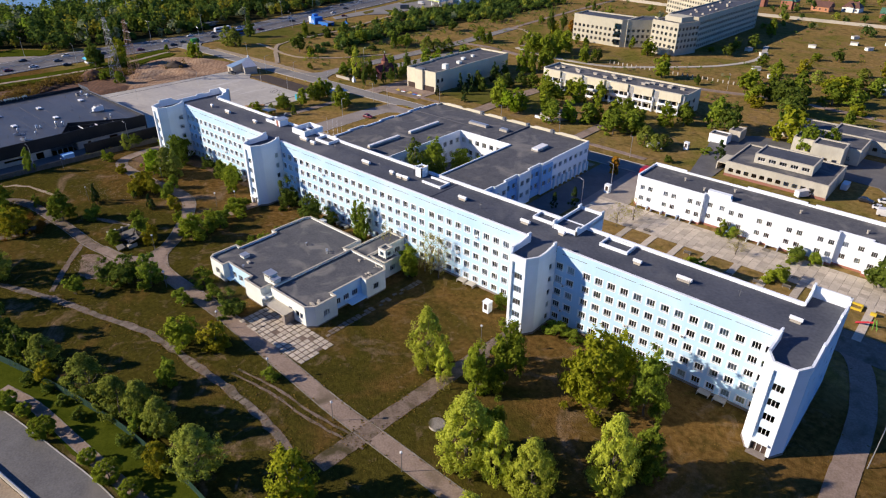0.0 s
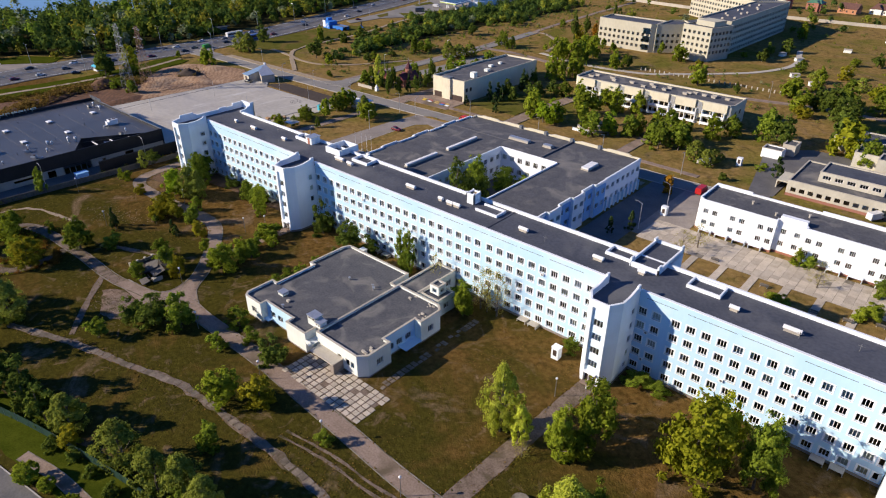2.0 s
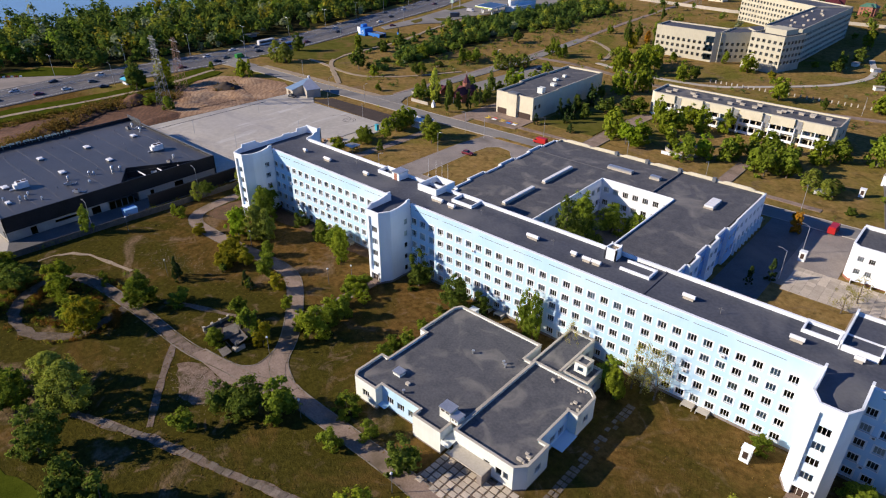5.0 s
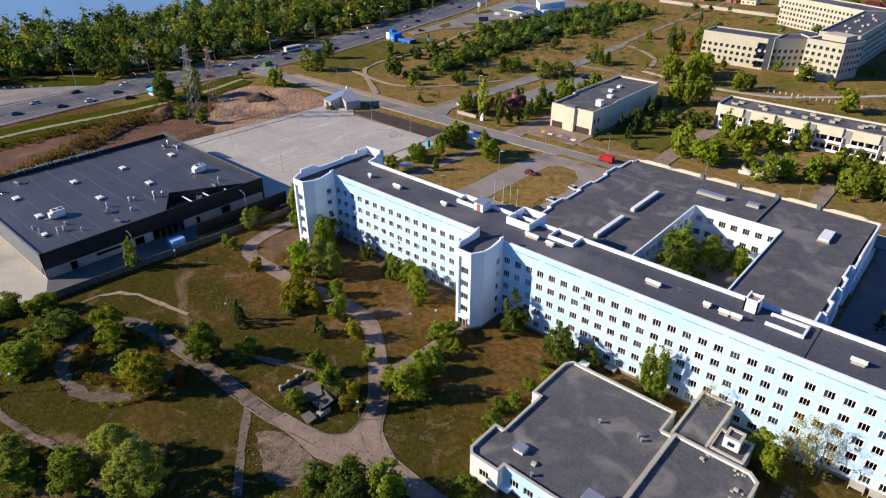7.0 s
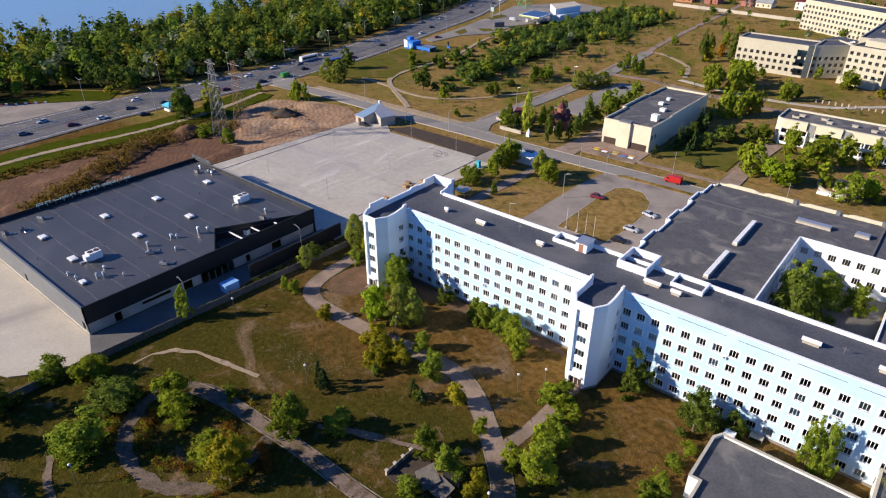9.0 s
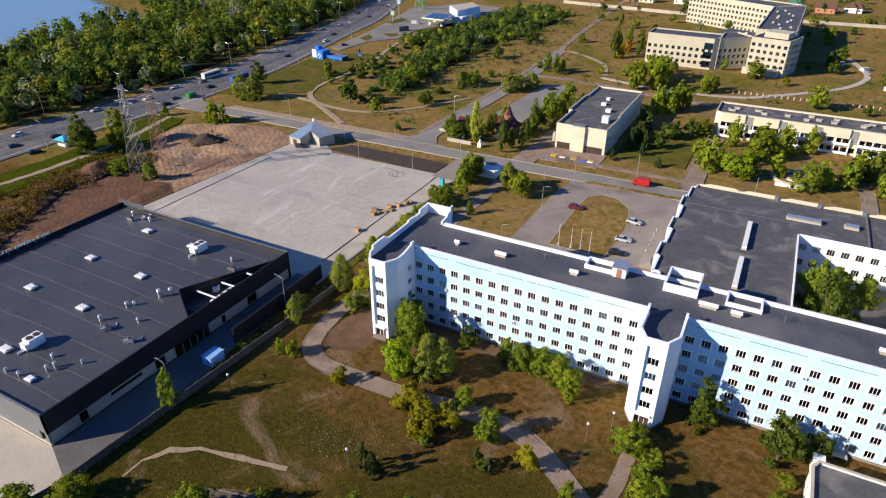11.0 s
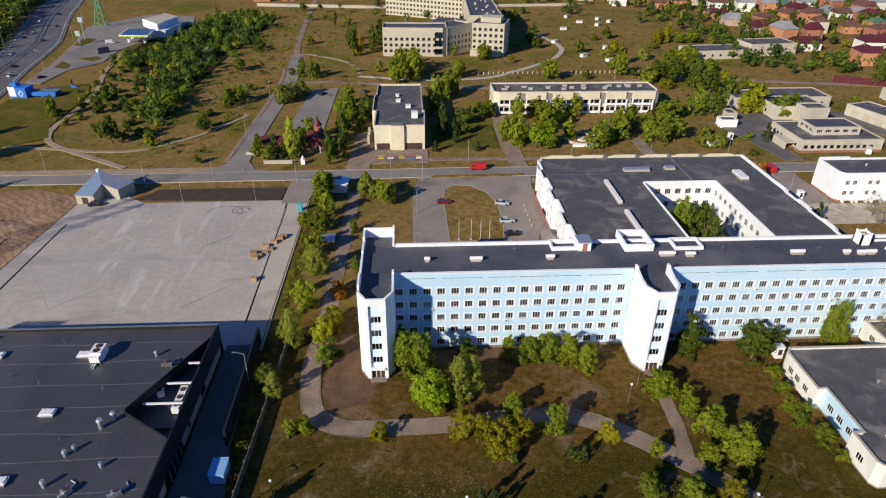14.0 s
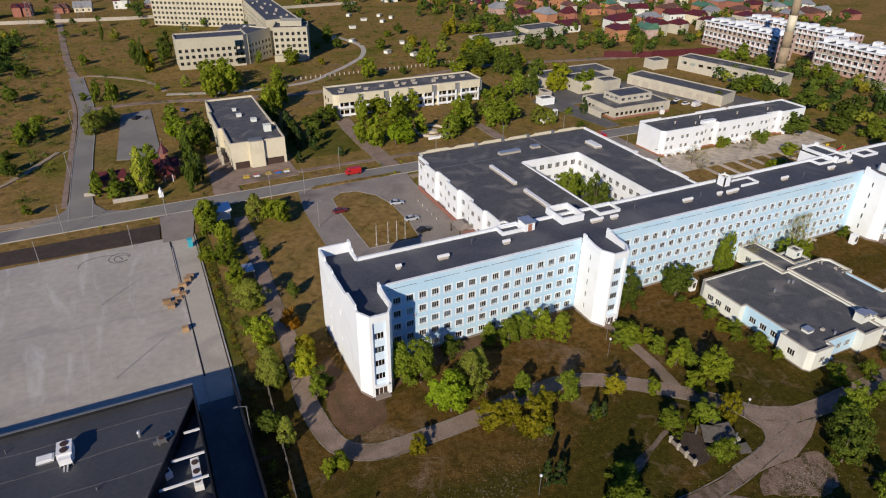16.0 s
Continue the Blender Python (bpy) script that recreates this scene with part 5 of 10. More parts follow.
# ---- long balcony block ----
balc = thing("ward_block", "long beige two-storey block with white balconies", "building", (-135, 272, 0))
x = -170.2
DP = [(-170.2, 266.0), (-168.6, 264.6), (-99.6, 264.6), (-98.4, 266.0), (-98.4, 280.0), (-170.2, 280.0)]
dw = {1: [(1.6 + 2.45 * k, z) for k in range(28) for z in (0.9, 4.2)], 3: [(3, 1.2), (8, 1.2), (3, 4.6), (8, 4.6)], 5: [(3, 1.2), (7, 1.2), (3, 4.6), (7, 4.6)]}
walled(balc, DP, 0.0, 6.4, [M_BEIGE], dw, w=2.0, h=1.8, style="dark")
walled(balc, DP, 6.4, 9.5, [M_BEIGE])
part("floor_slab", Solid().prism(inset(DP, 0.5), 3.3, 3.6), M_ROOM, balc)
flat_roof(balc, DP, 8.9, M_BITUMEN2, lip=9.5, coping=M_CONC)
for k in range(6):
    x0 = -168.0 + 11.6 * k
    part("facade_panel", Solid().box(x0, 263.6, 6.2, x0 + (8.6 if k < 5 else 9.8), 264.7, 9.6), M_BEIGE, balc)
    for z in (0.4, 3.7):
        part("balcony", Solid().box(x0, 263.3, z, x0 + 9.2, 263.5, z + 1.0).box(x0, 263.5, z, x0 + 9.2, 264.6, z + 0.15), M_WHITE, balc, "white solid balcony front")
    for dx in (0.0, 4.4, 8.9):
        part("balcony_pier", Solid().box(x0 + dx, 263.4, 0.0, x0 + dx + 0.35, 264.6, 6.3), M_WHITE, balc)
    part("stair_glazing", Solid().box(x0 + 9.0, 264.3, 4.4, x0 + 11.2, 264.56, 9.0), M_GALV, balc, "pale glazed stair strip")
rr = random.Random(31)
for k in range(8):
    cx = -163 + 8.6 * k
    for j in range(3 if k not in (2, 7) else 1):
        a = cx + rr.uniform(-2.4, 2.4)
        b = 272 + rr.uniform(-2.5, 3)
        s = Solid().box(a - 0.9, b - 0.35, 8.9, a + 0.9, b + 0.35, 9.6).box(a - 1.1, b - 0.5, 9.6, a + 1.1, b + 0.5, 9.8)
        part("roof_vent", s, M_CONC, balc)

# ---- distant hospital complex ----
farh = thing("hospital_complex", "distant pale yellow angular hospital complex of five storeys", "building", (-180, 420, 0))


def strip_block(poly, h, floors, cols, win_edges, foot=1.0, step=3.3):
    win = {}
    for i in win_edges:
        ln = math.dist(poly[i], poly[(i + 1) % len(poly)])
        n = max(1, int(ln / 2.9))
        win[i] = [((j + 0.5) * ln / n, foot + step * f) for j in range(n) for f in range(floors)]
    walled(farh, poly, 0.0, h, [M_YELLOWISH], win, w=1.6, h=1.7, style="far")
    flat_roof(farh, poly, h - 0.6, lip=h, coping=M_CONC)
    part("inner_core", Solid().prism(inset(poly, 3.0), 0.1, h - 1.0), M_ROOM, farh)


strip_block([(-221.0, 376.0), (-186.5, 374.2), (-184.4, 376.2), (-184.4, 391.0), (-221.0, 392.4)], 16.0, 3, 12, (0, 4), 2.2)
strip_block([(-184.2, 376.4), (-168.6, 390.0), (-178.0, 401.0), (-184.2, 396.0)], 16.0, 3, 6, (0,), 2.2)
strip_block([(-169.4, 378.6), (-151.2, 374.0), (-145.8, 391.0), (-163.6, 396.6)], 18.0, 4, 8, (0, 1), 3.8)
part("plinth_block", Solid().prism([(-170.6, 375.2), (-154.0, 371.0), (-153.2, 374.2), (-169.8, 378.4)], 0.0, 3.4), M_YELLOWISH, farh)
part("roof_plant", Solid().prism([(-164.0, 383.0), (-152.6, 380.0), (-149.6, 389.6), (-161.0, 393.0)], 17.6, 20.4), M_YELLOWISH, farh)
strip_block([(-169.0, 397.4), (-149.4, 397.4), (-147.6, 500.0), (-166.0, 485.4)], 19.0, 5, 8, (1, 3))
strip_block([(-223.0, 520.0), (-166.4, 486.0), (-148.0, 500.6), (-219.0, 540.0)], 19.0, 5, 20, (0, 3))
part("low_hall", Solid().prism([(-206.0, 393.0), (-188.0, 396.0), (-166.0, 436.0), (-186.0, 446.0)], 0.0, 10.0), M_YELLOWISH, farh)
part("low_hall_roof", Solid().prism([(-205.0, 394.0), (-188.6, 396.8), (-167.4, 435.6), (-185.6, 444.6)], 10.0, 10.3), M_BITUMEN, farh)
for k in range(12):
    t = k / 12
    a, b = -184 + 8 * t + 1.0, 404 + 30 * t
    part("roof_light", Solid().box(a - 0.7, b - 0.7, 10.3, a + 0.7, b + 0.7, 10.9), M_PVC, farh)
    c, d = -158 + 5 * math.sin(k * 1.7), 406 + 6.0 * k
    part("roof_vent", Solid().box(c - 0.6, d - 0.6, 18.4, c + 0.6, d + 0.6, 19.3), M_CONC, farh)
for k in range(3):
    part("stair_glazing", Solid().box(-191.2, 374.15, 1.2 + 4.6 * k, -186.6, 374.35, 4.4 + 4.6 * k), M_GLASS, farh, "dark corner glazing")

# ---- workshops and service blocks ----
def shed(name, label, poly, h, mat, win=None, roof=None, w=1.5, hw=1.3, style="dark"):
    e = thing(name, label, "building", (poly[0][0], poly[0][1], 0), group="service buildings")
    walled(e, poly, 0.0, h, [mat], win or {}, w=w, h=hw, style=style)
    flat_roof(e, poly, h - 0.35, mat=roof or M_BITUMEN2, lip=h, coping=M_CONC)
    return e


w1 = shed("workshop", "single-storey cream workshop with a raised clerestory", rect(-62.0, 213.6, -30.6, 236.0), 5.0, M_DULL, {0: [(2 + 2.5 * k, 1.6) for k in range(11)], 3: [(3 + 2.6 * k, 1.6) for k in range(7)]})
part("plinth", Solid().wall((-62.06, 213.54), (-30.54, 213.54), 0.0, 0.9, 0.1).wall((-62.06, 236.06), (-62.06, 213.54), 0.0, 0.9, 0.1), M_REDPLINTH, w1, "red-brown base course")
up = [(-55.0, 219.0), (-37.0, 219.0), (-37.0, 230.0), (-55.0, 230.0)]
walled(w1, up, 4.8, 8.0, [M_DULL], {0: [(2.2 + 3.4 * k, 5.8) for k in range(5)], 3: [(2.4 + 3.0 * k, 5.8) for k in range(3)]}, w=2.2, h=1.2)
flat_roof(w1, up, 7.7, lip=8.0, coping=M_CONC)
part("porch", Solid().box(-66.0, 217.0, 2.6, -62.0, 226.0, 2.9).box(-66.0, 217.0, 0, -65.7, 226.0, 2.6), M_DULL, w1)
shed("workshop", "cream workshop with a stepped flat roof", rect(-52.0, 252.0, -30.0, 268.0), 6.0, M_DULL, {0: [(2.5 + 3.2 * k, 1.6) for k in range(6)], 3: [(3, 1.6), (8, 1.6)]})
shed("workshop", "taller cream workshop annex", rect(-44.0, 244.0, -34.0, 251.8), 7.6, M_DULL, {0: [(2, 2.0), (5, 2.0), (8, 2.0)]})
shed("workshop", "low cream service building", rect(-62.0, 268.6, -44.0, 282.0), 5.0, M_DULL, {0: [(2.5 + 3.0 * k, 1.6) for k in range(5)]})
shed("workshop", "low cream service building", rect(-43.6, 268.6, -18.0, 284.0), 5.2, M_DULL, {0: [(2.5 + 3.2 * k, 1.6) for k in range(7)]})
g = shed("garage_row", "long low cream garage row with wide doors", [(-3.6, 209.0), (8.4, 212.6), (-5.0, 262.0), (-17.0, 258.6)], 5.0, M_DULL)
for k in range(8):
    t = 0.06 + 0.115 * k
    a = Vector((-17.0, 258.6)).lerp(Vector((-3.6, 209.0)), t)
    b = Vector((-17.0, 258.6)).lerp(Vector((-3.6, 209.0)), t + 0.07)
    part("garage_door", Solid().wall((a.x - 0.04, a.y), (b.x - 0.04, b.y), 0.1, 3.2, 0.08), M_CONC, g)
shed("outbuilding", "small white shed with a flat roof", rect(-79.0, 243.0, -72.2, 248.0), 3.4, M_WHITE)
shed("outbuilding", "small grey concrete outbuilding in the yard", rect(-74.0, 249.4, -69.6, 256.0), 4.2, M_CONC)
shed("storehouse", "long cream storehouse with a dark roof", [(43.0, 216.0), (56.0, 220.0), (42.0, 276.0), (30.0, 272.6)], 7.0, M_DULL, {3: [(4 + 5 * k, 3.6) for k in range(10)]}, w=2.6)
shed("outbuilding", "small cream outbuilding with a flat roof", rect(16.0, 276.0, 26.0, 284.0), 5.0, M_DULL)
shed("depot", "low cream depot building far behind", [(-44.0, 362.0), (-6.0, 366.0), (-8.0, 382.0), (-46.0, 378.0)], 5.0, M_DULL, {0: [(3 + 5 * k, 1.6) for k in range(7)]})
shed("depot", "low cream depot building far behind", [(-5.6, 370.0), (24.0, 374.0), (22.0, 390.0), (-7.6, 386.0)], 7.0, M_DULL, {0: [(3 + 4 * k, 3.0) for k in range(6)]})
shed("outbuilding", "small cream hut among trees", rect(78.0, 178.0, 90.0, 188.0), 4.6, M_DULL)
s = Solid().wall((36.0, 300.0), (80.0, 292.0), 0.0, 4.0, 0.3).wall((36.0, 300.3), (10.0, 312.0), 0.0, 3.6, 0.3)
tagged(part("boundary_wall", s, M_RED), "tall maroon sheet boundary wall", "wall", kind="structure")

# brick chimney
ch = thing("chimney", "tall round banded brick chimney", "chimney", (66.0, 236.0, 0))
hts = [0, 8, 16, 24, 32, 40, 48, 56]
for i in range(7):
    r0, r1 = 2.9 - 0.21 * i, 2.9 - 0.21 * (i + 1)
    part("brick_stage", Solid().rod((66, 236, hts[i]), (66, 236, hts[i + 1]), r0, r1, 20), [M_SAND, M_SAND, M_SAND, M_BEIGE, M_SAND, M_SAND, M_CREAM][i], ch, smooth=True)

# new flats
M_PINK = surface("pink_brick_facing", (0.40, 0.27, 0.24), (0.50, 0.36, 0.32), 0.3, 3.0, 0.9, 0.1, dirt=(0.55, 0.50, 0.46), amount=0.4)
def flats(x0, y0, x1, y1, h, seed):
    e = thing("apartment_block", "new pink and white apartment block with white roof terraces", "building", (x0, y0, 0), group="apartment blocks")
    poly = rect(x0, y0, x1, y1)
    win = {}
    for i in range(4):
        ln = math.dist(poly[i], poly[(i + 1) % 4])
        n = int(ln / 3.6)
        win[i] = [((j + 0.5) * ln / n, 1.0 + 3.0 * f) for j in range(n) for f in range(int(h / 3.0))] if i in (0, 3) else []
    walled(e, poly, 0.0, h, [M_PINK], win, w=1.7, h=1.8, style="far")
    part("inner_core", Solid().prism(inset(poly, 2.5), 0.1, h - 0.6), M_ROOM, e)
    flat_roof(e, poly, h - 0.3, mat=M_WHITE, lip=h, coping=M_WHITE)
    r = random.Random(seed)
    for f in range(1, int(h / 3.0)):
        part("balcony_band", Solid().box(x0 - 1.0, y0 + 1, 3.0 * f - 0.12, x0 - 0.02, y1 - 1, 3.0 * f + 0.1), M_WHITE, e)
        s = Solid()
        for k in range(int((y1 - y0 - 2) / 3.6)):
            b = y0 + 1.2 + 3.6 * k
            s.box(x0 - 1.0, b, 3.0 * f + 0.1, x0 - 0.9, b + 2.2, 3.0 * f + 1.0).box(x0 - 0.9, b + 2.9, 3.0 * f + 0.1, x0 - 0.02, b + 3.1, 3.0 * f + 2.9)
        tagged(part("balcony_front", s, M_CONC if f % 2 else M_WHITE, e), kind="stuff")
    part("eaves_band", Solid().box(x0 - 1.2, y0 - 0.3, h - 0.5, x0 - 0.02, y1 + 0.3, h + 0.1), M_WHITE, e)
    for k in range(int((y1 - y0) / 6)):
        b = y0 + 3 + 6 * k
        part("roof_terrace", Solid().box(x0 + 2 + r.uniform(0, 3), b, h - 0.3, x1 - 2 - r.uniform(0, 3), b + 3.2, h + r.uniform(1.2, 2.6)), M_WHITE, e)
        part("roof_deck", Solid().box(x0 + 1, b + 3.6, h - 0.3, x1 - 3, b + 5.4, h + 0.25), M_BITUMEN, e)
    return e


flats(94.0, 262.0, 108.0, 318.0, 15.0, 1)
flats(128.0, 244.0, 142.0, 316.0, 15.0, 2)
flats(102.0, 206.0, 116.0, 244.0, 15.0, 3)
flats(128.0, 196.0, 142.0, 236.0, 12.0, 4)

# suburb houses
RS = random.Random(17)
M_ORANGE = surface("orange_brick_wall", (0.42, 0.19, 0.10), (0.50, 0.25, 0.14), 0.4, 5.0, 0.9, 0.2)
HM = [M_BRICK, M_ORANGE, M_PINK, M_BRICK, M_ORANGE, M_DULL, M_CREAM, M_BEIGE]
M_ROOFBROWN = surface("brown_tile_roof", (0.10, 0.05, 0.04), (0.16, 0.08, 0.06), 0.5, 4.0, 0.7, 0.2)
M_ROOFGREY = surface("grey_sheet_roof", (0.22, 0.23, 0.24), (0.3, 0.31, 0.32), 0.5, 4.0, 0.5, 0.1)
M_ROOFGREEN = surface("green_sheet_roof", (0.06, 0.16, 0.10), (0.1, 0.22, 0.15), 0.5, 4.0, 0.5, 0.1)
RM = [M_RED, M_ROOFBROWN, M_RED, M_ROOFGREY, M_ROOFBROWN, M_ROOFGREEN]
RLAB = {"maroon_sheet_roof": "maroon", "brown_tile_roof": "brown", "grey_sheet_roof": "grey", "green_sheet_roof": "green"}
WLAB = {"red_brick_wall": "red brick", "cream_white_paint": "cream", "beige_cladding": "beige", "white_paint": "white", "orange_brick_wall": "orange brick", "pink_brick_facing": "pink brick", "dull_grey_cream_render": "greyish cream"}


def house(x, y, turn, w, d, h):
    wm, rm = RS.choice(HM), RS.choice(RM)
    e = thing("house", f"{WLAB[wm.name]} family house with a {RLAB[rm.name]} pitched roof", "house", (x, y, 0), turn, group="suburb houses")
    part("wall", Solid().box(-w / 2, -d / 2, 0, w / 2, d / 2, h), wm).parent = e
    s = Solid()
    o = 0.5
    rh = RS.uniform(2.4, 4.2)
    p = [(-w / 2 - o, -d / 2 - o, h), (w / 2 + o, -d / 2 - o, h), (w / 2 + o, d / 2 + o, h), (-w / 2 - o, d / 2 + o, h)]
    hip = RS.choice((0.0, w * 0.28))
    a, b = (-w / 2 - o + hip, 0, h + rh), (w / 2 + o - hip, 0, h + rh)
    s.face([p[0], p[1], b, a]), s.face([p[2], p[3], a, b]), s.face([p[1], p[2], b]), s.face([p[3], p[0], a]), s.face([p[3], p[2], p[1], p[0]])
    part("roof", s, rm).parent = e
    part("chimney", Solid().box(w * 0.2, 0.6, h + rh * 0.4, w * 0.2 + 0.8, 1.4, h + rh + 0.7), M_BRICK).parent = e
    if RS.random() < 0.55:                 # a cross gable with its own roof
        g, q = w * RS.uniform(-0.2, 0.2), w * 0.2
        part("gable_bay", Solid().box(g - q, -d / 2 - 1.4, 0, g + q, -d / 2 + 0.1, h + 0.4), wm).parent = e
        s = Solid()
        t = [(g - q - 0.4, -d / 2 - 1.8, h + 0.4), (g + q + 0.4, -d / 2 - 1.8, h + 0.4), (g, -d / 2 - 1.8, h + rh * 0.85), (g - q - 0.4, 0.0, h + 0.4), (g + q + 0.4, 0.0, h + 0.4), (g, 0.0, h + rh * 0.85)]
        s.face([t[0], t[1], t[2]]), s.face([t[1], t[4], t[5], t[2]]), s.face([t[3], t[0], t[2], t[5]]), s.face([t[4], t[3], t[5]]), s.face([t[0], t[3], t[4], t[1]])
        part("gable_roof", s, rm).parent = e
    n = 3
    for k in range(n):
        for z in ((1.0, 4.0) if h > 5 else (1.0,)):
            xx = -w / 2 + (k + 0.5) * w / n
            part("window", Solid().box(xx - 0.6, -d / 2 - 0.04, z, xx + 0.6, -d / 2 + 0.02, z + 1.4), M_DARKFRAME).parent = e
    return e


for row in range(9):
    for k in range(12):
        y = 352 + 31 * row + RS.uniform(-7, 7)
        x0 = 34 + max(0, 430 - y) * 0.2 - max(0, y - 500) * 0.9
        x = x0 + 21 * k + RS.uniform(-5, 5)
        if RS.random() < 0.12 or (x < 150 and y < 345):
            continue
        house(x, y, RS.choice((0, 90)) + RS.uniform(-12, 12), RS.uniform(10, 16), RS.uniform(9, 13), RS.choice((4.6, 6.4, 7.2, 7.8)))
for k in range(16):
    house(-330 + 22 * k + RS.uniform(-5, 5), 585 + RS.uniform(-10, 14) + 3 * k, RS.uniform(-10, 10), RS.uniform(9, 14), RS.uniform(8, 11), RS.choice((3.6, 6.2)))
for x, y in ((-84.8, 503.9), (-63.4, 493.9), (-57.9, 483.0), (-124.0, 419.1), (-112.9, 411.4), (-80.4, 481.2), (-85.6, 394.1), (-98.0, 455.0), (-92.0, 360.0), (-104.0, 372.0), (-70.0, 470.0)):
    e = thing("garden_hut", "small white hut in the dry field", "hut", (x, y, 0), RS.uniform(0, 90), group="white huts in the field")
    part("wall", Solid().box(-2.1, -1.3, 0, 2.1, 1.3, 1.7), M_CREAM).parent = e
    part("roof", Solid().prism([(-2.3, -1.5), (2.3, -1.5), (2.3, 1.5), (-2.3, 1.5)], 1.7, 1.9), M_CONC).parent = e
s = Solid()
for k in range(40):
    x = -170 + 2.6 * k
    s.box(x, 332.0 + 0.06 * k, 0.0, x + 0.5, 332.3 + 0.06 * k, 1.4)
tagged(part("post_row", s, M_CONC), "row of pale concrete fence posts in the field", "fence", kind="stuff")
s = Solid()
s.wall((-330.0, 560.0), (-240.0, 548.0), 0.0, 2.4, 0.2).wall((-240.0, 548.0), (-60.0, 560.0), 0.0, 2.2, 0.2)
tagged(part("boundary_wall", s, M_CONC), "long pale concrete boundary wall", "wall", kind="structure")


# ---- ground, roads, paths ----
def ground_material():
    m = bpy.data.materials.new("dry_grass_ground")
    m.use_nodes = True
    n, l = m.node_tree.nodes, m.node_tree.links
    bs = n["Principled BSDF"]
    bs.inputs["Roughness"].default_value, bs.inputs["Specular IOR Level"].default_value = 0.95, 0.0
    co = n.new("ShaderNodeNewGeometry").outputs["Position"]

    def nz(scale, detail, dist=0.0):
        t = n.new("ShaderNodeTexNoise")
        t.inputs["Scale"].default_value, t.inputs["Detail"].default_value, t.inputs["Distortion"].default_value = scale, detail, dist
        t.inputs["Roughness"].default_value = 0.62
        l.new(co, t.inputs["Vector"])
        return t.outputs["Fac"]

    def rng(v, a, b, lo=0.0, hi=1.0):
        r = n.new("ShaderNodeMapRange")
        r.inputs["From Min"].default_value, r.inputs["From Max"].default_value = a, b
        r.inputs["To Min"].default_value, r.inputs["To Max"].default_value = lo, hi
        l.new(v, r.inputs["Value"])
        return r.outputs[0]

    def mix(f, a, b):
        x = n.new("ShaderNodeMix")
        x.data_type = "RGBA"
        for k, v in ((0, f), (6, a), (7, b)):
            if isinstance(v, tuple):
                x.inputs[k].default_value = rgba(v)
            else:
                l.new(v, x.inputs[k])
        return x.outputs[2]

    fine = rng(nz(1.1, 7.0), 0.36, 0.64)
    green = mix(fine, (0.042, 0.037, 0.007), (0.088, 0.075, 0.014))
    dry = mix(rng(nz(0.8, 7.0), 0.36, 0.64), (0.094, 0.053, 0.015), (0.200, 0.116, 0.036))
    bare = mix(rng(nz(1.4, 5.0), 0.35, 0.65), (0.16, 0.10, 0.055), (0.30, 0.21, 0.135))
    meadow = mix(fine, (0.105, 0.103, 0.019), (0.215, 0.192, 0.040))
    tan = mix(rng(nz(0.5, 7.0), 0.36, 0.64), (0.215, 0.136, 0.045), (0.365, 0.238, 0.090))
    far = n.new("ShaderNodeSeparateXYZ")
    l.new(co, far.inputs[0])
    big = nz(0.022, 6.0, 0.6)
    def add2(u, v):
        q = n.new("ShaderNodeMath")
        q.operation = "ADD"
        l.new(u, q.inputs[0])
        l.new(v, q.inputs[1])
        return q.outputs[0]

    # drier towards the building and the eastern lawn, greener in the park's south
    lean = add2(rng(far.outputs["Y"], 46.0, 92.0, -0.09, 0.13), rng(far.outputs["X"], -104.0, -84.0, 0.0, -0.02))
    near_c = mix(rng(add2(nz(0.035, 7.0, 0.8), lean), 0.46, 0.61), green, dry)
    far_c = mix(rng(big, 0.36, 0.52), meadow, tan)
    far_c = mix(rng(nz(0.09, 8.0, 1.0), 0.50, 0.66, 0.0, 0.42), far_c, meadow)
    c = mix(rng(far.outputs["Y"], 112.0, 124.0), near_c, far_c)
    c = mix(rng(nz(0.05, 9.0, 1.4), 0.58, 0.70), c, bare)
    c = mix(rng(nz(0.17, 9.0, 1.8), 0.575, 0.70, 0.0, 0.75), c, bare)
    c = mix(rng(nz(0.25, 6.0, 0.8), 0.52, 0.66, 0.0, 0.5), c, (0.038, 0.037, 0.009))
    c = mix(rng(nz(6.0, 4.0), 0.35, 0.75, 0.0, 0.4), c, (0.034, 0.028, 0.010))
    l.new(c, bs.inputs["Base Color"])
    bp = n.new("ShaderNodeBump")
    bp.inputs["Strength"].default_value, bp.inputs["Distance"].default_value = 0.8, 0.25
    l.new(nz(2.6, 8.0), bp.inputs["Height"])
    l.new(bp.outputs[0], bs.inputs["Normal"])
    return m


M_GROUND = ground_material()
M_ROUGH = surface("rough_half_green_lawn", (0.070, 0.076, 0.013), (0.135, 0.122, 0.030), 0.2, 4.0, 0.95, 0.5, spec=0.0, dirt=(0.17, 0.115, 0.042), amount=0.5)
M_LAWN = surface("mown_green_lawn", (0.036, 0.050, 0.005), (0.074, 0.088, 0.010), 0.3, 5.0, 0.95, 0.5, spec=0.0)
s = Solid()
s.face([(-560, -3000, 0), (3000, -3000, 0), (3000, 3000, 0), (-560, 3000, 0)])
s.face([(-560, 3000, 0), (-572, 3000, -2.2), (-572, -3000, -2.2), (-560, -3000, 0)])
tagged(part("ground", s, M_GROUND), "dry olive-brown autumn grass with bare patches", "ground", kind="structure")
m = bpy.data.materials.new("river_water")
m.use_nodes = True
b = m.node_tree.nodes["Principled BSDF"]
b.inputs["Base Color"].default_value, b.inputs["Roughness"].default_value = (0.22, 0.31, 0.38, 1), 0.18
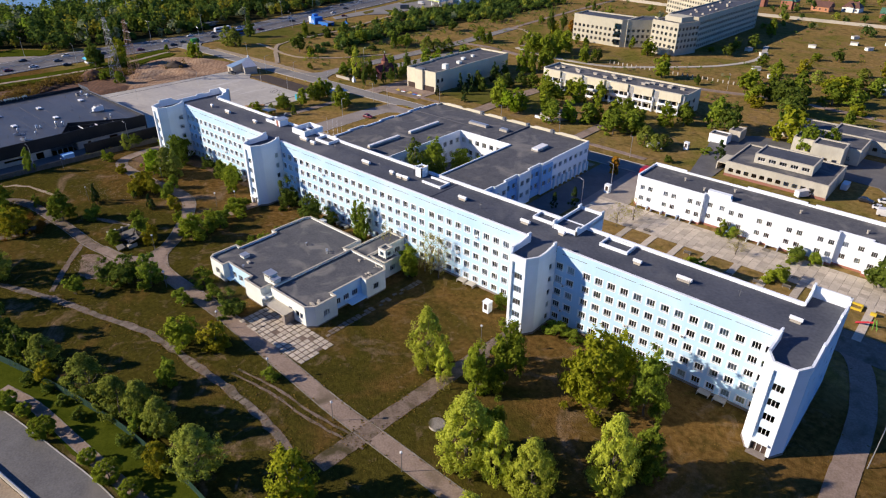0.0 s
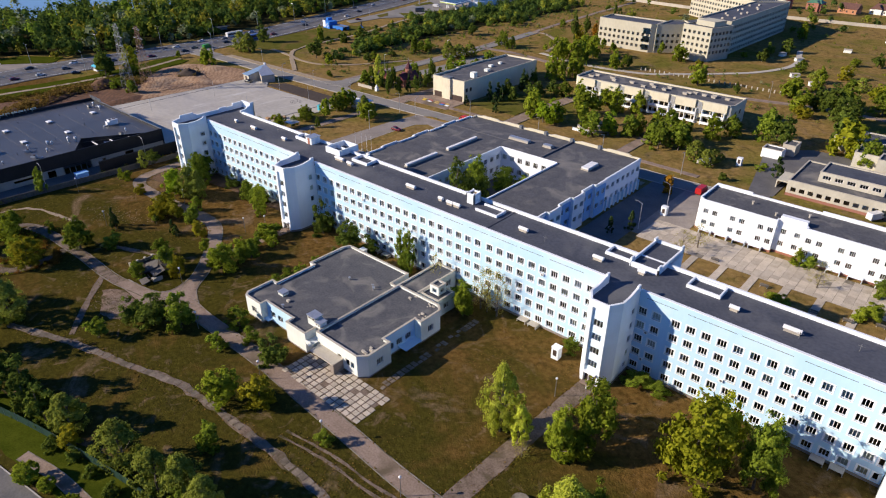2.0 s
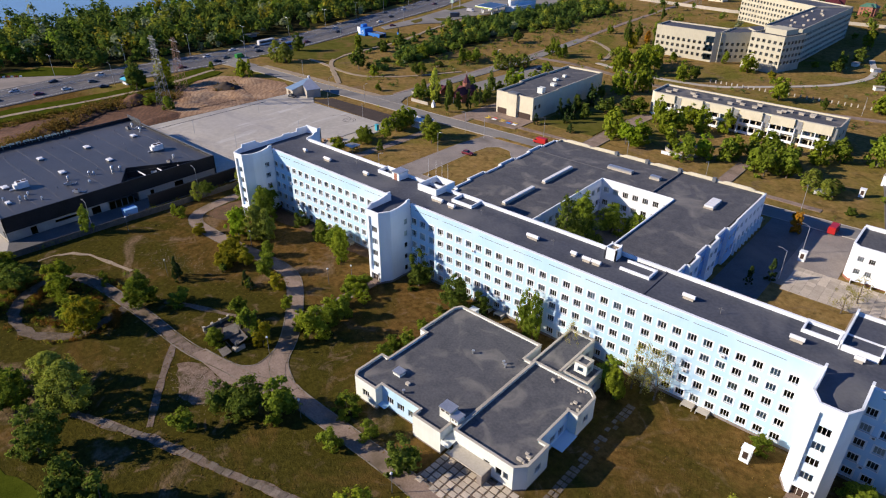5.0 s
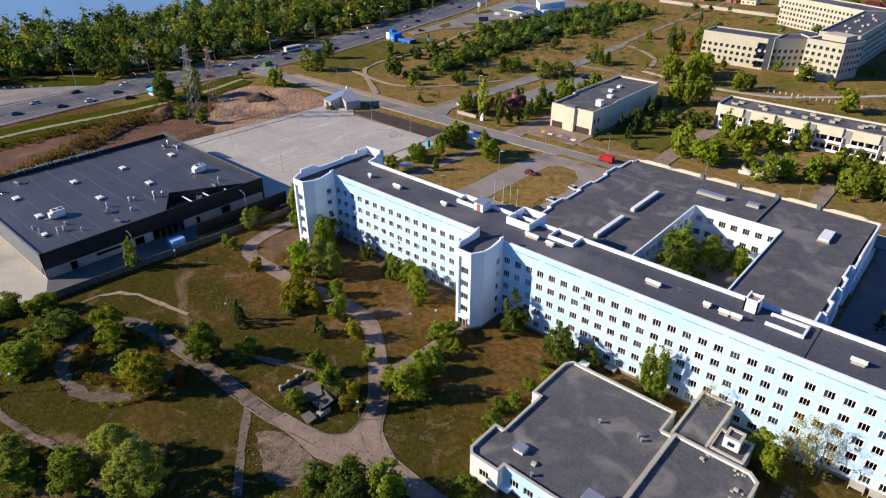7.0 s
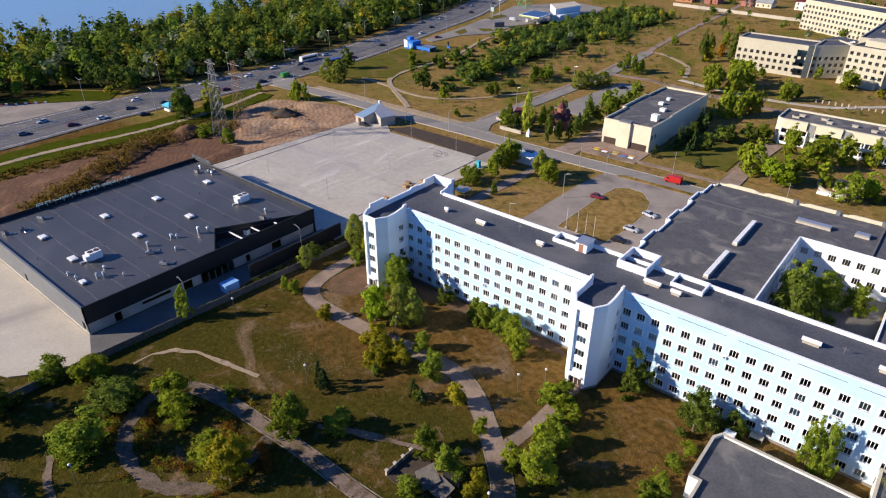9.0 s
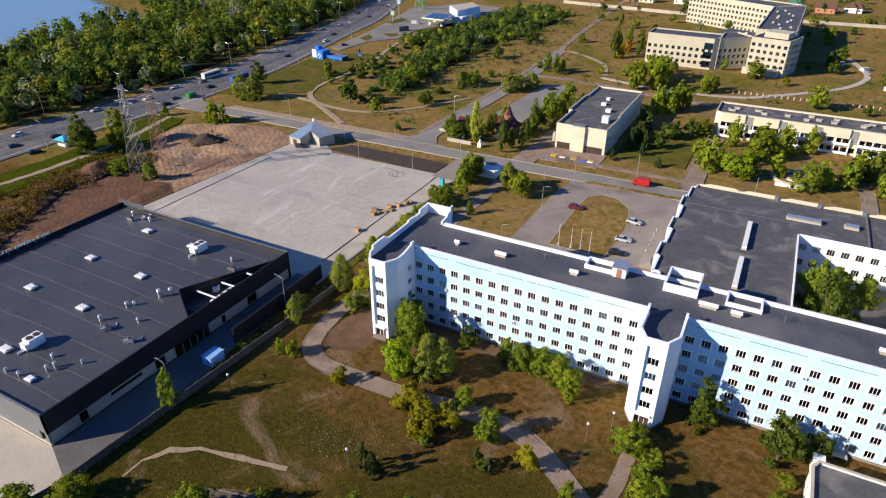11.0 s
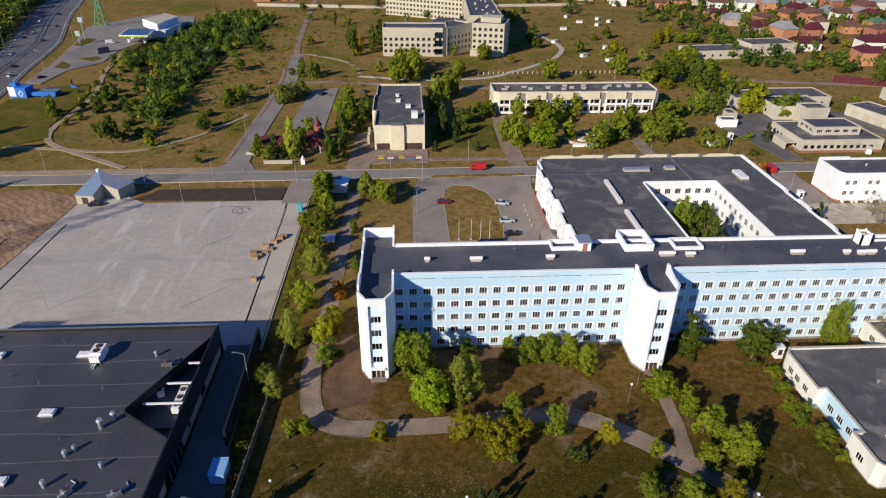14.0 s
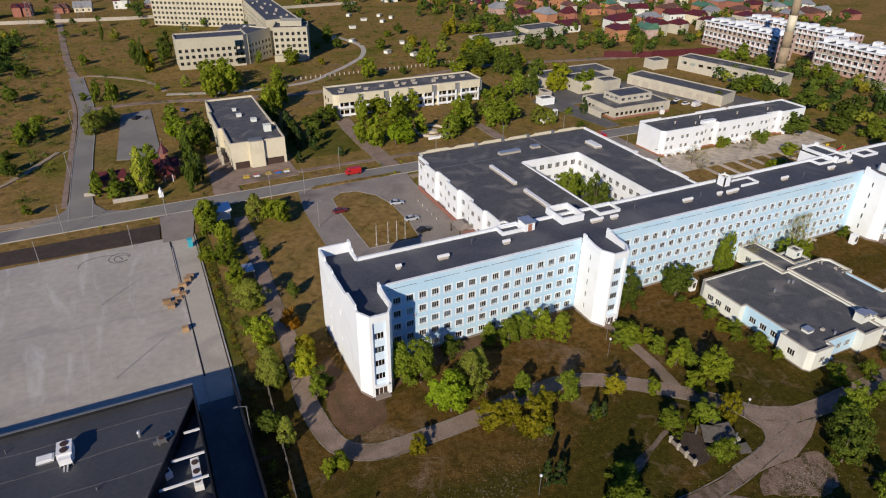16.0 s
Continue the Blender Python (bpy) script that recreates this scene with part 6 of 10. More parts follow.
wv, wb = m.node_tree.nodes.new("ShaderNodeTexNoise"), m.node_tree.nodes.new("ShaderNodeBump")
wv.inputs["Scale"].default_value = 40.0
wb.inputs["Strength"].default_value, wb.inputs["Distance"].default_value = 0.25, 0.3
m.node_tree.links.new(wv.outputs["Fac"], wb.inputs["Height"])
m.node_tree.links.new(wb.outputs[0], b.inputs["Normal"])
s = Solid()
s.face([(-3000, -3000, -1.6), (-569, -3000, -1.6), (-569, 3000, -1.6), (-3000, 3000, -1.6)])
tagged(part("river", s, m), "calm blue-grey river beyond the wooded bank", "water", kind="structure")

s = Solid()
s.face([(-559.0, 332.0, 0.0), (-559.0, 3000.0, 0.0), (-3000.0, 3000.0, 0.0), (-3000.0, 1500.0, 0.0), (-1500.0, 720.0, 0.0), (-760.0, 408.0, 0.0)][::-1])
tagged(part("far_bank", s, M_GROUND), "low wooded river bank beyond the bend", "ground", kind="structure")

_lift = [0.03]
WALKS = []


def paved(name, label, pts, width, mat, kerb=False, ragged=0.0, category="path", step=2.0):
    _lift[0] += 0.004
    z = _lift[0]
    WALKS.append((smooth_line(pts, 1.0), width, mat))
    s = ribbon(Solid(), pts, width, -0.1, z, ragged=ragged, step=step, seed=int(abs(pts[0][0]) * 7))
    o = tagged(part(name, s, mat), label, category, kind="structure")
    if kerb:
        for sg in (-1, 1):
            k = ribbon(Solid(), pts, 0.18, -0.1, z + (0.05 if mat in (M_PATH, M_OLDPATH, M_RINGPATH) else 0.1), offset=sg * (width / 2 + 0.09), step=step)
            part("kerb", k, M_OLDKERB if mat in (M_PATH, M_OLDPATH, M_RINGPATH) else M_KERB, o)
    return o


def area(name, label, poly, mat, category="paving", z=None):
    if z is None:
        _lift[0] += 0.004
    s = Solid().prism(poly, -0.1, _lift[0] if z is None else z)
    return tagged(part(name, s, mat), label, category, kind="structure")


# park paths
paved("path", "worn pinkish concrete park path with kerbs", [(-20, 53.0), (-43.7, 53.0), (-57.4, 53.2), (-73.5, 53.4), (-86.7, 54.2), (-104.4, 55.3), (-115, 55.9), (-129.3, 55.9), (-139.1, 55.9), (-146.5, 56.6)], 3.5, M_PATH, True, 0.12)
paved("path", "worn park path across the lawn", [(-64.9, 42.5), (-64.4, 54.0), (-63.8, 69.5), (-63.0, 84.0), (-62.6, 93.0)], 3.6, M_OLDPATH, False, 0.15)
paved("path", "curving worn park path", [(-144.0, 56.2), (-150.8, 59.5), (-155.6, 65.5), (-160.6, 70.5), (-167.3, 76.2), (-174.5, 81.0), (-181.0, 82.6), (-190.0, 82.3), (-199.5, 81.2), (-212.0, 80.8), (-220.0, 81.3), (-225.4, 85.6), (-227.2, 97.0), (-226.5, 108.0), (-225.8, 120.0), (-225.6, 136.0), (-224.9, 156.0), (-224.5, 184.0)], 3.6, M_PATH, True, 0.05)
paved("path", "broad worn park path", [(-143.0, 55.6), (-150.5, 53.2), (-158.0, 52.0), (-166.9, 50.3), (-174.8, 49.8), (-185.6, 49.8), (-195.4, 49.3), (-206.0, 48.6), (-214.7, 46.7)], 2.7, M_OLDPATH, True, 0.3)
paved("path", "old ring path overgrown at its edges", [(-193.4, 48.5), (-191.6, 43.9), (-190.9, 37.5), (-194.2, 32.6), (-200.5, 29.6), (-208.5, 30.0), (-215.6, 34.3), (-218.4, 41.6), (-215.2, 47.2), (-206.6, 49.0)], 2.5, M_RINGPATH, False, 0.45)
slabs_line = [(-166.9, 26.2), (-157.9, 29.8), (-148.5, 33.3), (-134.1, 37.3), (-122.1, 40.9), (-111.6, 42.1), (-101.6, 42.6), (-92.0, 43.0), (-81.0, 42.8), (-72.2, 41.4), (-63.2, 38.6)]
paved("path", "narrow trodden earth strip under old slabs", slabs_line, 1.7, M_OLDPATH, False, 0.4)
paved("path", "narrow slab path over the grass", [(-173.0, 49.2), (-163.8, 41.6), (-153.4, 33.8)], 1.3, M_OLDPATH, False, 0.2)
paved("path", "narrow trodden track", [(-165.0, 65.4), (-174.0, 62.0), (-182.9, 58.2), (-188.7, 55.3)], 1.3, M_OLDPATH, False, 0.3)
paved("path", "trodden track in the grass", [(-230.4, 42.9), (-230.3, 46.7), (-228.0, 50.4), (-223.8, 53.0), (-218.9, 54.2), (-213.6, 55.2), (-207.8, 56.4)], 1.0, M_SAND, False, 0.4)
paved("path", "old narrow path", [(-218.0, 22.0), (-211.8, 18.8), (-205.0, 17.9), (-199.5, 18.5), (-194.1, 19.8), (-186.8, 21.9)], 1.3, M_OLDPATH, False, 0.2)
paved("path", "concrete apron to the tower door", [(-160.2, 72.0), (-159.2, 79.0), (-158.7, 93.0)], 2.6, M_PATH, False, 0.12)
for dy in (0.0, 1.5):
    paved("path", "trodden wheel track across the lawn", [(-62.0, 50.0 + dy), (-74.0, 48.2 + dy), (-86.0, 47.6 + dy), (-96.0, 46.0 + dy)], 0.45, M_OLDPATH, False, 0.15)

area("paving", "worn pinkish paving where three park paths meet", [(-166.5, 49.5), (-160.0, 49.5), (-153.8, 49.2), (-147.5, 51.2), (-142.0, 54.0), (-142.0, 57.6), (-146.0, 57.6), (-149.4, 60.2), (-153.5, 65.0), (-155.0, 61.5), (-154.2, 58.6), (-153.9, 56.4), (-155.2, 54.4), (-158.6, 53.1), (-166.0, 52.1)], M_PATH, z=_lift[0] + 0.002)
s = ribbon(Solid(), [(-166.0, 52.2), (-158.6, 53.2), (-155.2, 54.5), (-153.8, 56.4), (-154.1, 58.8), (-155.2, 62.0)], 0.18, -0.1, _lift[0] + 0.07, step=0.8)
tagged(part("kerb", s, M_OLDKERB), "old kerb round the gazebo lawn", "kerb", kind="structure")
rq = random.Random(14)
pts = smooth_line([(-165.6, 45.6), (-161.5, 43.6), (-157.0, 41.6), (-153.0, 42.0), (-149.8, 45.0), (-149.6, 48.4), (-153.8, 49.1), (-160.0, 49.3), (-164.6, 48.2), (-165.6, 45.6)], 1.3)[:-1]
area("bare_patch", "trampled bare pinkish earth beside the path", [(p.x + rq.uniform(-.35, .35), p.y + rq.uniform(-.35, .35)) for p in pts], M_BARE, "earth", _lift[0] + 0.001)
BARE_Z = _lift[0] + 0.001

rq = random.Random(15)
pts = smooth_line([(-222.8, 108.0), (-223.8, 99.0), (-224.6, 90.0), (-221.0, 86.4), (-215.6, 87.4), (-213.4, 92.4), (-209.0, 95.6), (-200.0, 98.0), (-186.0, 99.6), (-170.0, 100.0), (-166.0, 102.6), (-208.0, 103.0), (-218.0, 104.0), (-219.6, 110.0), (-222.8, 108.0)], 1.7)[:-1]
area("bare_patch", "trodden red-brown soil round the end of the block", [(p.x + rq.uniform(-.4, .4), p.y + rq.uniform(-.4, .4)) for p in pts], M_BROWN, "earth", 0.02)
pts = smooth_line([(-238.2, 108.0), (-238.0, 130.0), (-237.6, 156.0), (-237.6, 177.0), (-235.0, 177.0), (-235.0, 155.0), (-235.8, 130.0), (-236.0, 108.0), (-238.2, 108.0)], 0.8)[:-1]
area("verge", "narrow strip of dry tan weeds beside the lane", [(p.x + rq.uniform(-.2, .2), p.y) for p in pts], M_ROUGH, "grass", 0.10)
# southern street at the park fence
paved("road", "grey asphalt street with a kerb", [(-420.0, -110.0), (-300.0, -58.0), (-230.0, -26.0), (-175.0, -6.0), (-140.0, 4.0), (-118.1, 8.4), (-100.2, 11.2), (-83.9, 13.2), (-60.0, 13.6), (-20.0, 12.0), (40, 4.0)], 7.4, M_ASPHALT3, True, 0.0, "road")
paved("road", "sandy second carriageway", [(-420.0, -119.0), (-300.0, -67.0), (-230.0, -35.0), (-175.0, -15.0), (-140.0, -4.2), (-118.1, 0.4), (-100.2, 3.2), (-83.9, 5.2), (-60.0, 5.6), (-20.0, 4.0), (40, -4.0)], 7.0, M_SAND, False, 0.0, "road")
paved("verge", "mown bright green verge", [(-170.0, 6.6), (-140.0, 14.4), (-118.1, 18.0), (-100.2, 20.4), (-83.9, 22.0), (-60.0, 22.2), (-20.0, 20.0)], 8.2, M_LAWN, False, 0.3, "grass")
paved("path", "winding concrete footpath on the verge", [(-124.5, 14.4), (-114.8, 16.6), (-100.1, 17.9), (-87.2, 19.0), (-76.0, 19.8), (-50.0, 19.4)], 1.8, M_PATH, True, 0.0)
paved("road", "worn pinkish drive round the end of the block", [(4.4, 50.0), (2.4, 76.0), (1.2, 92.0), (0.8, 103.0), (0.4, 112.0), (-0.6, 120.0), (-3.4, 131.0), (-7.0, 136.0), (-14.0, 139.0), (-30, 140.0), (-60, 140.6)], 4.6, M_PATH, False, 0.06, "road")
area("paving", "weathered slab apron at the corner of the block", [(-9.8, 134.0), (6.0, 133.0), (6.0, 143.0), (-9.8, 143.6)], M_SLAB2, z=_lift[0] + 0.002)

# yard behind the ward block
area("paving", "slab-paved yard behind the ward block", rect(-84.0, 156.2, 4.0, 169.9), M_OLDKERB)
YARD_Z = _lift[0] - 0.03
area("paving", "asphalt service yard beside the wing", rect(-97.6, 124.0, -86.5, 195.4), M_ASPHALT3)
area("paving", "asphalt service yard", rect(-86.5, 158.0, -74.6, 195.4), M_ASPHALT2)
for k in range(9):
    x = -68.0 + 7.6 * k
    area("paving", "narrow slab walk across the lawn strip", rect(x, 140.5, x + 1.8, 156.2), M_SLAB)
area("paving", "dark old asphalt of the courtyard", rect(CX0 + 0.4, CY0 + 0.4, CX1 - 0.4, CY1 - 0.4), M_ASPHALT3, z=0.05)
# forecourt west of the wing
area("paving", "asphalt forecourt and car park", [(-206.8, 118.5), (-168.4, 118.5), (-167.0, 187.0), (-166.0, 195.0), (-204.0, 196.0), (-206.0, 180.0)], M_ASPHALT2)
isl = [(-196.0, 150.0), (-181.2, 150.0), (-180.0, 160.0), (-180.2, 174.0), (-182.4, 182.0), (-187.0, 187.4), (-192.0, 188.2), (-195.6, 185.0), (-196.4, 176.0)]
_lift[0] += 0.004
s = Solid().prism(isl, -0.1, 0.16)
tagged(part("lawn_island", s, M_GROUND), "dry grass island in the car park", "grass", kind="structure")
s = Solid()
n = len(isl)
o = inset(isl, -0.18)
for k in range(n):
    j = (k + 1) % n
    s.prism([o[k], o[j], isl[j], isl[k]], -0.1, 0.22)
tagged(part("kerb", s, M_KERB), "pale concrete kerb of the car park island", "kerb", kind="structure")

# streets
paved("road", "grey asphalt street", [(-384.0, 194.0), (-360.0, 197.0), (-322.0, 197.4), (-292.0, 197.6), (-262.0, 198.2), (-230.0, 198.4), (-190.0, 199.4), (-165.0, 199.2), (-140.0, 199.4), (-100.0, 199.0), (-70.0, 199.6), (-40, 198)], 7.6, M_ASPHALT, True, 0.0, "road")
paved("footway", "pale sandy footway along the street", [(-225.0, 211.0), (-187.5, 211.6), (-140.0, 210.6), (-100.0, 209.4), (-88.0, 209.0)], 2.4, M_PATH, False, 0.1, "pavement")
paved("footway", "pale sandy footway along the street", [(-166.0, 191.8), (-140.0, 191.6), (-110.0, 191.0), (-99.0, 191.0)], 3.0, M_SAND, False, 0.2, "pavement")
paved("footway", "pale sandy footway along the street", [(-362.0, 203.4), (-322.0, 204.2), (-292.0, 204.6), (-273.0, 205.0)], 3.6, M_SAND, False, 0.3, "pavement")
paved("road", "grey asphalt lane going away between dry fields", [(-267.0, 200.0), (-266.8, 250.0), (-265.6, 310.0), (-269.0, 356.0), (-271.0, 380.0)], 6.2, M_ASPHALT, True, 0.0, "road")
paved("road", "narrow far lane", [(-271.0, 380.0), (-274.0, 400.0), (-278.0, 450.0), (-283.1, 534.3), (-290.0, 640.0)], 3.6, M_PATH, False, 0.2, "road")
paved("path", "pale lane edge walk", [(-271.6, 212.0), (-271.0, 250.0), (-270.2, 310.0), (-273.0, 350.0)], 1.6, M_PATH, False, 0.1)
paved("road", "lane between the far lawns", [(-271.0, 378.0), (-262.0, 380.0), (-240.0, 360.0), (-232.0, 336.0)], 2.4, M_SAND, False, 0.3, "path")
paved("road", "narrow road behind the blocks", [(-266.0, 318.0), (-240.0, 318.6), (-200.0, 310.0), (-166.0, 306.0), (-120.0, 312.0), (-65.7, 321.2), (0.1, 310.3), (60.0, 300.0), (120, 296)], 4.0, M_PATH, False, 0.1, "road")
paved("path", "pale walk across the dry field", [(-232.0, 330.0), (-200.0, 322.0), (-166.7, 325.2), (-150.0, 338.0), (-133.7, 354.0), (-120.0, 372.0), (-112.0, 400.0), (-120.0, 440.0)], 3.0, M_CONC, False, 0.1)
area("paving", "asphalt parking place beside the chapel", [(-256.0, 248.0), (-241.0, 244.0), (-240.6, 308.0), (-252.6, 304.0)], M_ASPHALT)
area("paving", "forecourt of the beige block", [(-229.0, 203.0), (-220.6, 203.0), (-220.6, 208.0), (-200.0, 208.6), (-200.0, 222.4), (-219.4, 222.4), (-219.8, 240.0), (-227.0, 240.0)], M_PATH)
paved("path", "slab walk between lawns", [(-168.0, 262.0), (-169.0, 240.0), (-168.4, 203.6)], 6.0, M_PATH, True, 0.0)
paved("path", "slab walk between lawns", [(-118.4, 232.0), (-118.2, 203.4)], 4.0, M_PATH, True, 0.0)
area("lawn", "rough half-green lawn", rect(-198.0, 222.0, -173.0, 250.0), M_ROUGH, "grass")
area("paving", "service yard of the workshops", [(-71.0, 206.0), (-64.0, 206.0), (-64.0, 240.0), (-20.0, 236.0), (8.0, 196.0), (22.0, 206.0), (6.0, 262.0), (-30.0, 262.0), (-66.0, 262.0), (-80.0, 250.0), (-77.0, 238.0)], M_ASPHALT3)
area("lawn", "rough grass plot by the workshop", rect(-64.0, 204.6, -34.0, 210.0), M_GROUND, "grass")

area("road_mouth", "widened mouth of the lane at the street", [(-282.0, 201.2), (-252.0, 201.2), (-260.0, 204.6), (-263.2, 211.0), (-263.8, 218.0), (-270.2, 218.0), (-271.0, 210.0), (-274.4, 204.6)], M_ASPHALT, "road", _lift[0] + 0.002)

# leaf litter with the shade of the crowns painted into its near-black colour
M_SHADELITTER = surface("shaded_leaf_litter", (0.018, 0.020, 0.008), (0.045, 0.040, 0.018), 0.2, 2.0, 0.95, 0.5, spec=0.0)
area("wood_floor", "leaf litter and undergrowth under the wood, darkened as if in shade", [(-557.0, -60.0), (-422.0, -60.0), (-420.0, 36.0), (-450.0, 50.0), (-452.0, 122.0), (-426.0, 140.0), (-420.0, 225.0), (-434.0, 310.0), (-460.0, 405.0), (-498.0, 515.0), (-540.0, 640.0), (-700.0, 640.0), (-557.0, 360.0)], M_SHADELITTER, "ground", 0.02)
area("scrub_floor", "undergrowth under the scrub, darkened as if in shade", [(-312.0, 268.0), (-311.0, 320.0), (-310.0, 380.0), (-306.0, 420.0), (-304.0, 500.0), (-352.0, 500.0), (-370.0, 440.0), (-372.0, 390.0), (-352.0, 352.0), (-330.0, 300.0), (-320.0, 272.0)], M_SHADELITTER, "undergrowth")
# layby west of the highway
area("paving", "paved layby beside the highway", [(-447.0, 60.0), (-414.0, 44.0), (-414.6, 127.0), (-421.0, 121.0), (-430.0, 110.0), (-447.0, 89.0)], M_ASPHALT2)
area("verge", "grass bank behind the layby", [(-447.4, 89.4), (-430.3, 110.6), (-421.3, 121.6), (-416.0, 128.0), (-427.0, 138.0), (-446.0, 122.0)], M_LAWN, "grass")

# the pale empty lot
area("lot", "large pale concrete lot, empty", [(-312.0, 104.4), (-239.0, 104.4), (-238.4, 178.0), (-247.0, 178.4), (-288.0, 177.8), (-296.0, 184.0), (-308.0, 180.0), (-309.6, 150.0)], M_LOT, "lot")
s = Solid()
ribbon(s, [(-243.9, 114.0), (-244.6, 176.0)], 0.5, 0.0, _lift[0] + 0.02)
ribbon(s, [(-305.6, 106.0), (-305.2, 164.4)], 0.5, 0.0, _lift[0] + 0.02)
tagged(part("drain_channel", s, M_BLACK), "dark steel drain line across the lot", "drain", kind="structure")
area("lot_lane", "pale concrete lane along the edge of the lot", [(-244.0, 104.6), (-239.0, 104.6), (-238.4, 178.0), (-244.4, 178.0)], M_CONC, "lane")
part("kerb", ribbon(Solid(), [(-244.1, 106.0), (-244.5, 172.0)], 0.25, 0.0, 0.42), M_KERB, bpy.data.objects["lot_lane"])
s = Solid()
ribbon(s, [(-238.6, 104.0), (-238.0, 178.0)], 0.3, -0.1, 0.32)
tagged(part("kerb", s, M_KERB), "pale kerb along the lot", "kerb", kind="structure")
area("flower_bed", "strip of dark freshly turned soil", [(-291.0, 180.0), (-247.0, 178.6), (-246.4, 188.4), (-287.0, 188.0)], M_SOIL, "soil")
area("paving", "asphalt entry to the lot", [(-246.4, 176.0), (-238.6, 176.0), (-236.0, 194.0), (-246.0, 194.0)], M_ASPHALT2)
# pale lane in a dark asphalt colour: the warehouse's shade is painted in
area("loading_lane", "loading lane beside the warehouse, coloured dark for the shade on it", [(-246.0, 41.0), (-238.8, 36.0), (-236.0, 60.0), (-238.8, 77.0), (-239.2, 106.0), (-246.0, 106.0)], M_ASPHALT3)
area("lot", "pale concrete apron south of the warehouse", [(-330.0, 10.0), (-254.0, 21.0), (-245.0, 25.0), (-240.0, 31.0), (-238.2, 38.0), (-246.0, 41.3), (-330.0, 41.3)], M_CONC, "lot")
def height_sheet(name, label, poly, cell, tall, mat, category, seed, foot=0.0):
    """Rough loose ground inside a plan outline: a grid lifted by layered waves and random knocks, sinking to its edge."""
    rnd = random.Random(seed)
    xs, ys = [p[0] for p in poly], [p[1] for p in poly]

    def inside(x, y):
        c = False
        for (x0, y0), (x1, y1) in zip(poly, poly[1:] + poly[:1]):
            if (y0 > y) != (y1 > y) and x < (x1 - x0) * (y - y0) / (y1 - y0) + x0:
                c = not c
        return c

    def edge(x, y):
        best = 1e9
        for (x0, y0), (x1, y1) in zip(poly, poly[1:] + poly[:1]):
            dx, dy = x1 - x0, y1 - y0
            u = max(0.0, min(1.0, ((x - x0) * dx + (y - y0) * dy) / (dx * dx + dy * dy)))
            best = min(best, math.hypot(x - x0 - u * dx, y - y0 - u * dy))
        return best

    s, idx = Solid(), {}
    waves = [(rnd.uniform(0.06, 0.5), rnd.uniform(0, 6.28), rnd.uniform(0, 6.28)) for k in range(9)]
    nx, ny = int((max(xs) - min(xs)) / cell), int((max(ys) - min(ys)) / cell)
    for i in range(nx + 1):
        for j in range(ny + 1):
            x, y = min(xs) + i * cell, min(ys) + j * cell
            if inside(x, y):
                h = sum(math.sin(f * (x * math.cos(a) + y * math.sin(a)) + p) / (1 + 4 * f) for f, a, p in waves) / 2.2
                z = foot + tall * min(1.0, edge(x, y) / 5.0) * max(-0.12, h + rnd.uniform(-0.12, 0.12)) + 0.14 * min(1.0, edge(x, y) / 1.5)
                idx[(i, j)] = len(s.v)
                s.v.append((x + rnd.uniform(-.3, .3) * cell, y + rnd.uniform(-.3, .3) * cell, max(z, 0.03)))
    for (i, j), v in idx.items():
        q = [idx.get((i + 1, j)), idx.get((i + 1, j + 1)), idx.get((i, j + 1))]
        if None not in q:
            s.f.append((v, *q))
            s.m.append(0)
    return tagged(part(name, s, mat, smooth=True), label, category, kind="structure")


EARTH = [(-351.0, 60.0), (-306.0, 44.0), (-305.2, 104.0), (-312.6, 104.4), (-311.4, 126.0), (-318.0, 131.0), (-326.0, 128.0), (-334.0, 136.0), (-341.0, 140.0), (-345.0, 104.0), (-352.0, 84.0)]
EARTH2 = [(-311.4, 126.0), (-309.8, 150.0), (-308.2, 182.0), (-326.0, 190.0), (-347.0, 185.0), (-360.0, 176.0), (-360.0, 162.0), (-341.0, 140.0), (-334.0, 136.0), (-326.0, 128.0), (-318.0, 131.0)]
area("earthworks", "red-brown bare earth of a building site", EARTH, M_DIRT, "earth")
area("earthworks", "sandy tan bare earth of a building site", EARTH2, M_TANDIRT, "earth")
height_sheet("earth_ground", "churned red-brown soil with ridges and hollows", EARTH, 1.0, 1.3, M_DIRT, "earth", 3)
height_sheet("earth_ground", "churned sandy tan soil with ridges and hollows", EARTH2, 1.0, 1.2, M_TANDIRT, "earth", 5)
height_sheet("earth_bank", "long weedy bank of dug-out brown soil", [(-317.0, 60.0), (-323.0, 58.0), (-333.0, 72.0), (-345.0, 90.0), (-354.0, 108.0), (-354.0, 120.0), (-349.0, 137.0), (-340.0, 136.0), (-341.0, 118.0), (-341.0, 110.0), (-333.0, 95.0), (-321.0, 76.0)], 1.0, 3.2, M_DIRT, "earth", 6, 0.5)
height_sheet("spoil_heap", "long heap of dug-out sandy soil", [(-336.0, 138.0), (-318.0, 136.0), (-316.0, 164.0), (-330.0, 170.0), (-340.0, 150.0)], 0.9, 2.2, M_TANDIRT, "earth", 4, 0.4)
height_sheet("root_heap", "dark heap of grubbed-out roots and soil", [(-344.0, 161.0), (-336.0, 158.0), (-330.0, 163.0), (-332.0, 170.0), (-341.0, 170.0)], 0.7, 3.4, M_SOIL, "earth", 8, 0.5)

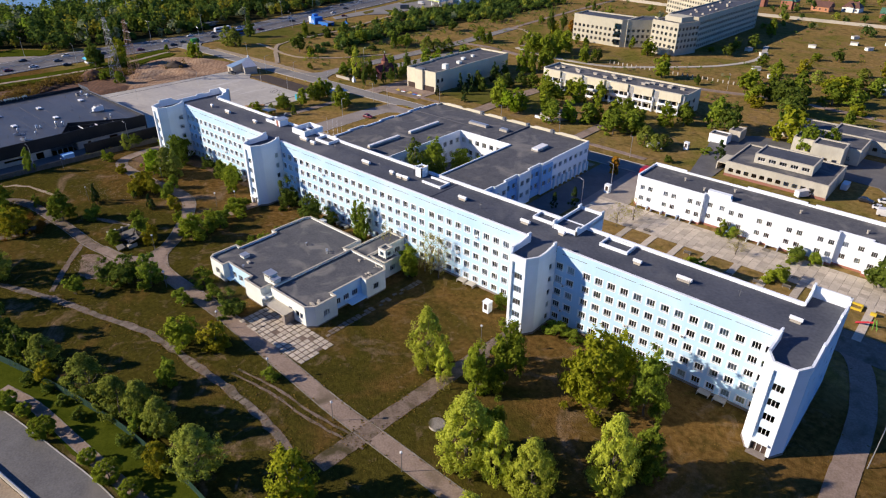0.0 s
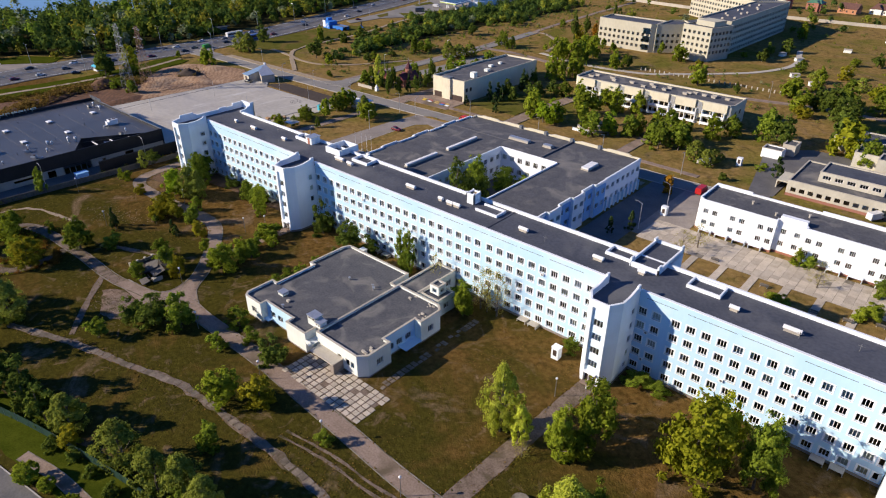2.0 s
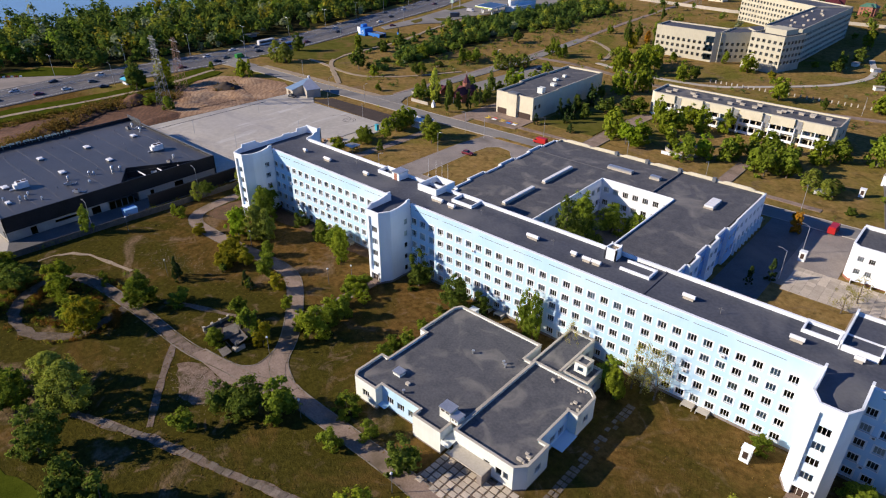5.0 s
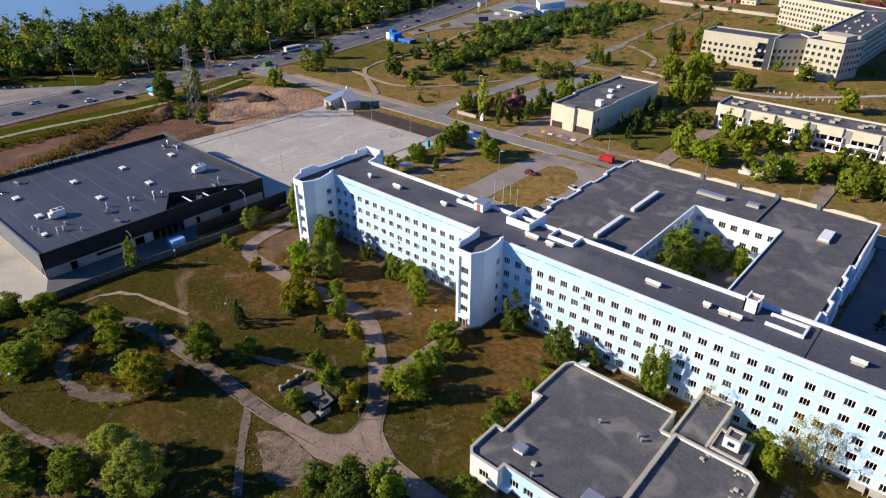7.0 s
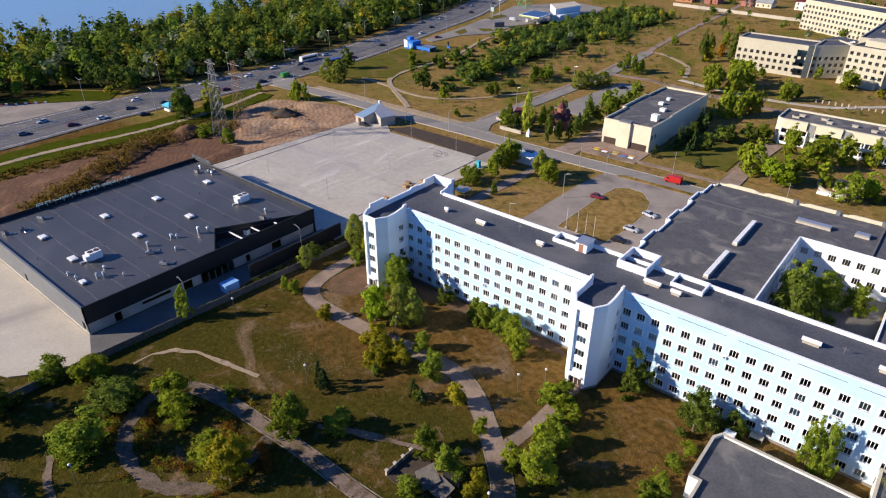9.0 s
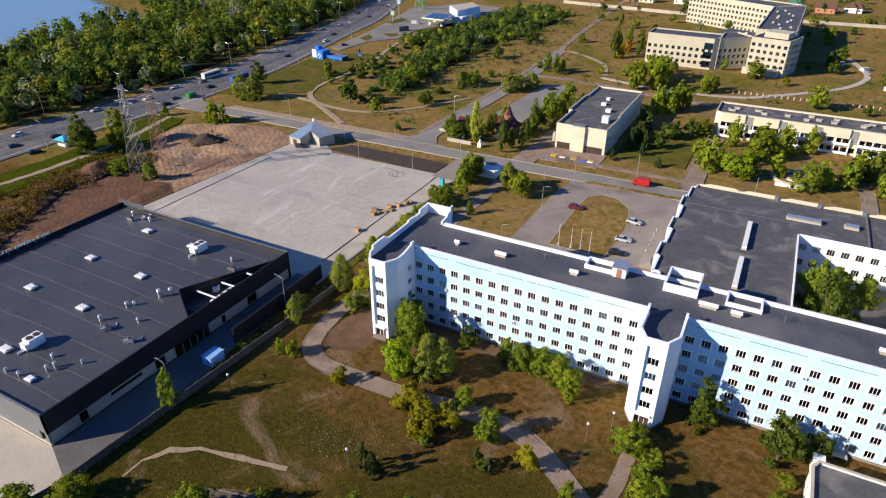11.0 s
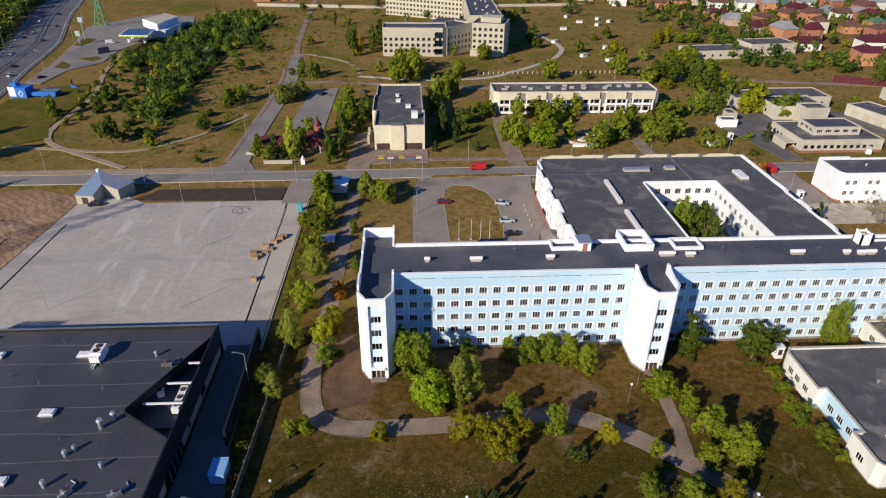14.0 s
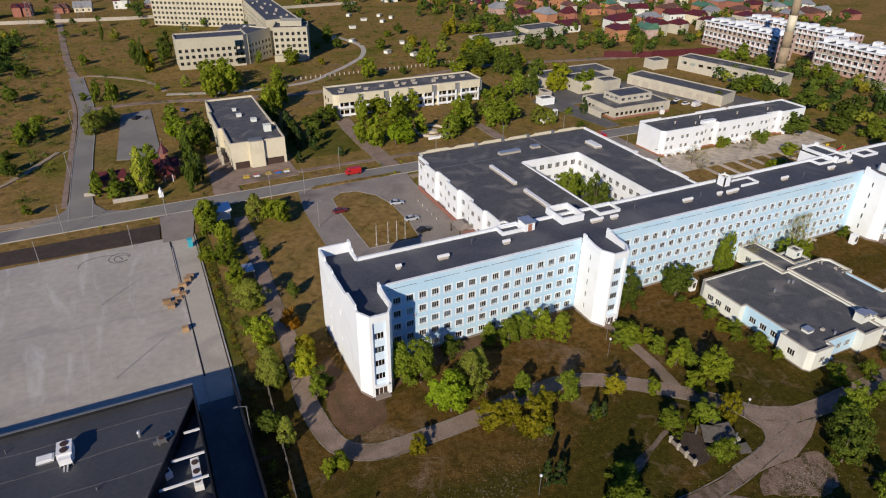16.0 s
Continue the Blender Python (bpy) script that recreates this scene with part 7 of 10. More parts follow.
# highway
HW = [(-402.0, -300.0), (-400.0, -60.0), (-397.5, 60.0), (-400.5, 110.0), (-400.5, 143.0), (-397.5, 185.0), (-397.5, 225.0), (-402.0, 262.0), (-410.0, 300.0), (-421.0, 345.0), (-434.0, 405.0), (-446.0, 440.0), (-474.0, 515.0), (-514.0, 640.0), (-600.0, 880.0)]
hw = paved("highway", "broad asphalt highway with a grass median", HW, 30.0, M_ASPHALT3, False, 0.0, "road", 6.0)
s = ribbon(Solid(), HW, 2.6, 0.0, 0.26, step=6.0)
part("median_strip", s, M_GROUND, hw)
for off in (-12.6, 12.6):
    part("edge_line", ribbon(Solid(), HW, 0.25, 0.1, _lift[0] + 0.02, offset=off, step=6.0), M_MARK, hw)
for off in (-8.6, -5.2, 5.2, 8.6):
    ln = smooth_line(HW, 4.0)
    s = Solid()
    for k in range(2, len(ln) - 2, 3):
        a, c = ln[k], ln[k + 1]
        d = (c - a).normalized()
        nn = Vector((-d.y, d.x))
        s.prism([tuple(a + nn * (off - 0.1)), tuple(a + nn * (off + 0.1)), tuple(c + nn * (off + 0.1)), tuple(c + nn * (off - 0.1))][::-1], 0.1, _lift[0] + 0.02)
    part("lane_line", s, M_FADED, hw)
for off in (-1.3, 1.3):
    part("guard_rail", ribbon(Solid(), HW, 0.12, 0.75, 1.0, offset=off, step=6.0), M_GALV, hw)
paved("road", "slip road joining the highway", [(-366.0, 196.6), (-378.0, 197.0), (-390.0, 205.0)], 11.0, M_ASPHALT, False, 0.0, "road")
TRACK = [(-362.0, -20.0), (-366.0, 40.0), (-368.0, 80.0), (-364.0, 118.0), (-366.0, 150.0), (-374.0, 180.0)]
paved("verge", "green grass verge beside the highway", [(x - 5.4, y) for x, y in TRACK], 8.0, M_LAWN, False, 0.8, "grass")
paved("verge", "green grass verge above the earth bank", [(x + 5.0, y) for x, y in TRACK], 7.0, M_LAWN, False, 0.8, "grass")
paved("path", "pale track beside the highway", [(-362.0, -20.0), (-366.0, 40.0), (-368.0, 80.0), (-364.0, 118.0), (-366.0, 150.0), (-374.0, 180.0)], 2.6, M_SAND, False, 0.3)
for pts, w in (([(-360.0, 230.0), (-346.0, 228.4), (-333.1, 225.8), (-320.4, 223.3), (-307.1, 224.2), (-296.2, 231.6), (-287.0, 242.9), (-275.0, 265.0)], 1.8), ([(-305.0, 207.0), (-320.0, 217.0), (-333.0, 225.8), (-344.0, 235.6), (-349.2, 250.4), (-350.6, 271.6), (-353.3, 301.1), (-365.5, 342.6), (-373.7, 392.0)], 2.4)):
    paved("path", "trodden sandy track over the waste ground", pts, w, M_SAND, False, 0.2)
area("rough_grass", "rough half-green grass between the highway and the slope", [(-384.0, 214.0), (-366.0, 221.0), (-345.5, 239.0), (-351.5, 252.0), (-353.0, 272.0), (-356.0, 300.0), (-363.0, 318.0), (-380.0, 312.0), (-388.0, 290.0), (-384.0, 250.0)], M_ROUGH, "grass")
area("lot", "asphalt forecourt of the filling station", [(-396.0, 322.0), (-387.0, 318.0), (-386.0, 346.0), (-375.0, 363.0), (-378.0, 395.0), (-369.0, 430.0), (-359.0, 480.0), (-366.0, 510.0), (-402.0, 520.0), (-428.0, 470.0), (-412.0, 410.0), (-401.0, 360.0)], M_ASPHALT)

_lift[0] += 0.004
tagged(part("verge", Solid().prism([(-200.0, 194.6), (-168.0, 195.4), (-168.0, 197.0), (-198.0, 196.6)], -0.1, 0.36), M_GROUND), "narrow dry grass verge between two lanes", "grass", kind="structure")


# ---- trees ----
def quads_mesh(name, centres, normals, sizes, mat, rng, slim=0.62):
    """A mesh of leaf-shaped faces."""
    n = len(centres)
    up = rng.normal(size=(n, 3))
    u = np.cross(normals, up)
    u /= np.linalg.norm(u, axis=1)[:, None] + 1e-9
    v = np.cross(normals, u)
    s = sizes[:, None]
    pts = np.stack([centres + u * s, centres + v * s * slim, centres - u * s, centres - v * s * slim], axis=1).reshape(-1, 3)
    me = bpy.data.meshes.new(name)
    me.vertices.add(4 * n)
    me.vertices.foreach_set("co", pts.astype(np.float32).ravel())
    me.loops.add(4 * n)
    me.loops.foreach_set("vertex_index", np.arange(4 * n, dtype=np.int32))
    me.polygons.add(n)
    me.polygons.foreach_set("loop_start", np.arange(0, 4 * n, 4, dtype=np.int32))
    for x in (mat if isinstance(mat, list) else [mat]):
        me.materials.append(x)
    me.update(calc_edges=True)
    return me


SHAPES = {   # crown foot, widest height, clumps, clump radius, leaves in a clump, leaf size, sharpness of the top
    "round": (0.05, 0.50, 76, 0.68, 37, 0.182, 1.0),
    "tall": (0.03, 0.36, 116, 0.60, 50, 0.126, 1.35),
    "sparse": (0.16, 0.50, 50, 0.65, 22, 0.09, 1.2),
    "shrub": (-0.05, 0.40, 50, 0.72, 42, 0.17, 0.9),
    "cone": (0.04, 0.12, 40, 0.55, 40, 0.20, 1.9),
    "ball": (0.06, 0.50, 120, 0.62, 40, 0.17, 0.6),
}


def crown_cloud(shape, rng, width=6.0, height=7.0, far=False, big=False):
    """Leaf places, directions and sizes for one crown, and the clump centres."""
    foot, belly, nc, cr, nl, ls, sharp = SHAPES[shape]
    if big:
        nc, cr, ls = (int(nc * 1.2), cr * 0.92, ls * 0.85) if far else (int(nc * 1.7), cr * 0.82, ls * 0.70)
    if far:
        nl, ls = int(nl * 0.29), ls * 1.80
    lop = rng.uniform(0.75, 1.2, 7)
    ph = rng.uniform(0, 6.28)
    centres = []
    lobed = shape in ("round", "shrub")
    if lobed:       # several overlapping boughs, each a rounded lobe of its own
        lobes = [(0.0, 0.0, 0.60, 0.66, 0.38), (0.0, 0.0, 0.55, 0.70, 0.36), (rng.uniform(-.1, .1), rng.uniform(-.1, .1), 0.72, 0.46, 0.27)]
        for k in range(7 if shape == "round" else 5):
            a = 6.2832 * k / (7 if shape == "round" else 5) + rng.uniform(-0.4, 0.4)
            r = rng.uniform(0.36, 0.62)
            lobes.append((r * math.cos(a), r * math.sin(a), rng.uniform(foot + 0.10, 0.64), rng.uniform(0.30, 0.50), rng.uniform(0.17, 0.28)))
    for k in range(nc):
        if lobed:
            lx, ly, lz, lr, lh = lobes[int(rng.integers(len(lobes)))]
            v = rng.normal(size=3)
            v /= np.linalg.norm(v)
            q = rng.uniform(0.55, 1.0)
            w2 = width / 2 - cr * 0.3
            z = min(0.985, max(foot, lz + v[2] * lh * q))
            centres.append(((lx + v[0] * lr * q) * w2, (ly + v[1] * lr * q) * w2, z * height - 0.25))
            continue
        t = rng.uniform(0.02, 0.98)
        z = foot + (1 - foot) * t
        if z < belly:
            r = 0.55 + 0.45 * (z - foot) / max(0.05, belly - foot)
        else:
            r = max(0.08, 1 - ((z - belly) / (1 - belly)) ** (2.2 / sharp if sharp < 1.4 else 1.15))
        a = rng.uniform(0, 6.283)
        lobe = lop[int((a + ph) / 6.2832 * 7) % 7] if shape != "ball" else 1.0
        rad = r * lobe * math.sqrt(rng.uniform(0.3, 1.1) if shape != "ball" else rng.uniform(0.8, 1.0)) * (width / 2 - cr * 0.55)
        centres.append((rad * math.cos(a), rad * math.sin(a), z * height - (0.3 if z > 0.9 else 0.0)))
    centres = np.array(centres)
    c = np.repeat(centres, nl, axis=0)
    n = len(c)
    d = rng.normal(size=(n, 3))
    d /= np.linalg.norm(d, axis=1)[:, None]
    rr = np.repeat(rng.uniform(0.65, 1.25, nc) * cr, nl) * rng.uniform(0.55, 1.0, n) ** 0.6
    inner = rng.random(n) < (0.24 if shape != "sparse" else 0.0)        # dense twigs inside each clump
    rr = np.where(inner, rr * 0.5, rr)
    p = c + d * rr[:, None] * np.array([1.0, 1.0, 0.8])
    p[:, 2] = np.maximum(p[:, 2], 0.05)
    mid = np.array([0.0, 0.0, height * 0.42])
    out = p - mid
    out /= np.linalg.norm(out, axis=1)[:, None] + 1e-6
    nr = out * 0.75 + d * 0.55 + rng.normal(size=(n, 3)) * 0.38 + np.array([0, 0, 0.15])
    nr /= np.linalg.norm(nr, axis=1)[:, None]
    return p, nr, rng.uniform(0.7, 1.35, n) * ls * np.where(inner, 2.0, 1.0), centres


def limb_mesh(shape, rng, centres, height, pale=False):
    s = Solid()
    if shape == "shrub":
        for k in range(5):
            c = centres[k]
            s.rod((rng.uniform(-.3, .3), rng.uniform(-.3, .3), -0.1), tuple(c), 0.07, 0.02, 5)
        return s.mesh("trunk", [M_BARK])
    top = Vector((rng.uniform(-.3, .3), rng.uniform(-.3, .3), height * 0.55))
    mid = Vector((rng.uniform(-.2, .2), rng.uniform(-.2, .2), height * 0.25))
    s.rod((0, 0, -0.15), tuple(mid), 0.17, 0.12, 8)
    s.rod(tuple(mid), tuple(top), 0.12, 0.05, 8)
    s.rod(tuple(top), (top.x + 0.15, top.y, height * 0.70), 0.05, 0.02, 6)
    order = rng.permutation(len(centres))
    for k in order[:14 if shape in ("sparse", "tall") else 9]:
        c = Vector(centres[k])
        f = min(0.95, max(0.12, (c.z / height) * 0.62))
        a = mid.lerp(top, min(1.0, max(0.0, (f * height - mid.z) / (top.z - mid.z)))) if f * height > mid.z else Vector((0, 0, f * height))
        s.rod(tuple(a), tuple(c), 0.05, 0.012, 5)
    return s.mesh("trunk", [M_BARK])


KIND = {   # crown shape, name, label, category
    "green": ("round", "tree", "leafy green deciduous tree on the lawn", "tree"),
    "dark": ("round", "tree", "dense dark green deciduous tree", "tree"),
    "lime": ("round", "tree", "yellow-green deciduous tree turning in autumn", "tree"),
    "birch": ("tall", "birch_tree", "tall airy light green birch", "tree"),
    "bright": ("round", "tree", "bright fresh green deciduous tree", "tree"),
    "yellow": ("round", "tree", "small tree with yellow autumn leaves", "tree"),
    "orange": ("round", "tree", "small tree with orange autumn leaves", "tree"),
    "oak": ("round", "broad_tree", "broad ochre-green tree with a spreading crown", "tree"),
    "silver": ("tall", "willow_tree", "silvery grey-green willow-like tree", "tree"),
    "pale": ("sparse", "sparse_tree", "thin half-bare pale tree showing its branches", "tree"),
    "bush": ("shrub", "shrub", "low rounded green shrub", "shrub"),
    "ball": ("ball", "clipped_shrub", "clipped round yellow-green shrub on a short stem", "shrub"),
    "conifer": ("cone", "conifer", "small dark conical conifer", "tree"),
    "conifer2": ("cone", "conifer", "dark green conical thuja", "tree"),
}
PROTO = {}
RT = random.Random(21)


def plant(kind, x, y, h, w, z=0.0):
    far = y > 166
    shape, name, label, cat = KIND[kind]
    if kind in ("yellow", "lime", "green") and h < 3.5 and shape == "round":
        shape, name, label, cat = "shrub", "shrub", label.replace("deciduous tree", "shrub").replace("small tree", "shrub"), "shrub"
    var = RT.randrange(3)
    big = w > 8.0 or h > 12.0
    key = (kind, shape, far, big, var)
    m = pose(x, y, z, 0, 0, RT.uniform(0, 360)) @ Matrix.Diagonal((w / 6.0, w / 6.0 * RT.uniform(0.88, 1.12), h / 7.0, 1))
    if key in PROTO:
        proto, s0 = PROTO[key]
        return copy_thing(proto, m @ Matrix.Diagonal((1 / s0[0], 1 / s0[1], 1 / s0[2], 1)))
    rng = np.random.default_rng(sum(ord(ch) for ch in kind + shape) * 7 + var * 101 + far)
    p, nr, sz, centres = crown_cloud(shape, rng, far=far, big=big)
    e = new(name)
    tagged(e, label, cat, group=cat + "s of the grounds")
    crown = new("crown", quads_mesh("crown", p, nr, sz, LEAF[kind], rng))
    crown.parent = e
    trunk = new("trunk", limb_mesh(shape, rng, centres, 7.0))
    trunk.parent = e
    e.matrix_basis = m
    PROTO[key] = (e, tuple(e.scale))
    return e


def grove(kind, *rows):
    for x, y, h, w in rows:
        plant(kind, x, y, h, w)


grove("dark", (-124.2, 427.4, 10, 10), (-73.4, 312.1, 15, 13), (-76.2, 423, 8, 8), (-115.5, 320.8, 6, 4), (-177.9, 334.7, 7, 4), (-81, 211.5, 3, 4), (-118.9, 240, 7, 7), (-183.9, 252.3, 8, 11), (-177, 257.9, 8, 8), (-127.9, 395.4, 8, 8), (-88.8, 326.5, 4, 6), (-122.3, 18.3, 3, 3.6), (-117.3, 19.9, 2.8, 3.4), (-111.3, 20.4, 2.8, 3.2), (-105.1, 21.1, 2.8, 3.4), (-93.6, 23.4, 2.6, 3.2), (-88.4, 24, 2.6, 3.2), (-366, 135, 16.5, 13.3), (-241.8, 398.4, 14, 6.1), (-227.9, 394, 16.5, 6.9))
grove("dark", (-234.8, 208.6, 15.5, 4.8), (-233.1, 235.4, 14.5, 5.3), (-295.1, 342, 7.5, 6.6), (-295.7, 390.5, 7.5, 7.9), (-288.1, 243.9, 6.5, 6.1), (-291.9, 265.6, 3.5, 6.7), (-223.1, 261.4, 8.5, 6.9), (-257.3, 225.4, 6.5, 4), (-319.3, 232.8, 12, 11.1), (-348.5, 276, 5.5, 5.9), (-343.6, 288.5, 8.5, 6.9), (-297, 345.9, 8, 7), (-295.3, 399.5, 5.5, 6.4), (-288.3, 281.8, 3, 4.8), (-238.5, 376.8, 20.5, 5.3), (-256.8, 464.6, 14, 3.2), (-130, 20.2, 10, 6.5), (-140.8, 20.6, 10, 8), (-135.1, 19.3, 9, 7))
grove("dark", (-196.1, 100.3, 5, 6), (-149.6, 99.5, 11, 8), (-136.7, 97.1, 10, 9), (-113.5, 57.1, 7.5, 8), (-145.5, 17.8, 12, 8), (-160.4, 18.6, 12, 9.2), (-223.5, 101.8, 5.4, 5.1), (-220.7, 135.1, 5, 4), (-131.1, 99.6, 6.9, 5.8), (-251.8, 218.8, 5, 5), (-76.3, 256.8, 13.8, 10), (-61.3, 276.9, 15, 10), (-67, 298.2, 13.8, 10), (-62.1, 294, 15, 10), (-376.9, 237.4, 12.5, 10), (-339.5, 270.7, 7.5, 7.5), (-66.5, 305.4, 12.5, 8.8), (25.9, 301.9, 17.5, 7.5), (18.9, 221.3, 8.8, 11.2))
grove("dark", (-4.3, 169, 10, 15), (26.3, 189.1, 11.2, 15), (10, 162.9, 11.2, 15), (37.6, 175, 10, 15), (-223.8, 407.2, 17.5, 7.5), (-26.3, 169, 4.2, 5.6), (-78, 319, 11.2, 11.2), (-129.1, 412.5, 9, 8), (-132.0, 136.0, 18.5, 12.0), (-126.6, 142.0, 10.0, 8.0))
grove("lime", (-209.1, 40.4, 7, 8.5), (-213.6, 42.2, 7.5, 8), (-130.2, 480.3, 12, 9), (-95.5, 328.4, 8, 8), (-85.5, 312.6, 10, 12), (-99.6, 250.4, 10, 10), (-123.8, 235, 10, 9), (-119.7, 246.6, 9, 8), (-151.4, 262, 9, 10), (-139.2, 399.1, 4, 5), (-34, 408.4, 8, 9), (-88.2, 352.3, 12, 9), (-165.9, 225.7, 14, 10), (-150.9, 243.8, 12, 13), (-194.4, 282.9, 14, 9), (-188.3, 293, 14, 8), (-86.4, 418.2, 5, 7), (-350.7, 181.8, 10, 4.9), (-347.2, 184.5, 9.5, 4.4), (-211.6, 315, 16.5, 10), (-202.8, 319.5, 15.5, 10.8), (-234.8, 338.5, 4, 4.2))
grove("lime", (-231.1, 118.9, 8.9, 6.6), (-232, 144.2, 7.3, 6.9), (-356, 265.6, 10.5, 5.2), (-283.2, 304.8, 4.5, 5.7), (-303.2, 229.3, 6, 6.4), (-53.9, 79.4, 17, 11), (-56.5, 73.7, 14, 7), (-95.4, 95.2, 9, 5.5), (-111.1, 44.1, 8.5, 9), (-152.1, 70.5, 9, 9), (-158.5, 87.4, 5.5, 6), (-172.2, 94.5, 8, 5.5), (-195, 38.5, 7.5, 8.6), (-155.4, 77, 6.8, 4.6), (-175.4, 96.9, 8.2, 5.8), (-228.6, 79.6, 4.5, 2.8), (-232.7, 36, 5.1, 10.3))
grove("lime", (-157, 70, 5.2, 4.6), (-231.2, 167.5, 9, 5.8), (-233.2, 183.3, 9, 6.9), (-214, 174.7, 9, 6.9), (-226.2, 80.4, 3.8, 4), (-165.4, 72.4, 3.9, 3.4), (-234.5, 180.1, 10, 7.5), (-161.3, 254.6, 12.5, 7.5), (-143.6, 256, 11.2, 8.8), (-135.9, 260, 10, 7.5), (-212.9, 324.2, 13.8, 10), (-204.4, 330.4, 15, 10), (-190.2, 285.1, 12.5, 7.5), (-184.8, 294.4, 12.5, 6.2), (-134.3, 321, 12.5, 11.2), (-93.5, 332.1, 11.2, 8.8), (-353.4, 183.8, 8.8, 8.8), (-309.6, 273.2, 10, 10), (-169.9, 230.9, 10, 8.8))
grove("lime", (-145, 230.3, 10, 7.5), (-43.9, 145.7, 4.4, 7.5), (-209.8, 342.5, 13.8, 11.2), (-203.4, 339.7, 15, 11.2), (-181.5, 323.8, 11.2, 7.5), (-236.7, 160.5, 5.8, 6.6), (-216.5, 179.1, 7.5, 7.5), (-46.1, 169, 5, 4.4), (-26.8, 153.7, 5, 7.5), (-14.4, 195.7, 3.8, 6.2), (-163.4, 365, 11.2, 11.2), (-95.8, 341.3, 7.5, 6.2))
grove("green", (-128.6, 155.2, 9.4, 11.0), (-122.4, 157.0, 7.6, 8.0), (-56.4, 328.3, 11, 14.0), (-47.7, 329.9, 8.8, 12.0), (-70.3, 326.5, 14, 12), (-83.3, 260.7, 14, 12), (-96.2, 265, 5, 7), (-105.8, 235.7, 11, 10), (-114, 228.2, 9, 8), (-136.6, 221.4, 11, 10), (-74, 229.2, 3, 6), (-44.8, 365.7, 9, 13), (-53.8, 364.1, 7, 9), (-111.3, 237.5, 10, 10), (-83.9, 325.2, 4, 5), (-376.9, 180.6, 4.5, 3.9), (-325.9, 129.6, 7, 7), (-339.7, 129.5, 5.5, 10.7), (-261.5, 330.1, 10.5, 5.6), (-255.2, 326, 11, 5), (-262.3, 222.4, 7.5, 4.3), (-282.8, 287.1, 9, 6.5), (-286.4, 278.7, 10.5, 5.4), (-225.7, 244.2, 8, 4.6))
grove("green", (-224.9, 99.2, 5.3, 4.4), (-232.2, 158.2, 7.6, 8.1), (-287.8, 292.5, 4.5, 8.3), (-253.6, 330.9, 8, 4.5), (-266.7, 333.7, 4.5, 4.6), (-231.3, 248.6, 13, 9.3), (-30, 89.6, 17, 9), (-45.4, 64, 13, 7), (-23.4, 76.5, 12, 7), (-119.3, 100.1, 13, 5), (-102.4, 36.3, 6.5, 5), (-93.3, 26.3, 6, 5), (-190.4, 50.9, 10.5, 9.5), (-176.4, 20.2, 10, 8.5), (-163.4, 61.4, 7, 6.5), (-152.8, 78.4, 6, 5.5), (-181.6, 78.4, 7, 6), (-179.4, 98.7, 7, 8.5), (-117.1, 100.1, 13, 5), (-138.2, 50.8, 9.8, 8))
grove("green", (-169.7, 63.2, 6, 5.8), (-188.6, 83.6, 5.1, 5.3), (-183.2, 97.8, 7.5, 5.8), (-209.8, 100, 9, 5.8), (-180.6, 20.7, 6.8, 6.9), (-184.4, 14.3, 5.2, 6.9), (-156, 82, 4.5, 4.6), (-187.1, 99.6, 6, 4.6), (-97.9, 97.9, 7.5, 6.9), (-233.3, 125.1, 5, 4), (-231.1, 151.1, 5, 4), (-222.8, 156.4, 5, 3), (-185.3, 57.3, 4.5, 6.9), (-246.1, 222.1, 10, 5), (-256.9, 213.2, 6.2, 7.5), (-262.3, 218.1, 6.2, 5), (-234.1, 282.2, 10, 7.5), (-172.5, 261.7, 7.5, 8.8), (-124.4, 230.2, 10, 7.5))
grove("green", (-115.8, 246.9, 10, 7.5), (-110, 225.4, 11.2, 8.8), (-103.8, 228.7, 11.2, 8.8), (-94, 255.5, 10, 8.8), (-47.5, 255, 12.5, 10), (-41.3, 258.5, 11.2, 7.5), (-179.4, 331.1, 7.5, 5), (-267.3, 409.6, 6.2, 6.2), (-256.5, 331.8, 5, 6.2), (-170.3, 392.3, 6.2, 6.2), (-179.3, 376.4, 7.5, 5), (-211.9, 366.9, 6.2, 5), (-202.1, 361, 6.2, 6.2), (-104.7, 382.6, 7.5, 8.8), (20.6, 377.5, 6.2, 10), (-43.3, 299, 7.5, 6.2), (-289.3, 249.8, 6.2, 6.2), (-359, 268.6, 6.2, 3.8), (-281.1, 210.9, 3.8, 3.8), (-7.9, 266.7, 7.5, 6.2))
grove("green", (-43.2, 169, 4.2, 4.4), (-22.2, 169, 4.2, 4.4), (30.7, 221.6, 8.8, 11.2), (-0.3, 213.8, 6.2, 8.8), (18, 151.4, 10, 12.5), (77.1, 219, 11.2, 12.5), (105.8, 231.9, 12.5, 11.2), (79, 272.4, 11.2, 11.2), (64.1, 271.2, 10, 11.2), (78.2, 257.6, 8.8, 10), (-26, 407.2, 10, 11.2), (-45.2, 356.5, 8.8, 7.5), (28.3, 383.9, 7.5, 7.5), (35.4, 275, 6.2, 6.2), (-240.9, 421.8, 11.2, 6.2), (-245, 235.9, 10, 7.5), (-288, 286.1, 6.2, 7.5), (-232.2, 269, 7.5, 8.8), (-233.5, 175.3, 8.8, 7.5), (-133.6, 147, 15, 10.5))
grove("dark", (-235.2, 93.8, 5, 6.1), (-143.3, 47.7, 9, 10.3), (-147.8, 45.1, 7.5, 6.9))
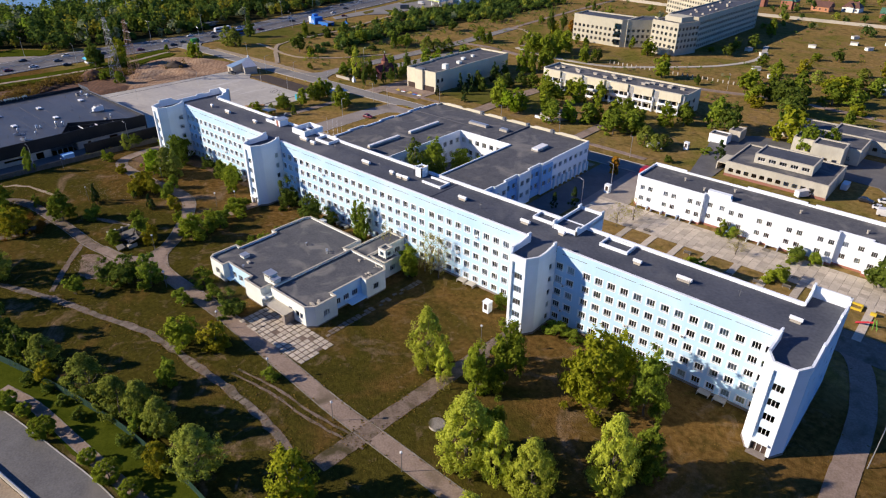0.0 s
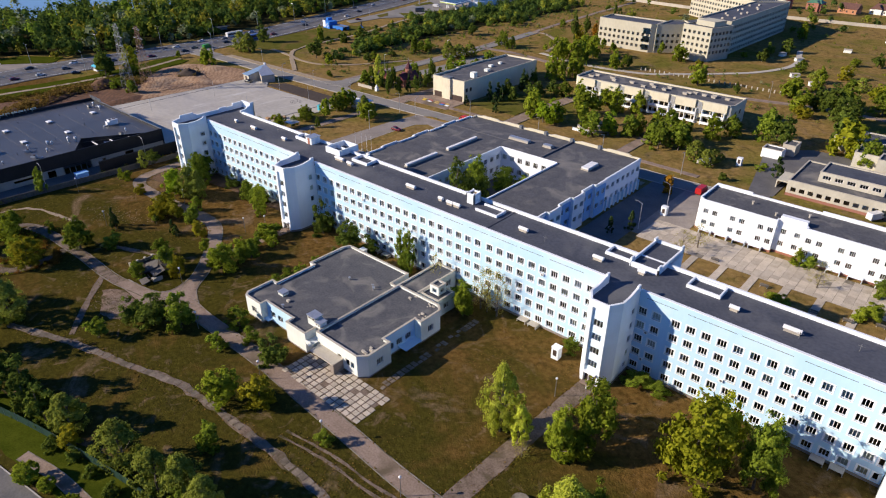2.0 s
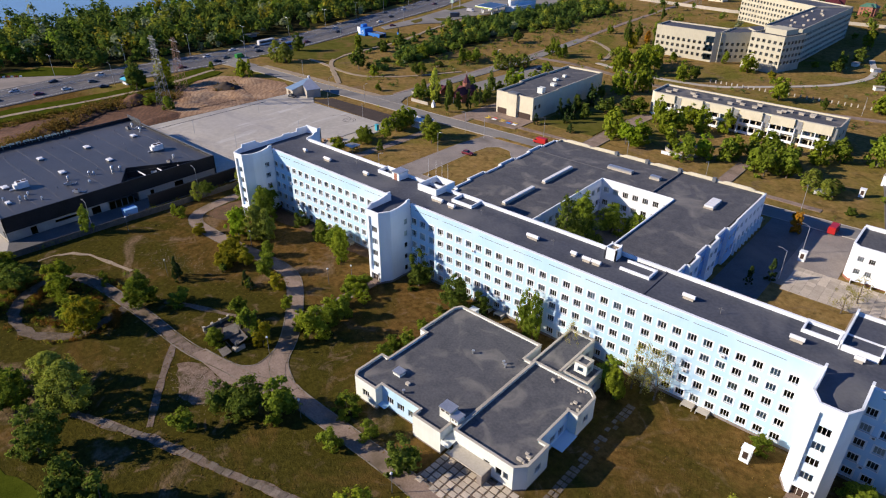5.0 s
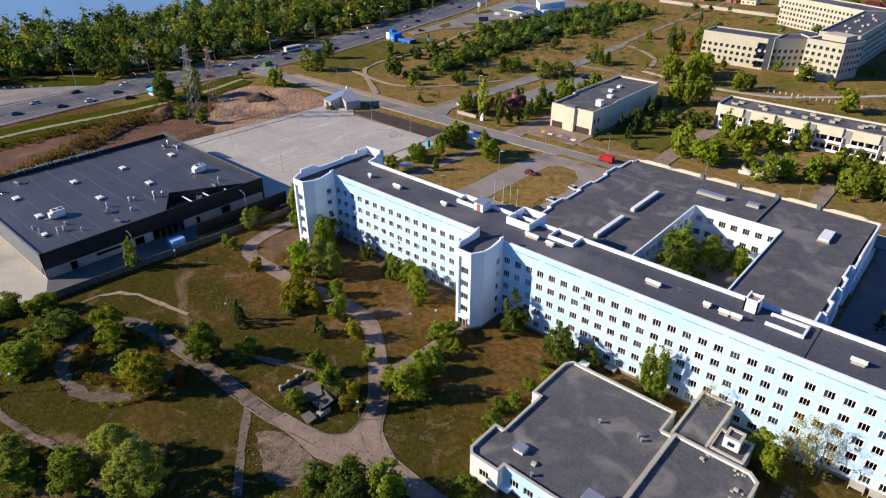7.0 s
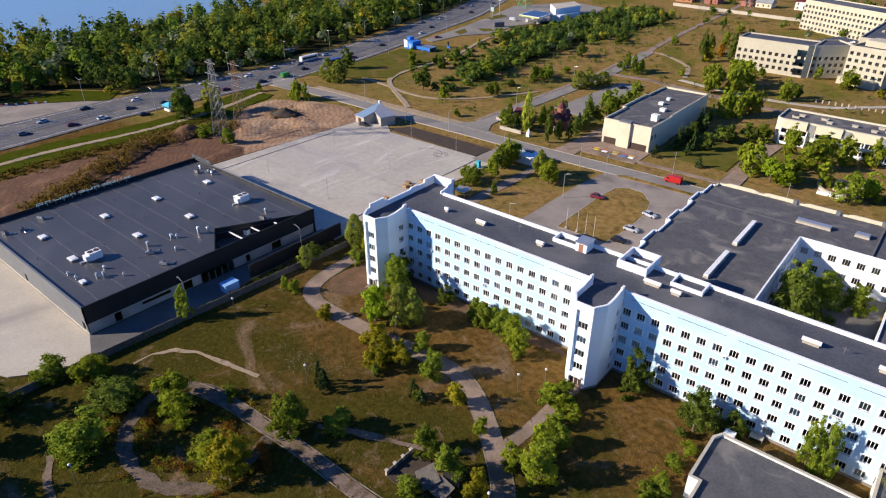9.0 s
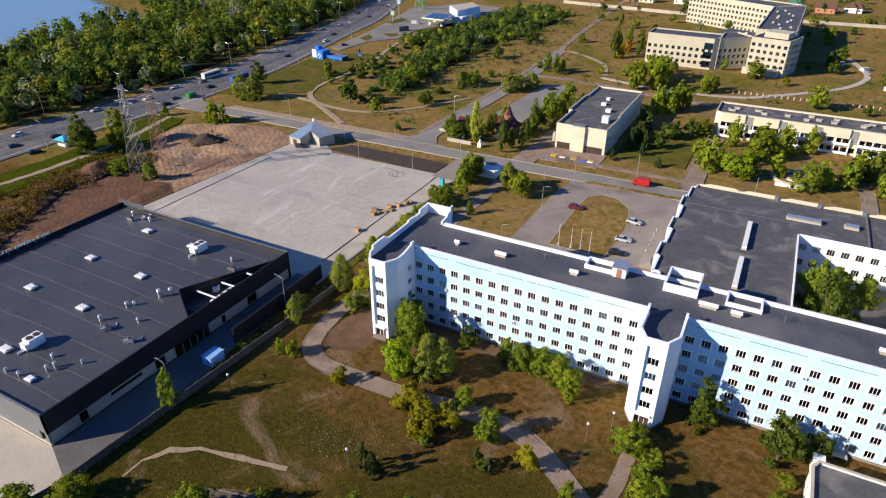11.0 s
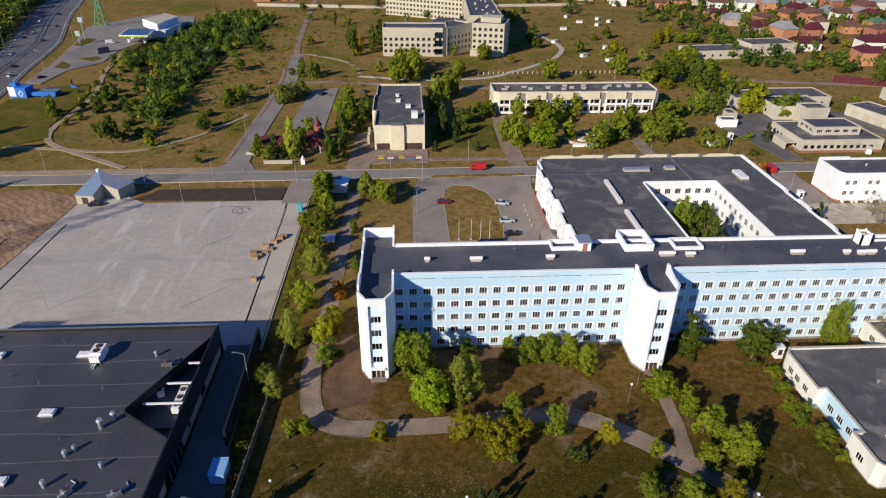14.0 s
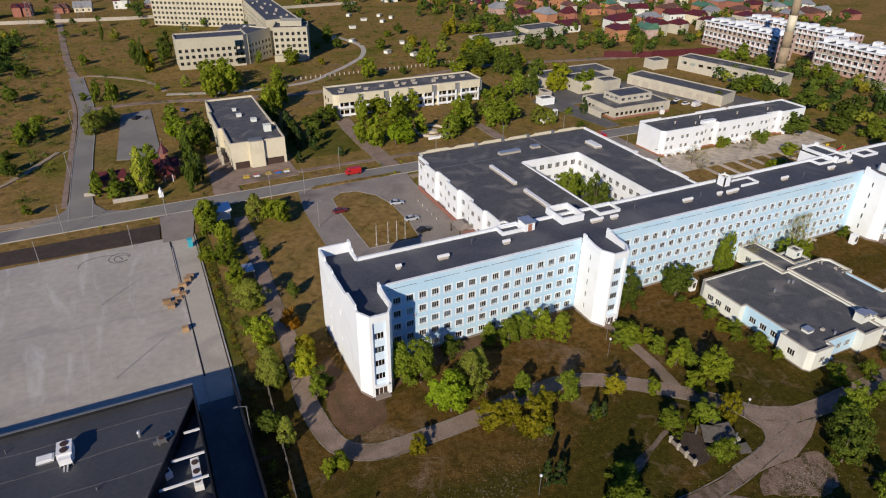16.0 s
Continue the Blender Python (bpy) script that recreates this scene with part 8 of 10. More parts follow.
grove("silver", (-92.5, 366.6, 7, 9), (-72.1, 363.4, 7, 9), (-95, 222.2, 8, 8), (-365.5, 214.1, 12, 9.1), (-222.1, 339, 6.5, 5.5), (-230.6, 134.6, 8.2, 7.9), (-232.1, 105.8, 9.6, 6.7), (-233, 89.4, 6.6, 4.1), (-109.3, 24.8, 10.5, 8), (-124.4, 22.4, 8.5, 8), (-100, 25.9, 10, 7.5), (-95.6, 28.2, 10, 7.5), (-90.1, 28.8, 9, 7), (-76.9, 28.1, 12, 9.5), (-168.7, 27, 11, 11), (-177.5, 26.9, 8.2, 9.2), (-190.2, 15.4, 6, 8))
grove("silver", (-220.4, 179.6, 9, 6.9), (-261.7, 289.8, 7.5, 8.8), (-256.7, 294.9, 7.5, 8.8), (-90.2, 220.6, 6.2, 7.5), (-57.4, 393.1, 5, 7.5), (-88.8, 355.6, 5, 5), (-360.1, 216, 11.2, 11.2), (-90, 225.6, 5, 7.5), (-263.6, 283, 8.8, 10))
grove("yellow", (-83.3, 382.8, 8, 9), (-48.9, 405.9, 10, 8), (-235.8, 378.2, 10.5, 7.2), (-120.4, 21, 5.5, 4.6), (-82.7, 24.4, 7.5, 5.5), (-104.8, 48.2, 8, 7.5), (-190.4, 38.6, 10, 9), (-157.6, 60.8, 7, 5), (-192.2, 74, 8, 7), (-188.8, 77, 7, 6), (-173.1, 75.5, 5.5, 4.5), (-198.1, 78.7, 4.8, 6.9), (-223.9, 110.8, 6.9, 6.1), (-194.5, 77.5, 6, 5.8), (-213, 78.5, 3.8, 4.6), (-81.4, 302, 6.2, 10), (-41.9, 409.9, 11.2, 7.5), (-148.7, 357.9, 5, 5), (-36.3, 421.4, 11.2, 7.5))
grove("oak", (-56.1, 345.4, 11, 16), (-62.8, 349.3, 9, 10), (-56.2, 263.8, 16, 15), (-44.1, 317.5, 6, 9), (-362.8, 147.5, 16, 10.9), (-225.7, 105.6, 8.2, 5.6), (-38.4, 85.3, 19, 14), (-37.2, 92.3, 16, 9), (-61.9, 35.4, 12, 10))
grove("birch", (-248.8, 215.3, 16, 5.9), (-67.8, 72.5, 16, 7.5), (-63.6, 72.5, 9, 4.5), (-46.2, 58.1, 17, 11), (-40.8, 59.2, 14, 6), (-34.6, 59.8, 14, 9))
grove("bright", (-234.9, 260.9, 10.5, 8.2), (-203.4, 84.6, 10, 7.2), (-205.3, 86.4, 8, 5.8), (-154.2, 223.3, 11.2, 11.2), (-131.5, 227, 10, 8.8), (-159.1, 222.7, 10, 8.8))
grove("orange", (-224, 124, 5, 5.8), (-235, 396.7, 8.8, 5), (-90.1, 189.2, 7.5, 5))
grove("green", (-236.4, 58.1, 9.5, 4.6), (-205.4, 94.4, 12, 8.2), (-208.6, 96.6, 10.5, 6.8))
grove("silver", (-198.2, 87.2, 11, 7.2), (-195.8, 88.6, 10, 6))
grove("bush", (-190.6, 71.9, 2.4, 3), (-179.7, 71.8, 2.6, 2.8))
grove("dark", (-369, 136.5, 13, 11.5))
grove("green", (-214.5, 26, 9, 13), (-238.6, 30.5, 5.1, 9.2))
grove("dark", (-221.1, 35, 7, 12))
grove("birch", (-26.1, 68.8, 18, 9.5))
grove("pale", (-61.6, 70.3, 3.5, 4), (-94.1, 100, 11, 6), (-92.2, 100, 12, 6.3), (-107.9, 100.1, 9.8, 4.6), (-89.5, 99.9, 12, 6.9), (-70.4, 154.5, 7.5, 6.2), (-68.5, 161.2, 7.5, 7.5), (-39.1, 160.9, 7.5, 6.2))
grove("bush", (-88.6, 50, 3.6, 4.2), (-55.3, 100.1, 3.4, 7), (-51.3, 100, 3, 6), (-165.2, 54.2, 5, 5), (-129.7, 59.4, 5.4, 5.8), (-125.6, 52, 5.1, 5.3), (-122.3, 57.9, 4.5, 4.6), (-147.9, 37.2, 5.4, 6.3), (-160.2, 86.3, 3.6, 4.6), (-166.7, 55, 3.9, 4.6), (-70.5, 100.1, 3.9, 5.2), (-135.3, 74, 4.5, 5.8), (-135.4, 80, 3.9, 4.6), (-206.3, 49.4, 4.2, 3), (-158.8, 90.6, 3.6, 4.6), (-156.9, 88.3, 3, 3.4), (-26.5, 165.7, 3.8, 3.8))
grove("ball", (-105.5, 15, 4, 4.6), (-87.5, 18.3, 4, 4.6), (-118, 13.2, 3.6, 4.2), (-113.6, 14.6, 2.6, 2.8), (-93.8, 17.6, 2.8, 3), (-82.1, 19.4, 3, 3.6))
grove("conifer", (-194.7, 62.2, 5.5, 4), (-196.8, 62.8, 6, 3), (-178.3, 71.6, 3.6, 2.5), (-190.3, 71.8, 3, 2.1), (-180.5, 71.8, 4.5, 2.8))
grove("conifer2", (-194.1, 238.1, 7.5, 5), (-188.7, 228.7, 6.2, 4.5), (-192.9, 255.8, 8.8, 5), (-197.2, 219, 5, 3.8), (-181.6, 220, 3.8, 3.8), (-90.3, 152.9, 5.5, 3.2), (-87, 158.8, 6.2, 3.8), (-68.6, 226.2, 7.5, 5))


grove("dark", (-247.0, 214.6, 6.5, 4.6), (-252.5, 216.5, 6.0, 5.0), (-257.0, 219.6, 5.0, 4.6), (-233.4, 213.0, 9.0, 4.6), (-231.4, 222.0, 8.0, 5.0), (-231.5, 231.0, 9.0, 5.6), (-232.0, 241.0, 8.0, 6.0), (-228.6, 251.0, 9.0, 7.0), (-247.0, 223.5, 6.5, 3.8), (-249.0, 233.0, 6.0, 5.0), (-226.0, 262.0, 8.5, 6.0), (-225.0, 272.0, 8.0, 6.0), (-193.4, 244.0, 9.0, 6.0), (-186.0, 238.0, 8.0, 6.0), (-196.0, 262.0, 9.5, 5.0), (-196.4, 270.0, 9.0, 5.0))
grove("conifer2", (-230.6, 217.0, 9.0, 3.6), (-232.2, 226.6, 8.0, 3.4), (-252.0, 211.6, 4.0, 3.0), (-194.2, 231.8, 9.0, 4.0), (-189.4, 234.9, 8.0, 3.6))
grove("green", (-137.2, 78.2, 3.6, 4.2), (-136.0, 86.5, 3.8, 4.4), (-134.6, 74.0, 3.2, 3.6), (-161.6, 88.2, 3.4, 4.0), (-153.4, 75.4, 4.6, 4.6))
grove("lime", (-136.8, 82.4, 3.2, 3.8), (-135.4, 91.0, 3.4, 4.0), (-154.8, 86.4, 3.2, 3.6), (-134.4, 69.6, 2.8, 3.2))
grove("dark", (-236.0, 20.0, 8, 9), (-229.0, 14.0, 8, 8), (-221.0, 8.0, 9, 9), (-243.0, 14.0, 8, 8))
# tall trees south of the lawn, known by the long shade that they throw on it
grove("birch", (-34.0, 44.0, 17, 10), (-24.0, 49.0, 18, 10), (-14.0, 55.0, 17, 10), (-8.0, 66.0, 15, 9))
grove("dark", (-29.0, 40.0, 16, 11), (-16.0, 47.0, 16, 11))


# ---- woods and scrub too many to count ----
def thicket(name, label, spots, mats, seed, leaf=0.75, n=70, firm=False):
    """Many far trees as one mesh; spots: x, y, height, width, material number."""
    rng = np.random.default_rng(seed)
    ps, ns, ss, ms = [], [], [], []
    tr = Solid()
    for x, y, h, w, mi in spots:
        nc = 9
        t = rng.uniform(0.12, 0.95, nc)
        r = np.sqrt(1 - np.abs(t - 0.45) ** 1.6 / 0.62 ** 1.6 + 1e-3)
        r = np.nan_to_num(r, nan=0.25) * w * (0.28 if firm else 0.36) * rng.uniform(0.5, 1.15, nc)
        a = rng.uniform(0, 6.283, nc)
        c = np.stack([x + r * np.cos(a), y + r * np.sin(a), t * h], axis=1)
        k = max(4, n // nc)
        cc = np.repeat(c, k, axis=0)
        d = rng.normal(size=(len(cc), 3))
        d /= np.linalg.norm(d, axis=1)[:, None]
        p = cc + d * (w * (0.23 if firm else 0.21) * rng.uniform(0.7, 1.05, len(cc)))[:, None] * np.array([1, 1, 0.9])
        p[:, 2] = np.maximum(p[:, 2], 0.1)
        if firm:                           # boughs: lumpy rounded lobes round the stem, each with its own lit and shaded side
            lc = rng.normal(size=(7, 3))
            lc /= np.linalg.norm(lc, axis=1)[:, None]
            lc = lc * np.array([w * 0.27, w * 0.27, h * 0.26]) + np.array([x, y, h * 0.56])
            lc[0] = (x, y, h * 0.66)
            lr = rng.uniform(0.24, 0.36, 7) * w
            j = rng.integers(0, 7, len(d))
            p = lc[j] + d * lr[j][:, None] * np.array([1.0, 1.0, max(1.0, 0.75 * h / w)]) * np.where(np.arange(len(d)) % 5 == 0, 0.5, rng.uniform(0.82, 1.05, len(d)))[:, None]
            d = d * 0.7 + (p - np.array([x, y, h * 0.45])) / np.array([w * 0.5, w * 0.5, h * 0.5]) * 0.5
            p[:, 2] = np.maximum(p[:, 2], 0.1)
        nr = d + rng.normal(size=d.shape) * (0.18 if firm else 0.3) + np.array([0, 0, 0.15])
        nr /= np.linalg.norm(nr, axis=1)[:, None]
        ps.append(p), ns.append(nr), ss.append(rng.uniform(0.7, 1.35, len(p)) * leaf * (w / 7.0) ** 0.5 * np.where((np.arange(len(p)) % 5 == 0) & firm, 1.9, 1.0)), ms.append(np.full(len(p), mi, np.int32))
    me = quads_mesh(name, np.concatenate(ps), np.concatenate(ns), np.concatenate(ss), mats, rng, 0.75)
    me.polygons.foreach_set("material_index", np.concatenate(ms))
    return tagged(new(name, me), label, "trees", kind="stuff")


def hw_x(y):
    """Where the highway's middle lies at y."""
    pts = [(-300, -402), (-60, -400), (60, -397.5), (110, -400.5), (143, -400.5), (185, -397.5), (225, -397.5), (262, -402), (300, -410), (345, -421), (405, -434), (440, -446), (515, -474), (640, -514), (880, -600)]
    for (y0, x0), (y1, x1) in zip(pts, pts[1:]):
        if y0 <= y <= y1:
            return x0 + (x1 - x0) * (y - y0) / (y1 - y0)
    return -512.0


WOOD = [leaf_material("wood_dark_leaves", (0.067, 0.120, 0.026), (0.105, 0.159, 0.036), through_light=0.42), leaf_material("wood_green_leaves", (0.116, 0.176, 0.026), (0.185, 0.246, 0.040), through_light=0.42),
        leaf_material("wood_lime_leaves", (0.230, 0.259, 0.030), (0.328, 0.354, 0.052), through_light=0.42), leaf_material("wood_silver_leaves", (0.230, 0.274, 0.138), (0.323, 0.366, 0.194), through_light=0.42),
        leaf_material("wood_yellow_leaves", (0.257, 0.234, 0.026), (0.366, 0.332, 0.042), through_light=0.42), leaf_material("wood_bright_leaves", (0.164, 0.259, 0.026), (0.246, 0.345, 0.040), through_light=0.42)]
rw = random.Random(4)
spots = []
for k in range(2300):
    y = rw.uniform(-60, 720)
    lo, hi = -557.0, hw_x(y) - 20.0 - (30 if 40 < y < 132 else 0)
    if lo > hi:
        continue
    x = rw.uniform(lo, hi) if hi - lo > 30 else rw.uniform(lo - 40, hi)
    h = (rw.uniform(5, 10) if rw.random() < 0.42 else rw.uniform(10, 17) if rw.random() < 0.8 else rw.uniform(16, 20)) * (0.75 if x > hi - 8 else 1.0)
    spots.append((x, y, h, h * rw.uniform(0.42, 0.60) + 2.4 if h < 16 else rw.uniform(8.5, 11.0), rw.choices(range(6), (40, 28, 10, 8, 5, 9))[0]))
for k in range(380):                       # the wooded bank beyond the bend of the river
    y = rw.uniform(345, 780)
    x = rw.uniform(max(-760.0, -560.0 - (y - 335) * 1.6), -556.0)
    h = rw.uniform(8, 17)
    spots.append((x, y, h, h * rw.uniform(0.42, 0.6) + 2.4, rw.choices(range(6), (44, 28, 10, 6, 4, 8))[0]))
thicket("wood", "dense mixed green and yellowing wood along the river", spots, WOOD, 5, 0.70, 80, True)
spots = []
for k in range(700):
    y = 236 + 270 * rw.random() ** 0.9
    lo = -316 - 62 * min(1.0, max(0.0, (y - 229) / 150)) + max(0.0, y - 400) * 0.15
    hi = -302 - 8 * math.sin(min(1.0, (y - 229) / 180) * 3.14)
    u = (rw.random() + rw.random()) / 2 if rw.random() < 0.6 else rw.random()
    brush = (y < 345 and u < 0.5) or y < 258
    if (brush and rw.random() < 0.62) or (y > 372 and lo + (hi - lo) * u < -348):
        continue
    spots.append((lo + (hi - lo) * u, y, rw.uniform(1.0, 3.4) if brush else rw.choice((rw.uniform(2, 5), rw.uniform(4, 10))), rw.uniform(2.6, 5.0) if brush else rw.uniform(4.2, 7.6), rw.choices(range(5), (60, 24, 13, 1, 2))[0]))
for k in range(130):                       # low brush along the brow below the forecourt
    y = rw.uniform(250, 470)
    x = (-356 + 0.10 * (345 - y) if y < 345 else -357) + rw.gauss(0, 5.0)
    spots.append((x, y, rw.uniform(0.6, 2.2), rw.uniform(1.8, 3.6), rw.choices(range(5), (60, 26, 10, 1, 3))[0]))
thicket("scrub", "rough green scrub on the slope below the filling station", spots, WOOD, 6, 0.52, 110, True)
spots = []
for k in range(430):
    x, y = rw.uniform(-300, 420), rw.uniform(470, 900)
    spots.append((x, y, rw.uniform(4, 10), rw.uniform(4, 9), rw.choices(range(5), (48, 32, 12, 3, 5))[0]))
for k in range(640):
    x, y = rw.uniform(-20, 270), rw.uniform(318, 560)
    spots.append((x, y, rw.uniform(3, 11), rw.uniform(4, 9), rw.choices(range(5), (48, 32, 12, 3, 5))[0]))
for k in range(95):
    x, y = rw.uniform(30, 92), rw.uniform(140, 250)
    spots.append((x, y, rw.uniform(4, 9), rw.uniform(5, 9), rw.choices(range(5), (44, 34, 14, 3, 5))[0]))
thicket("far_trees", "garden trees and hedgerows between the far houses", spots, WOOD, 7, 0.68, 70, True)
spots = []
for k in range(760):
    x, y = rw.uniform(-300, 10), rw.uniform(288, 540)
    if -232 < x < -128 and 366 < y < 520:
        continue
    if rw.random() < 0.35:
        x, y = rw.uniform(-310, -276), rw.uniform(220, 520)
    spots.append((x, y, rw.choice((rw.uniform(0.6, 1.6), rw.uniform(1.0, 3.4))), rw.uniform(1.4, 3.8), rw.choices(range(5), (25, 45, 20, 4, 6))[0]))
thicket("field_shrubs", "scattered low shrubs in the dry fields", spots, WOOD, 8, 0.4, 34)
spots = []
bank = smooth_line([(-319.0, 58.0), (-327.0, 73.0), (-339.0, 92.0), (-347.5, 109.0), (-348.0, 120.0), (-344.0, 136.0), (-342.0, 142.0)], 1.0)
for k in range(620):
    p = rw.choice(bank)
    spots.append((p.x + rw.gauss(0, 2.6), p.y + rw.gauss(0, 2.2), rw.uniform(1.2, 3.4), rw.uniform(2.0, 4.4), rw.choices(range(5), (34, 30, 6, 8, 22))[0]))
for k in range(150):                       # thinner green growth along the old verge
    y = rw.uniform(60, 150)
    spots.append((-356 + rw.gauss(0, 2.0), y, rw.uniform(0.8, 2.2), rw.uniform(1.6, 3.4), 2))
for k in range(60):
    spots.append((-337.5 + rw.gauss(0, 3.0), 165.0 + rw.gauss(0, 2.4), rw.uniform(1.0, 2.6), rw.uniform(1.4, 3.0), 3))
thicket("earth_bank_weeds", "dry brown weeds on the spoil bank", spots, [LEAF["weed"], LEAF["weed"], LEAF["turf_green"], LEAF["weed"], LEAF["turf"]], 9, 0.38, 45)


# ---- weeds and tufts ----
def near_walk(x, y, pad=0.0):
    """Whether a paved way lies within pad of the place."""
    for ln, width, mat in WALKS:
        r = width / 2 + pad
        for k in range(0, len(ln), 2):
            if abs(ln[k].x - x) < r + 1.0 and abs(ln[k].y - y) < r + 1.0 and math.hypot(ln[k].x - x, ln[k].y - y) < r + 0.5:
                return True
    return False


def tufts(name, label, spots, mats, seed, tall=1.0):
    """Grass tufts: a few leaning blades at each spot (x, y, size, material number)."""
    rng = np.random.default_rng(seed)
    a = np.array([sp[:3] for sp in spots])
    mi = np.repeat(np.array([sp[3] for sp in spots], np.int32), 2)
    c = np.repeat(a, 2, axis=0)
    n = len(c)
    sz = c[:, 2] * rng.uniform(0.7, 1.3, n)
    p = np.stack([c[:, 0] + rng.normal(0, 0.12, n), c[:, 1] + rng.normal(0, 0.12, n), sz * 0.35 * tall], axis=1)
    nr = rng.normal(size=(n, 3)) + np.array([0, 0, 0.9])
    nr /= np.linalg.norm(nr, axis=1)[:, None]
    me = quads_mesh(name, p, nr, sz, mats, rng, 0.7)
    me.polygons.foreach_set("material_index", mi)
    return tagged(new(name, me), label, "grass", kind="stuff")


ry = random.Random(77)
GRASS = [LEAF["turf"], LEAF["turf_green"], LEAF["turf_green"], LEAF["turf"], LEAF["weed"]]
spots = []
for k in range(260):                       # loose drifts of taller grass
    cx, cy, sp = ry.uniform(-232, -2), ry.uniform(24, 104), ry.uniform(1.5, 6)
    mi = ry.choices(range(5), (44, 20, 14, 16, 6))[0]
    if -125 < cx < -86 and 62 < cy < 104:
        continue
    for j in range(int(13 * sp)):
        x, y = cx + ry.gauss(0, sp), cy + ry.gauss(0, sp * 0.7)
        if y > 103 or (-124 < x < -88 and 64 < y < 103) or near_walk(x, y, -0.2):
            continue
        spots.append((x, y, ry.uniform(0.05, 0.14), mi if ry.random() < 0.7 else 0))
tufts("grass_tufts", "tufts of rough dry autumn grass", spots, GRASS, 41)
spots = []
for ln, width, mat in WALKS:               # weeds along the edges of the old paths, and in their cracks
    if mat not in (M_PATH, M_OLDPATH, M_RINGPATH, M_SAND) or min(p.y for p in ln) > 110 or max(p.y for p in ln) < 22:
        continue
    thick = 2 if mat in (M_OLDPATH, M_RINGPATH) else 1
    for k in range(1, len(ln)):
        d = (ln[k] - ln[k - 1])
        if d.length < 1e-6:
            continue
        nn = Vector((-d.y, d.x)).normalized()
        for sg in (-1, 1):
            for j in range(3 * thick):
                if ry.random() < 0.45:
                    continue
                q = ln[k - 1] + d * ry.random() + nn * sg * (width / 2 + ry.gauss(0.05, 0.22 * thick))
                spots.append((q.x, q.y, ry.uniform(0.06, 0.20), ry.choices(range(5), (40, 20, 18, 20, 2))[0]))
        if ry.random() < 0.5 * thick:
            q = ln[k] + nn * ry.uniform(-0.5, 0.5) * width
            spots.append((q.x, q.y, ry.uniform(0.05, 0.13), ry.choice((0, 1, 3))))
tufts("path_edge_weeds", "weeds growing over the edges of old paths", spots, GRASS, 42)

# dry weeds round the old ring and along the park fence
spots = []
for k in range(900):
    a = ry.uniform(0, 6.2832)
    r = ry.choice((9.2, 9.6, 15.8, 16.4)) + ry.gauss(0, 0.8)
    x, y = -204.6 + r * math.cos(a) * 0.95, 39.5 + r * math.sin(a) * 0.68
    if not near_walk(x, y, 0.1):
        spots.append((x, y, ry.uniform(0.35, 1.2), ry.uniform(0.8, 1.9), ry.choices(range(5), (10, 12, 4, 6, 68))[0]))
for k in range(70):                        # a rusty arched tangle beside the ring
    a = ry.uniform(0.1, 3.04)
    spots.append((-189.6 + 2.6 * math.cos(a) + ry.gauss(0, 0.3), 44.6 - 1.2 * math.cos(a) + ry.gauss(0, 0.3), 0.7 + 1.9 * math.sin(a), 1.5, 4))
for k in range(170):
    x = ry.uniform(-237.4, -236.0)
    y = ry.uniform(44, 170)
    spots.append((x, y, ry.uniform(0.5, 1.5), ry.uniform(0.9, 2.2), ry.choices(range(5), (25, 25, 10, 10, 30))[0]))
thicket("dry_weeds", "dry orange-brown weeds and brush", spots, [LEAF["green"], LEAF["oak"], LEAF["lime"], LEAF["pale"], LEAF["rust"]], 12, 0.24, 40)

# trampled bare patches: broken stone and pale crumbs of earth
M_CRUMB = surface("pale_crumbled_earth", (0.22, 0.165, 0.125), (0.40, 0.31, 0.25), 1.5, 6.0, 0.95, 0.2)
spots = []
for cx, cy, rx, ry_, k in ((-156.4, 45.6, 3.0, 1.9, 1500), (-204.5, 64.0, 3.4, 1.8, 160), (-199.0, 68.6, 3.0, 1.8, 140), (-192.0, 71.6, 3.0, 1.6, 100), (-217.0, 96.0, 2.2, 5.0, 90), (-207.0, 66.0, 4.5, 2.6, 110)):
    for j in range(k):
        spots.append((cx + ry.gauss(0, rx), cy + ry.gauss(0, ry_), ry.uniform(0.04, 0.13), 0))
rng_c = np.random.default_rng(61)
c = np.array([[q[0], q[1], BARE_Z + 0.03 if -166 < q[0] < -149 and q[1] < 50 else 0.03] for q in spots])
nr = rng_c.normal(size=c.shape) * 0.25 + np.array([0, 0, 1.0])
nr /= np.linalg.norm(nr, axis=1)[:, None]
me = quads_mesh("broken_stone", c, nr, np.array([q[2] for q in spots]), M_CRUMB, rng_c, 0.8)
tagged(new("broken_stone", me), "pale crumbs of broken stone on bare earth", "rubble", kind="stuff")


# ---- chapel and its garden ----
chap = thing("chapel", "small brown brick chapel with maroon sheet roofs and a cross tower", "chapel", (-240, 226, 0))


def gable(solid, x0, y0, x1, y1, z0, z1, along="y"):
    if along == "y":
        m = (x0 + x1) / 2
        a, b = (m, y0, z1), (m, y1, z1)
        solid.face([(x0, y0, z0), a, b, (x0, y1, z0)][::-1]), solid.face([(x1, y1, z0), b, a, (x1, y0, z0)][::-1])
        solid.face([(x0, y0, z0), (x1, y0, z0), a]), solid.face([(x1, y1, z0), (x0, y1, z0), b])
    else:
        m = (y0 + y1) / 2
        a, b = (x0, m, z1), (x1, m, z1)
        solid.face([(x0, y0, z0), (x1, y0, z0), b, a]), solid.face([(x1, y1, z0), (x0, y1, z0), a, b])
        solid.face([(x1, y0, z0), (x1, y1, z0), b]), solid.face([(x0, y1, z0), (x0, y0, z0), a])
    solid.face([(x0, y0, z0), (x0, y1, z0), (x1, y1, z0), (x1, y0, z0)])


